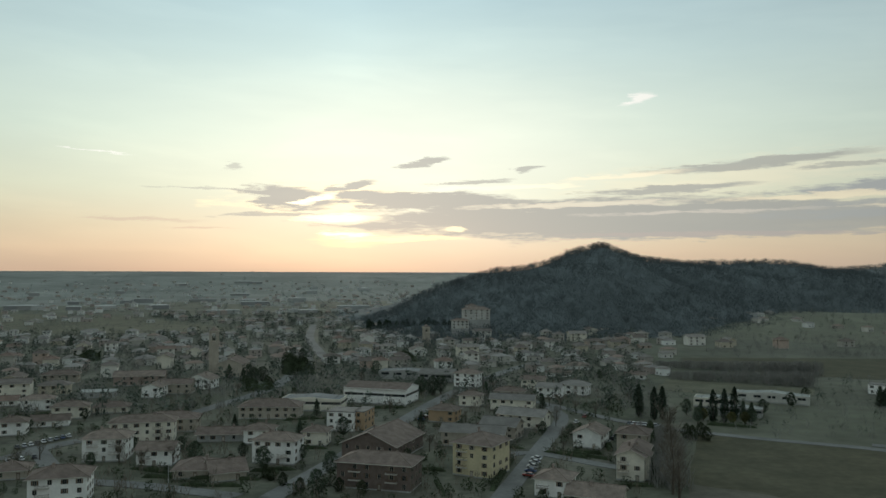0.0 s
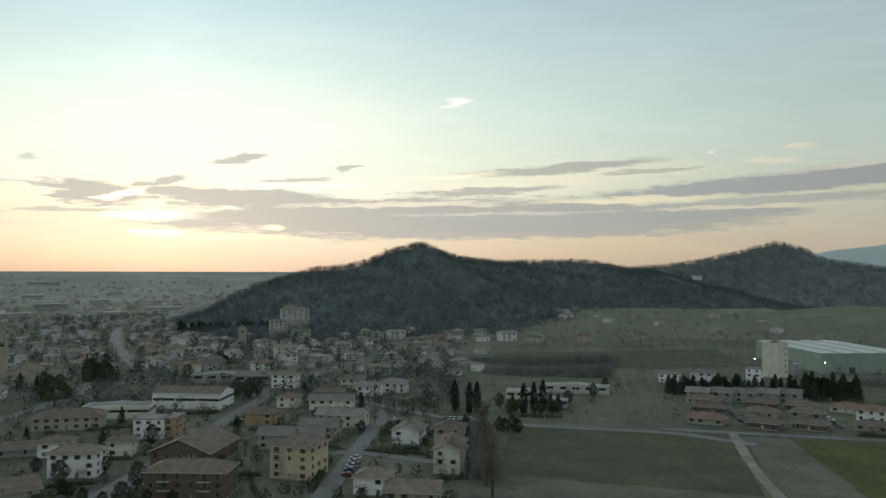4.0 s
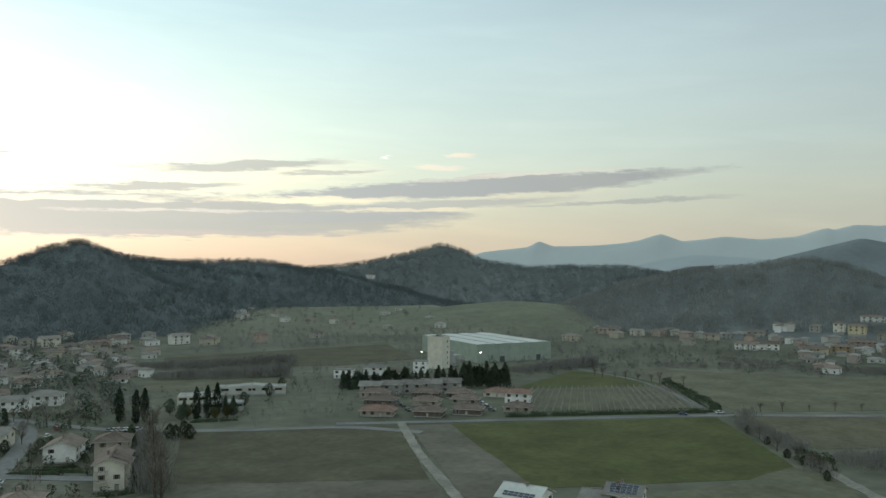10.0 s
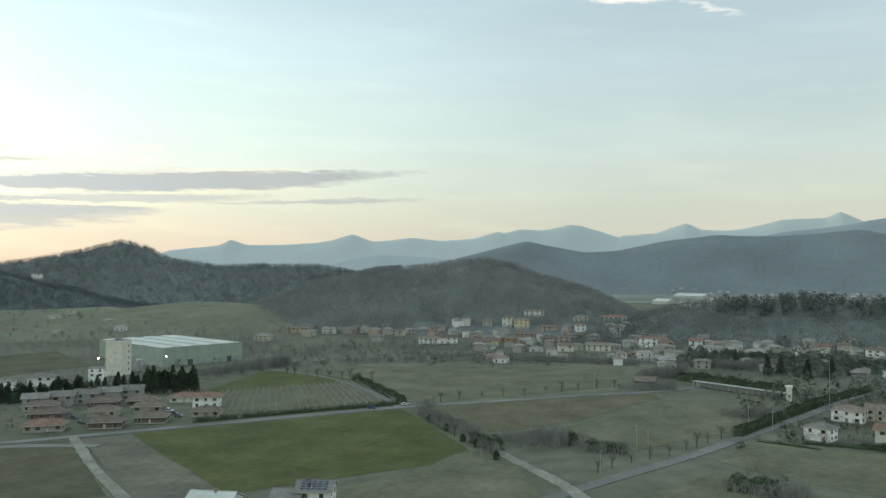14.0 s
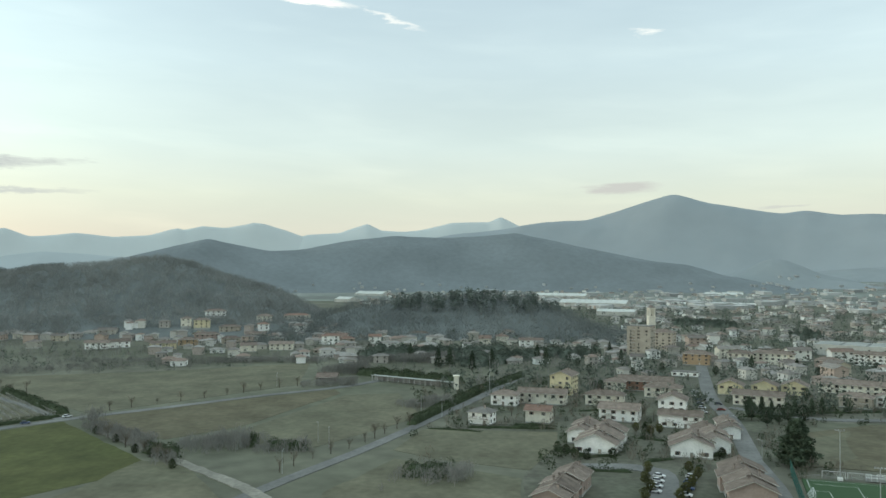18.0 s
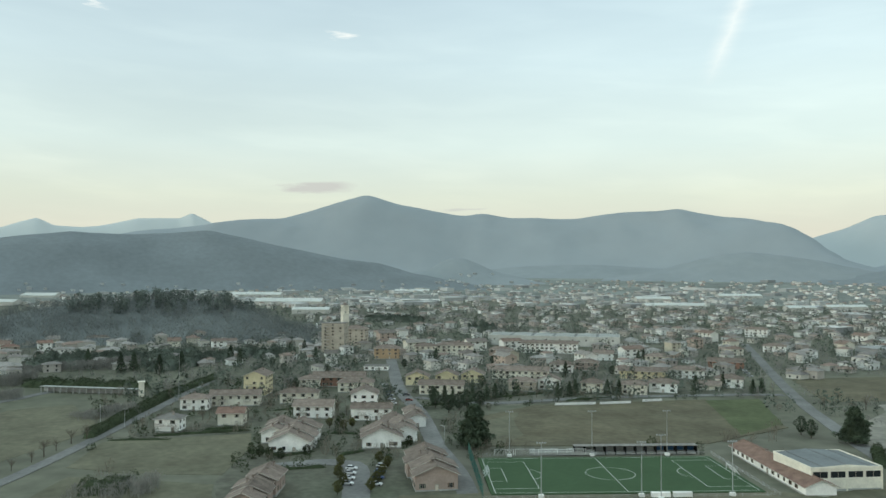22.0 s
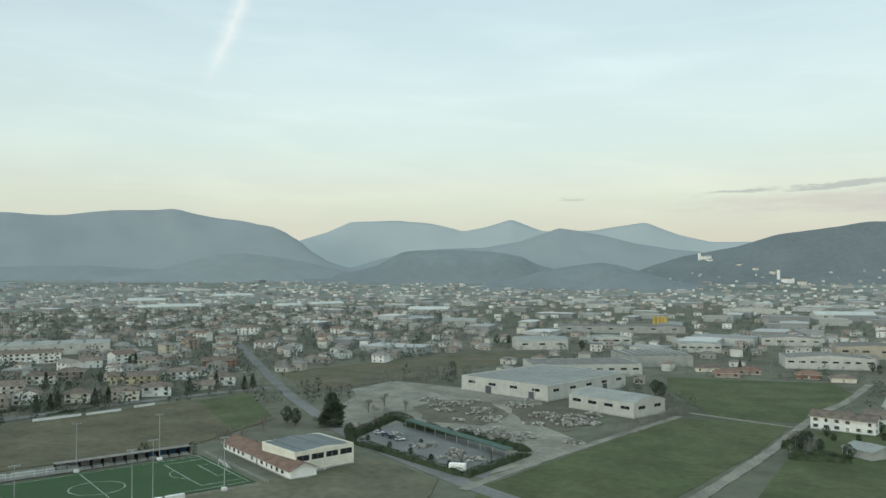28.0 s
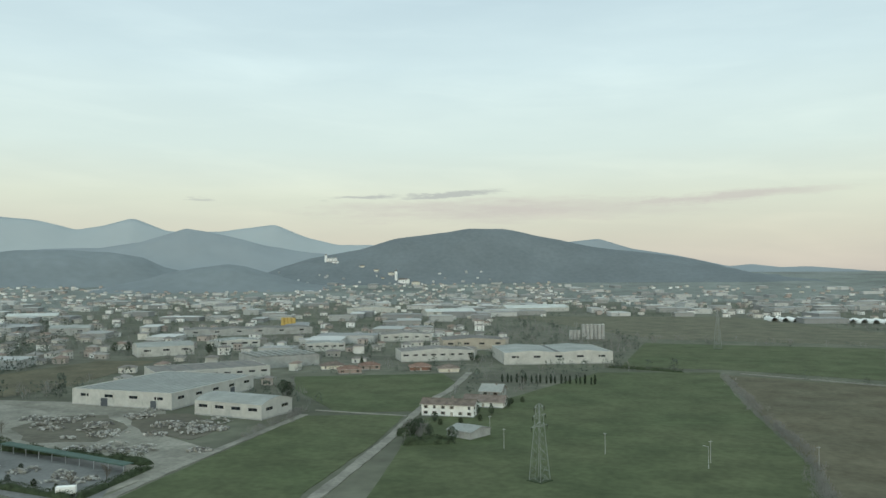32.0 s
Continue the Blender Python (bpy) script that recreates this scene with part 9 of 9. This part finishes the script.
tree("round", -122.0, 381.0, 6, group="town garden trees")
tree("round", -64.6, 449.7, 6, group="town garden trees")
tree("round", -31.8, 482.4, 6, group="town garden trees")
tree("round", 31.3, 508.1, 6, group="town garden trees")
tree("round", 55.1, 529.8, 6, group="town garden trees")
tree("round", 74.6, 509.3, 6, group="town garden trees")
tree("round", 104.2, 531.2, 6, group="town garden trees")
tree("fir", -141.4, 360.4, 8, group="town garden firs")
tree("fir", -92.3, 355.0, 8, group="town garden firs")
tree("fir", -61.4, 343.7, 8, group="town garden firs")
tree("fir", -84.4, 421.3, 8, group="town garden firs")
tree("fir", -62.6, 397.1, 8, group="town garden firs")
tree("fir", -9.7, 362.9, 8, group="town garden firs")
tree("fir", 25.2, 462.1, 8, group="town garden firs")
tree("fir", 52.1, 415.8, 8, group="town garden firs")

# ---- parked cars and lamps
for i in range(5):
    car(30.1 + 1.4 * i, 279.6 + 6.2 * i, 148)
for i in range(7):
    car(88.2 + 1.8 * i, 375.5 + -0.9 * i, 54)
for i in range(9):
    car(-170.3 + 1.3 * i, 320.1 + 2.7 * i, 125)
for i in range(3):
    car(-161.0 + 2.9 * i, 296.9 + 3.6 * i, 121)
for i in range(4):
    car(-10.3 + 1.7 * i, 383.3 + 5.0 * i, 131)
for i in range(2):
    car(63.4 + 6.6 * i, 377.8 + 14.6 * i, 66)
for i in range(1):
    car(74.0 + -0.0 * i, 358.2 + -6.1 * i, -70)
for i in range(3):
    car(68.0 + 3.6 * i, 334.8 + 5.7 * i, 148)
for i in range(4):
    car(287.9 + -6.7 * i, -27.1 + 1.1 * i, 251)
for i in range(4):
    car(288.9 + -7.9 * i, -38.2 + 1.7 * i, 248)
for i in range(6):
    car(491.5 + -13.9 * i, -66.8 + 1.0 * i, 251)
for i in range(2):
    car(450.2 + -18.6 * i, -73.5 + 1.6 * i, 255)
for i in range(3):
    car(235.2 + -4.9 * i, 368.2 + -13.2 * i, -90)
for i in range(7):
    car(281.5 + -3.4 * i, 363.6 + -7.6 * i, -54)
for i in range(2):
    car(94.4 + 5.1 * i, 372.2 + -1.8 * i, -9)
for i in range(1):
    car(330.6 + 0.2 * i, 252.6 + -0.2 * i, -52)
for i in range(1):
    car(349.4 + 0.5 * i, 244.4 + -0.3 * i, -31)
for i in range(4):
    car(259.9 + -5.6 * i, -238.1 + 1.1 * i, 229)
for i in range(3):
    car(512.3 + -14.6 * i, -327.0 + 7.0 * i, 224)
for x, y, a in ((269, 104, 0), (320, 108, 30), (310, 100, 20), (386, 67, 20), (399, 80, 20), (466, 184, 0), (370, -68, 60), (320, -68, 60), (-90, 263, 10), (-9, -305, 0)):
    street_lamp(x, y, a, 8.0)

M_LIT = bpy.data.materials.new("lit_lamp")
M_LIT.use_nodes = True
M_LIT.node_tree.nodes["Principled BSDF"].inputs["Emission Color"].default_value = (1.0, 0.96, 0.85, 1)
M_LIT.node_tree.nodes["Principled BSDF"].inputs["Emission Strength"].default_value = 9.0
for x, y, h in ((347, 508, 9.0), (381, 478, 9.0), (457, 489, 8.0), (666, -1076, 15.0), (799, -1087, 15.0), (888, -1099, 12.0)):
    ob = root("yard_lamp", x, y, 0, 0, "lit white yard lamp on a steel mast", "street lamp", "lit yard lamps")
    part("mast", Shape().tube((0, 0, -0.2), (0, 0, h), 0.1, 0.07, 6).mesh("mast", [M_METAL]), ob)
    part("lamp", Shape().box(-0.3, -0.3, h, 0.3, 0.3, h + 0.5).mesh("lamp", [M_LIT]), ob)

portico = root("portico", 493.4, 105.3, 248, 0, "long low garden portico with square pillars and a pale coping", "building")
OCC.append((493.4, 105.3, 14))
part("wall", Shape().box(-31.4, 3.2, -0.3, 31.4, 3.6, 3.2).mesh("wall", [WALLS["grey"]]), portico)
part("roof", Shape().box(-31.8, -0.4, 3.2, 31.8, 4.0, 3.55).mesh("roof", [ROOFS["pale"]]), portico)
for k in range(16):
    part("pillar", Shape().box(-0.3, -0.1, -0.3, 0.3, 0.5, 3.2).mesh("pillar", [WALLS["grey"]]), portico, pose(-31.0 + k * 4.13, 0, 0))
pillar = root("gate_pillar", 477.2, 74.1, 10, 0, "square pale stone gate pillar", "pillar")
part("shaft", Shape().box(-1.5, -1.5, -0.3, 1.5, 1.5, 8, 0).box(-2, -2, 8, 2, 2, 8.6, 0).mesh("shaft", [WALLS["cream"]]), pillar)
house(497.1, 161.6, 278, 12.2, 10.0, 1, "brick", "brown", kind="gx", name="barn", label="dark brick field barn with tiled roof", sides="f")
tank = root("storage_tank", 460.1, -892.7, 10, 0, "cluster of tall yellow storage tanks", "tank")
for k in range(4):
    part("cylinder", Shape().tube((k * 4.6, 0, 0), (k * 4.6, 0, 15), 2.3, 2.3, 14).mesh("cylinder", [mat("yellow_tank_paint", (0.52, 0.37, 0.13), vary=0.1)]), tank)
barrier = root("barrier", 401.5, -156.6, -94, 0, "white board barrier behind the training pitch", "barrier", "white barriers")
part("board", Shape().box(-11.2, -0.1, 0.2, 11.2, 0.1, 1.5).mesh("board", [M_PAINT]), barrier)
for k in range(4):
    part("post", Shape().box(-0.1, 0.1, -0.2, 0.1, 0.25, 1.6).mesh("post", [M_METAL]), barrier, pose(-10.7 + k * 7.11, 0, 0))
barrier = root("barrier", 400.2, -178.8, -90, 0, "white board barrier behind the training pitch", "barrier", "white barriers")
part("board", Shape().box(-8.9, -0.1, 0.2, 8.9, 0.1, 1.5).mesh("board", [M_PAINT]), barrier)
for k in range(4):
    part("post", Shape().box(-0.1, 0.1, -0.2, 0.1, 0.25, 1.6).mesh("post", [M_METAL]), barrier, pose(-8.4 + k * 5.62, 0, 0))
barrier = root("barrier", 403.8, -202.0, -88, 0, "white board barrier behind the training pitch", "barrier", "white barriers")
part("board", Shape().box(-5.9, -0.1, 0.2, 5.9, 0.1, 1.5).mesh("board", [M_PAINT]), barrier)
for k in range(4):
    part("post", Shape().box(-0.1, 0.1, -0.2, 0.1, 0.25, 1.6).mesh("post", [M_METAL]), barrier, pose(-5.4 + k * 3.57, 0, 0))
tree("round", 114.2, -345.9, 5, group="farm trees")
tree("round", 105.9, -332.8, 5, group="farm trees")
tree("round", 98.0, -387.2, 5, group="farm trees")
tree("round", 91.2, -389.1, 5, group="farm trees")
tree("round", 87.5, -412.2, 5, group="farm trees")
tree("round", 112.8, -363.1, 5, group="farm trees")
tree("shrub", 108.6, -358.5, 3, group="farm shrubs")
tree("shrub", 100.3, -363.7, 3, group="farm shrubs")
tree("shrub", 93.1, -373.0, 3, group="farm shrubs")
tree("shrub", 88.6, -424.8, 3, group="farm shrubs")
tree("shrub", 83.8, -431.9, 3, group="farm shrubs")

# ---- ordinary town quarters
town([(655, 662), (795, 639), (773, 540), (748, 449), (625, 436), (558, 560)], 16, 14, 41, 7.5)
town([(804, 1541), (1107, 1652), (909, 1318), (659, 1242)], 5, 14, 42, 9)
town([(-416, 749), (-238, 757), (-162, 628), (-212, 514), (-252, 455)], 18, 15, 1, 10)
town([(-264, 476), (-201, 456), (-210, 379)], 4, 15, 31, 10)
town([(-190, 759), (-13, 809), (44, 635), (-32, 547), (-111, 593)], 18, 12, 2, 10)
town([(22, 844), (242, 931), (152, 601), (71, 565), (33, 484), (28, 597)], 20, 10, 3, 10)
town([(597, 13), (639, -31), (858, -102), (863, -144), (610, -114), (575, -96), (601, -30)], 8, 10, 4, 10)
town([(804, -194), (773, -483), (546, -341), (508, -236), (562, -170), (607, -147)], 16, 8, 5, 10)
town([(847, 282), (900, 174), (836, 77), (720, 46), (795, 142), (725, 236)], 10, 10, 6, 10)
town([(817, 450), (1083, 355), (1054, 162), (800, 119), (768, 241), (633, 326)], 16, 14, 7, 10)
town([(161, 829), (377, 819), (416, 758), (351, 685), (144, 738)], 10, 10, 8, 9)
town([(745, -559), (568, -616), (509, -568), (586, -514), (657, -493)], 8, 12, 9, 9)

# far quarters and woods, past counting
far_rng = random.Random(77)
# far tree colour is lifted and greyed to imitate haze
M_FTREE = mat("hazed_distant_trees", (0.150, 0.168, 0.156), vary=0.3, scale=0.01, fine=0.1)


def sector(a0, a1, d0, d1, n, power=1.0):
    """n places between two headings and two distances."""
    out_spots = []
    for _ in range(n):
        a = radians(far_rng.uniform(a0, a1))
        d = d0 + (d1 - d0) * far_rng.random() ** power
        out_spots.append((d * math.sin(a), d * math.cos(a)))
    return out_spots


def clear_of(spots, r=9.0):
    return [p for p in spots if free(p[0], p[1], r) and not any(inside(p[0], p[1], g) for g in OPEN_GROUND)]


def lift(spots):
    return [(x, y, float(ground_z(x, y)) - 0.3) for x, y in spots]


def hedgerows(a0, a1, d0, d1, lines, step=9.0):
    """Straight field boundaries: places strung along lines."""
    out_spots = []
    for x, y in sector(a0, a1, d0, d1, lines, 1.3):
        a, ln = radians(far_rng.choice((12, 100, 20, 108)) + far_rng.uniform(-8, 8)), far_rng.uniform(80, 380)
        for k in range(int(ln / step)):
            out_spots.append((x + math.cos(a) * k * step + far_rng.uniform(-3, 3), y + math.sin(a) * k * step + far_rng.uniform(-3, 3)))
    return out_spots


far_town("west_suburb", clear_of(sector(-34, -2, 600, 1150, 420)), 1, "distant houses of the western town")
far_town("plain_villages", sector(-34, 4, 1150, 3000, 520, 1.2), 2, "scattered villages on the far plain", sheds=0.03)
far_town("foot_houses", clear_of(sector(-2, 16, 560, 900, 130)), 3, "houses at the foot of the hill")


def slope_spots(spot, n, low, high, near=None, r=300.0):
    """n places on a hillside between two heights over the plain, if wanted round one centre."""
    got = []
    for _ in range(n * 60):
        p = spot(far_rng)
        over = p[2] - float(ground_z(p[0], p[1]))
        if low < over < high and (near is None or math.hypot(p[0] - near[0], p[1] - near[1]) < r):
            got.append(p)
            if len(got) == n:
                break
    return got


far_town("valley_houses", slope_spots(pasture_terrace_spot, 30, 3, 17), 13, "scattered houses on the terraced pasture")
far_town("village_terraces", clear_of([p[:2] for p in slope_spots(hill_wooded_spot, 70, -1, 2)], 8.0) + [p for p in slope_spots(hill_wooded_spot, 60, 2, 13, (840, 300), 190) if free(p[0], p[1], 9)], 20, "tile-roofed village houses stepping up the hill foot", high=(5.0, 8.0))
# M_HWALL gives these slope houses their haze by colour
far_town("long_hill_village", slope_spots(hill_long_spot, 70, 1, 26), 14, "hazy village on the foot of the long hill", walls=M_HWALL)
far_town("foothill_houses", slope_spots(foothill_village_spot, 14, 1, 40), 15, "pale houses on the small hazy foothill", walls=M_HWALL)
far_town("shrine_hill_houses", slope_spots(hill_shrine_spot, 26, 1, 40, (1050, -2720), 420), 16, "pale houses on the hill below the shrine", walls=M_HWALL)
far_town("valley_sheds", sector(78, 128, 1500, 2700, 100), 17, "pale sheds and greenhouses on the valley floor", sheds=1.0)
far_town("far_works_sheds", sector(132, 172, 1150, 2400, 55), 18, "pale far industrial sheds", sheds=1.0)
far_town("plain_sheds", sector(-34, -4, 1300, 2600, 22), 19, "long pale sheds on the far plain", sheds=1.0)
wood("terrace_trees", slope_spots(pasture_terrace_spot, 420, 0.5, 19) + slope_spots(pasture_hill_spot, 60, 0.5, 8), M_WOOD, "bare trees between the terraced pastures", 91, (3, 8), 30)
wood("terrace_evergreens", slope_spots(pasture_terrace_spot, 110, 0.5, 17), M_PINE, "evergreens between the terraced pastures", 92, (3, 7), 44, 0.42, True)
far_town("village_houses", clear_of(sector(60, 100, 620, 860, 190)), 4, "tile-roofed houses of the village")
far_town("east_town", clear_of(sector(92, 138, 560, 1500, 780)), 5, "crowded tile-roofed houses of the eastern town")
far_town("valley_town", sector(74, 172, 1500, 3000, 2100), 6, "distant town in the valley", sheds=0.05)
far_town("works_quarter", clear_of(sector(128, 168, 700, 1500, 260)), 7, "pale industrial sheds and houses", sheds=0.16)
far_town("south_works", clear_of(sector(165, 195, 1150, 2700, 420)), 8, "distant industrial quarter in the south", sheds=0.25)
wood("town_trees", lift(clear_of(sector(-34, 14, 420, 1100, 2400), 1.5)), M_WOOD, "bare garden trees between the houses", 31, (4, 9), 34)
wood("town_evergreens", lift(clear_of(sector(-34, 14, 420, 1300, 2600), 1.3)), M_PINE, "dark evergreens between the houses", 32, (4, 10), 60, 0.36, True)
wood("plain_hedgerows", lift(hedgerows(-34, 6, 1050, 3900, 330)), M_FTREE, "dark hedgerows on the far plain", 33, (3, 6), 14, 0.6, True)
wood("valley_hedgerows", lift(clear_of(sector(18, 62, 640, 1250, 900), 4.0)), M_WOOD, "bare hedgerow trees in the valley", 34, (4, 9), 34)
wood("east_trees", lift(clear_of(sector(60, 80, 720, 1400, 400) + sector(80, 138, 480, 1500, 3200), 1.5)), M_WOOD, "bare garden trees of the eastern town", 35, (4, 9), 34)
wood("east_evergreens", lift(clear_of(sector(60, 80, 720, 1400, 160) + sector(80, 138, 440, 1500, 3400), 1.3)), M_PINE, "dark evergreens of the eastern town", 36, (4, 11), 44, 0.36, True)
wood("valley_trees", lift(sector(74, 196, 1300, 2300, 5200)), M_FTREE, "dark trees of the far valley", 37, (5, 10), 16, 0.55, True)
wood("works_trees", lift(clear_of(sector(132, 196, 700, 1500, 1600), 2.0)), M_WOOD, "bare trees round the works", 38, (4, 9), 34)
wood("street_trees", lift(clear_of(sector(-32, 14, 215, 470, 900), 1.6)), M_TWIG, "bare garden trees of the near streets", 39, (3, 7), 34)
wood("garden_shrubs", lift(clear_of(sector(-32, 14, 215, 470, 850), 1.2)), M_HEDGE, "evergreen garden shrubs of the near streets", 40, (1.2, 4.5), 110, 0.5, True)
wood("east_garden_trees", lift(clear_of(sector(78, 125, 300, 520, 700), 1.8)), M_TWIG, "bare garden trees by the flats", 41, (3, 7), 34)
wood("east_garden_shrubs", lift(clear_of(sector(78, 120, 290, 520, 650), 1.3)), M_HEDGE, "evergreen shrubs by the flats", 42, (1.2, 5), 110, 0.5, True)

# vineyard: rows of posts, wires and bare vines
VA, VB, VC, VD = [Vector(p) for p in ((327, 362), (409, 319), (357, 254), (265, 309))]
vine = tagged(new("vineyard"), "trained bare vineyard in straight rows of pale posts", "vineyard")
M_VINE = mat("vine_canes", (0.34, 0.33, 0.30), vary=0.2)
POST = Shape().box(-0.06, -0.06, 0, 0.06, 0.06, 2.0).mesh("post", [WALLS["grey"]])
for i in range(26):
    f = (i + 0.5) / 26
    p, q = VA.lerp(VB, f), VD.lerp(VC, f)
    n = int((q - p).length / 0.9)
    s = Shape()
    for zz in (0.9, 1.5, 1.9):
        s.tube((p.x, p.y, zz), (q.x, q.y, zz), 0.03, 0.03, 3)
    for k in range(n):
        m = p.lerp(q, (k + far_rng.random() * 0.5) / n)
        s.tube((m.x, m.y, 0), (m.x + far_rng.uniform(-0.2, 0.2), m.y, 0.9), 0.06, 0.05, 3)
        for _ in range(3):
            s.tube((m.x, m.y, 0.9), (m.x + far_rng.uniform(-0.5, 0.5), m.y + far_rng.uniform(-0.5, 0.5), far_rng.uniform(1.4, 2.1)), 0.035, 0.02, 3)
    part("trellis", s.mesh("trellis", [M_VINE]), vine)
    for k in range(6):
        m = p.lerp(q, k / 5)
        part("post", POST, vine, pose(m.x, m.y, 0))
wood("valley_rows", lift(clear_of(hedgerows(22, 62, 700, 1500, 70, 6.0), 2.0)), M_WOOD, "bare hedgerows between the pastures", 51, (3, 7), 26)
wood("south_rows", lift(clear_of(hedgerows(160, 196, 620, 1900, 60, 6.0), 2.0)), M_PINE, "dark field hedges in the south", 52, (2, 5), 26, 0.45, True)

# tree colour close to the foothills: haze painted into the leaves
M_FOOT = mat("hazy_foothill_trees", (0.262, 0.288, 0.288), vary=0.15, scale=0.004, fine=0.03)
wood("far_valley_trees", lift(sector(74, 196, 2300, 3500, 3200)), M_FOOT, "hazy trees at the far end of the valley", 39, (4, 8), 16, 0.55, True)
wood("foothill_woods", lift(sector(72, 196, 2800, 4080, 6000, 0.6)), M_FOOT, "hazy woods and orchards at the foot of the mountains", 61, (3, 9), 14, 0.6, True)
far_town("works_sheds", clear_of(sector(138, 166, 520, 980, 110), 12.0), 71, "low workshops and houses between the works halls", sheds=0.0)
wood("works_bare_trees", lift(clear_of(sector(136, 180, 440, 980, 700), 3.0)), M_WOOD, "bare trees between the works halls", 72, (4, 9), 30)
wood("works_evergreens", lift(clear_of(sector(134, 180, 440, 1300, 800), 2.5)), M_PINE, "dark evergreens between the works halls", 73, (3, 9), 44, 0.36, True)
wood("estate_scrub", lift(clear_of(sector(13, 36, 330, 640, 650), 2.0)), M_WOOD, "bare scrub and saplings round the estate", 81, (1.5, 5.5), 30)
wood("estate_shrubs", lift(clear_of(sector(13, 36, 400, 640, 220), 2.0)), M_PINE, "evergreen shrubs round the estate", 82, (1.5, 5), 44, 0.45, True)
wood("village_gardens", lift(clear_of(sector(36, 80, 540, 800, 700), 2.0)), M_WOOD, "bare garden trees of the village", 83, (3, 8), 30)
wood("village_evergreens", lift(clear_of(sector(36, 82, 540, 800, 420), 2.0)), M_PINE, "dark garden evergreens of the village", 84, (2, 7), 44, 0.42, True)
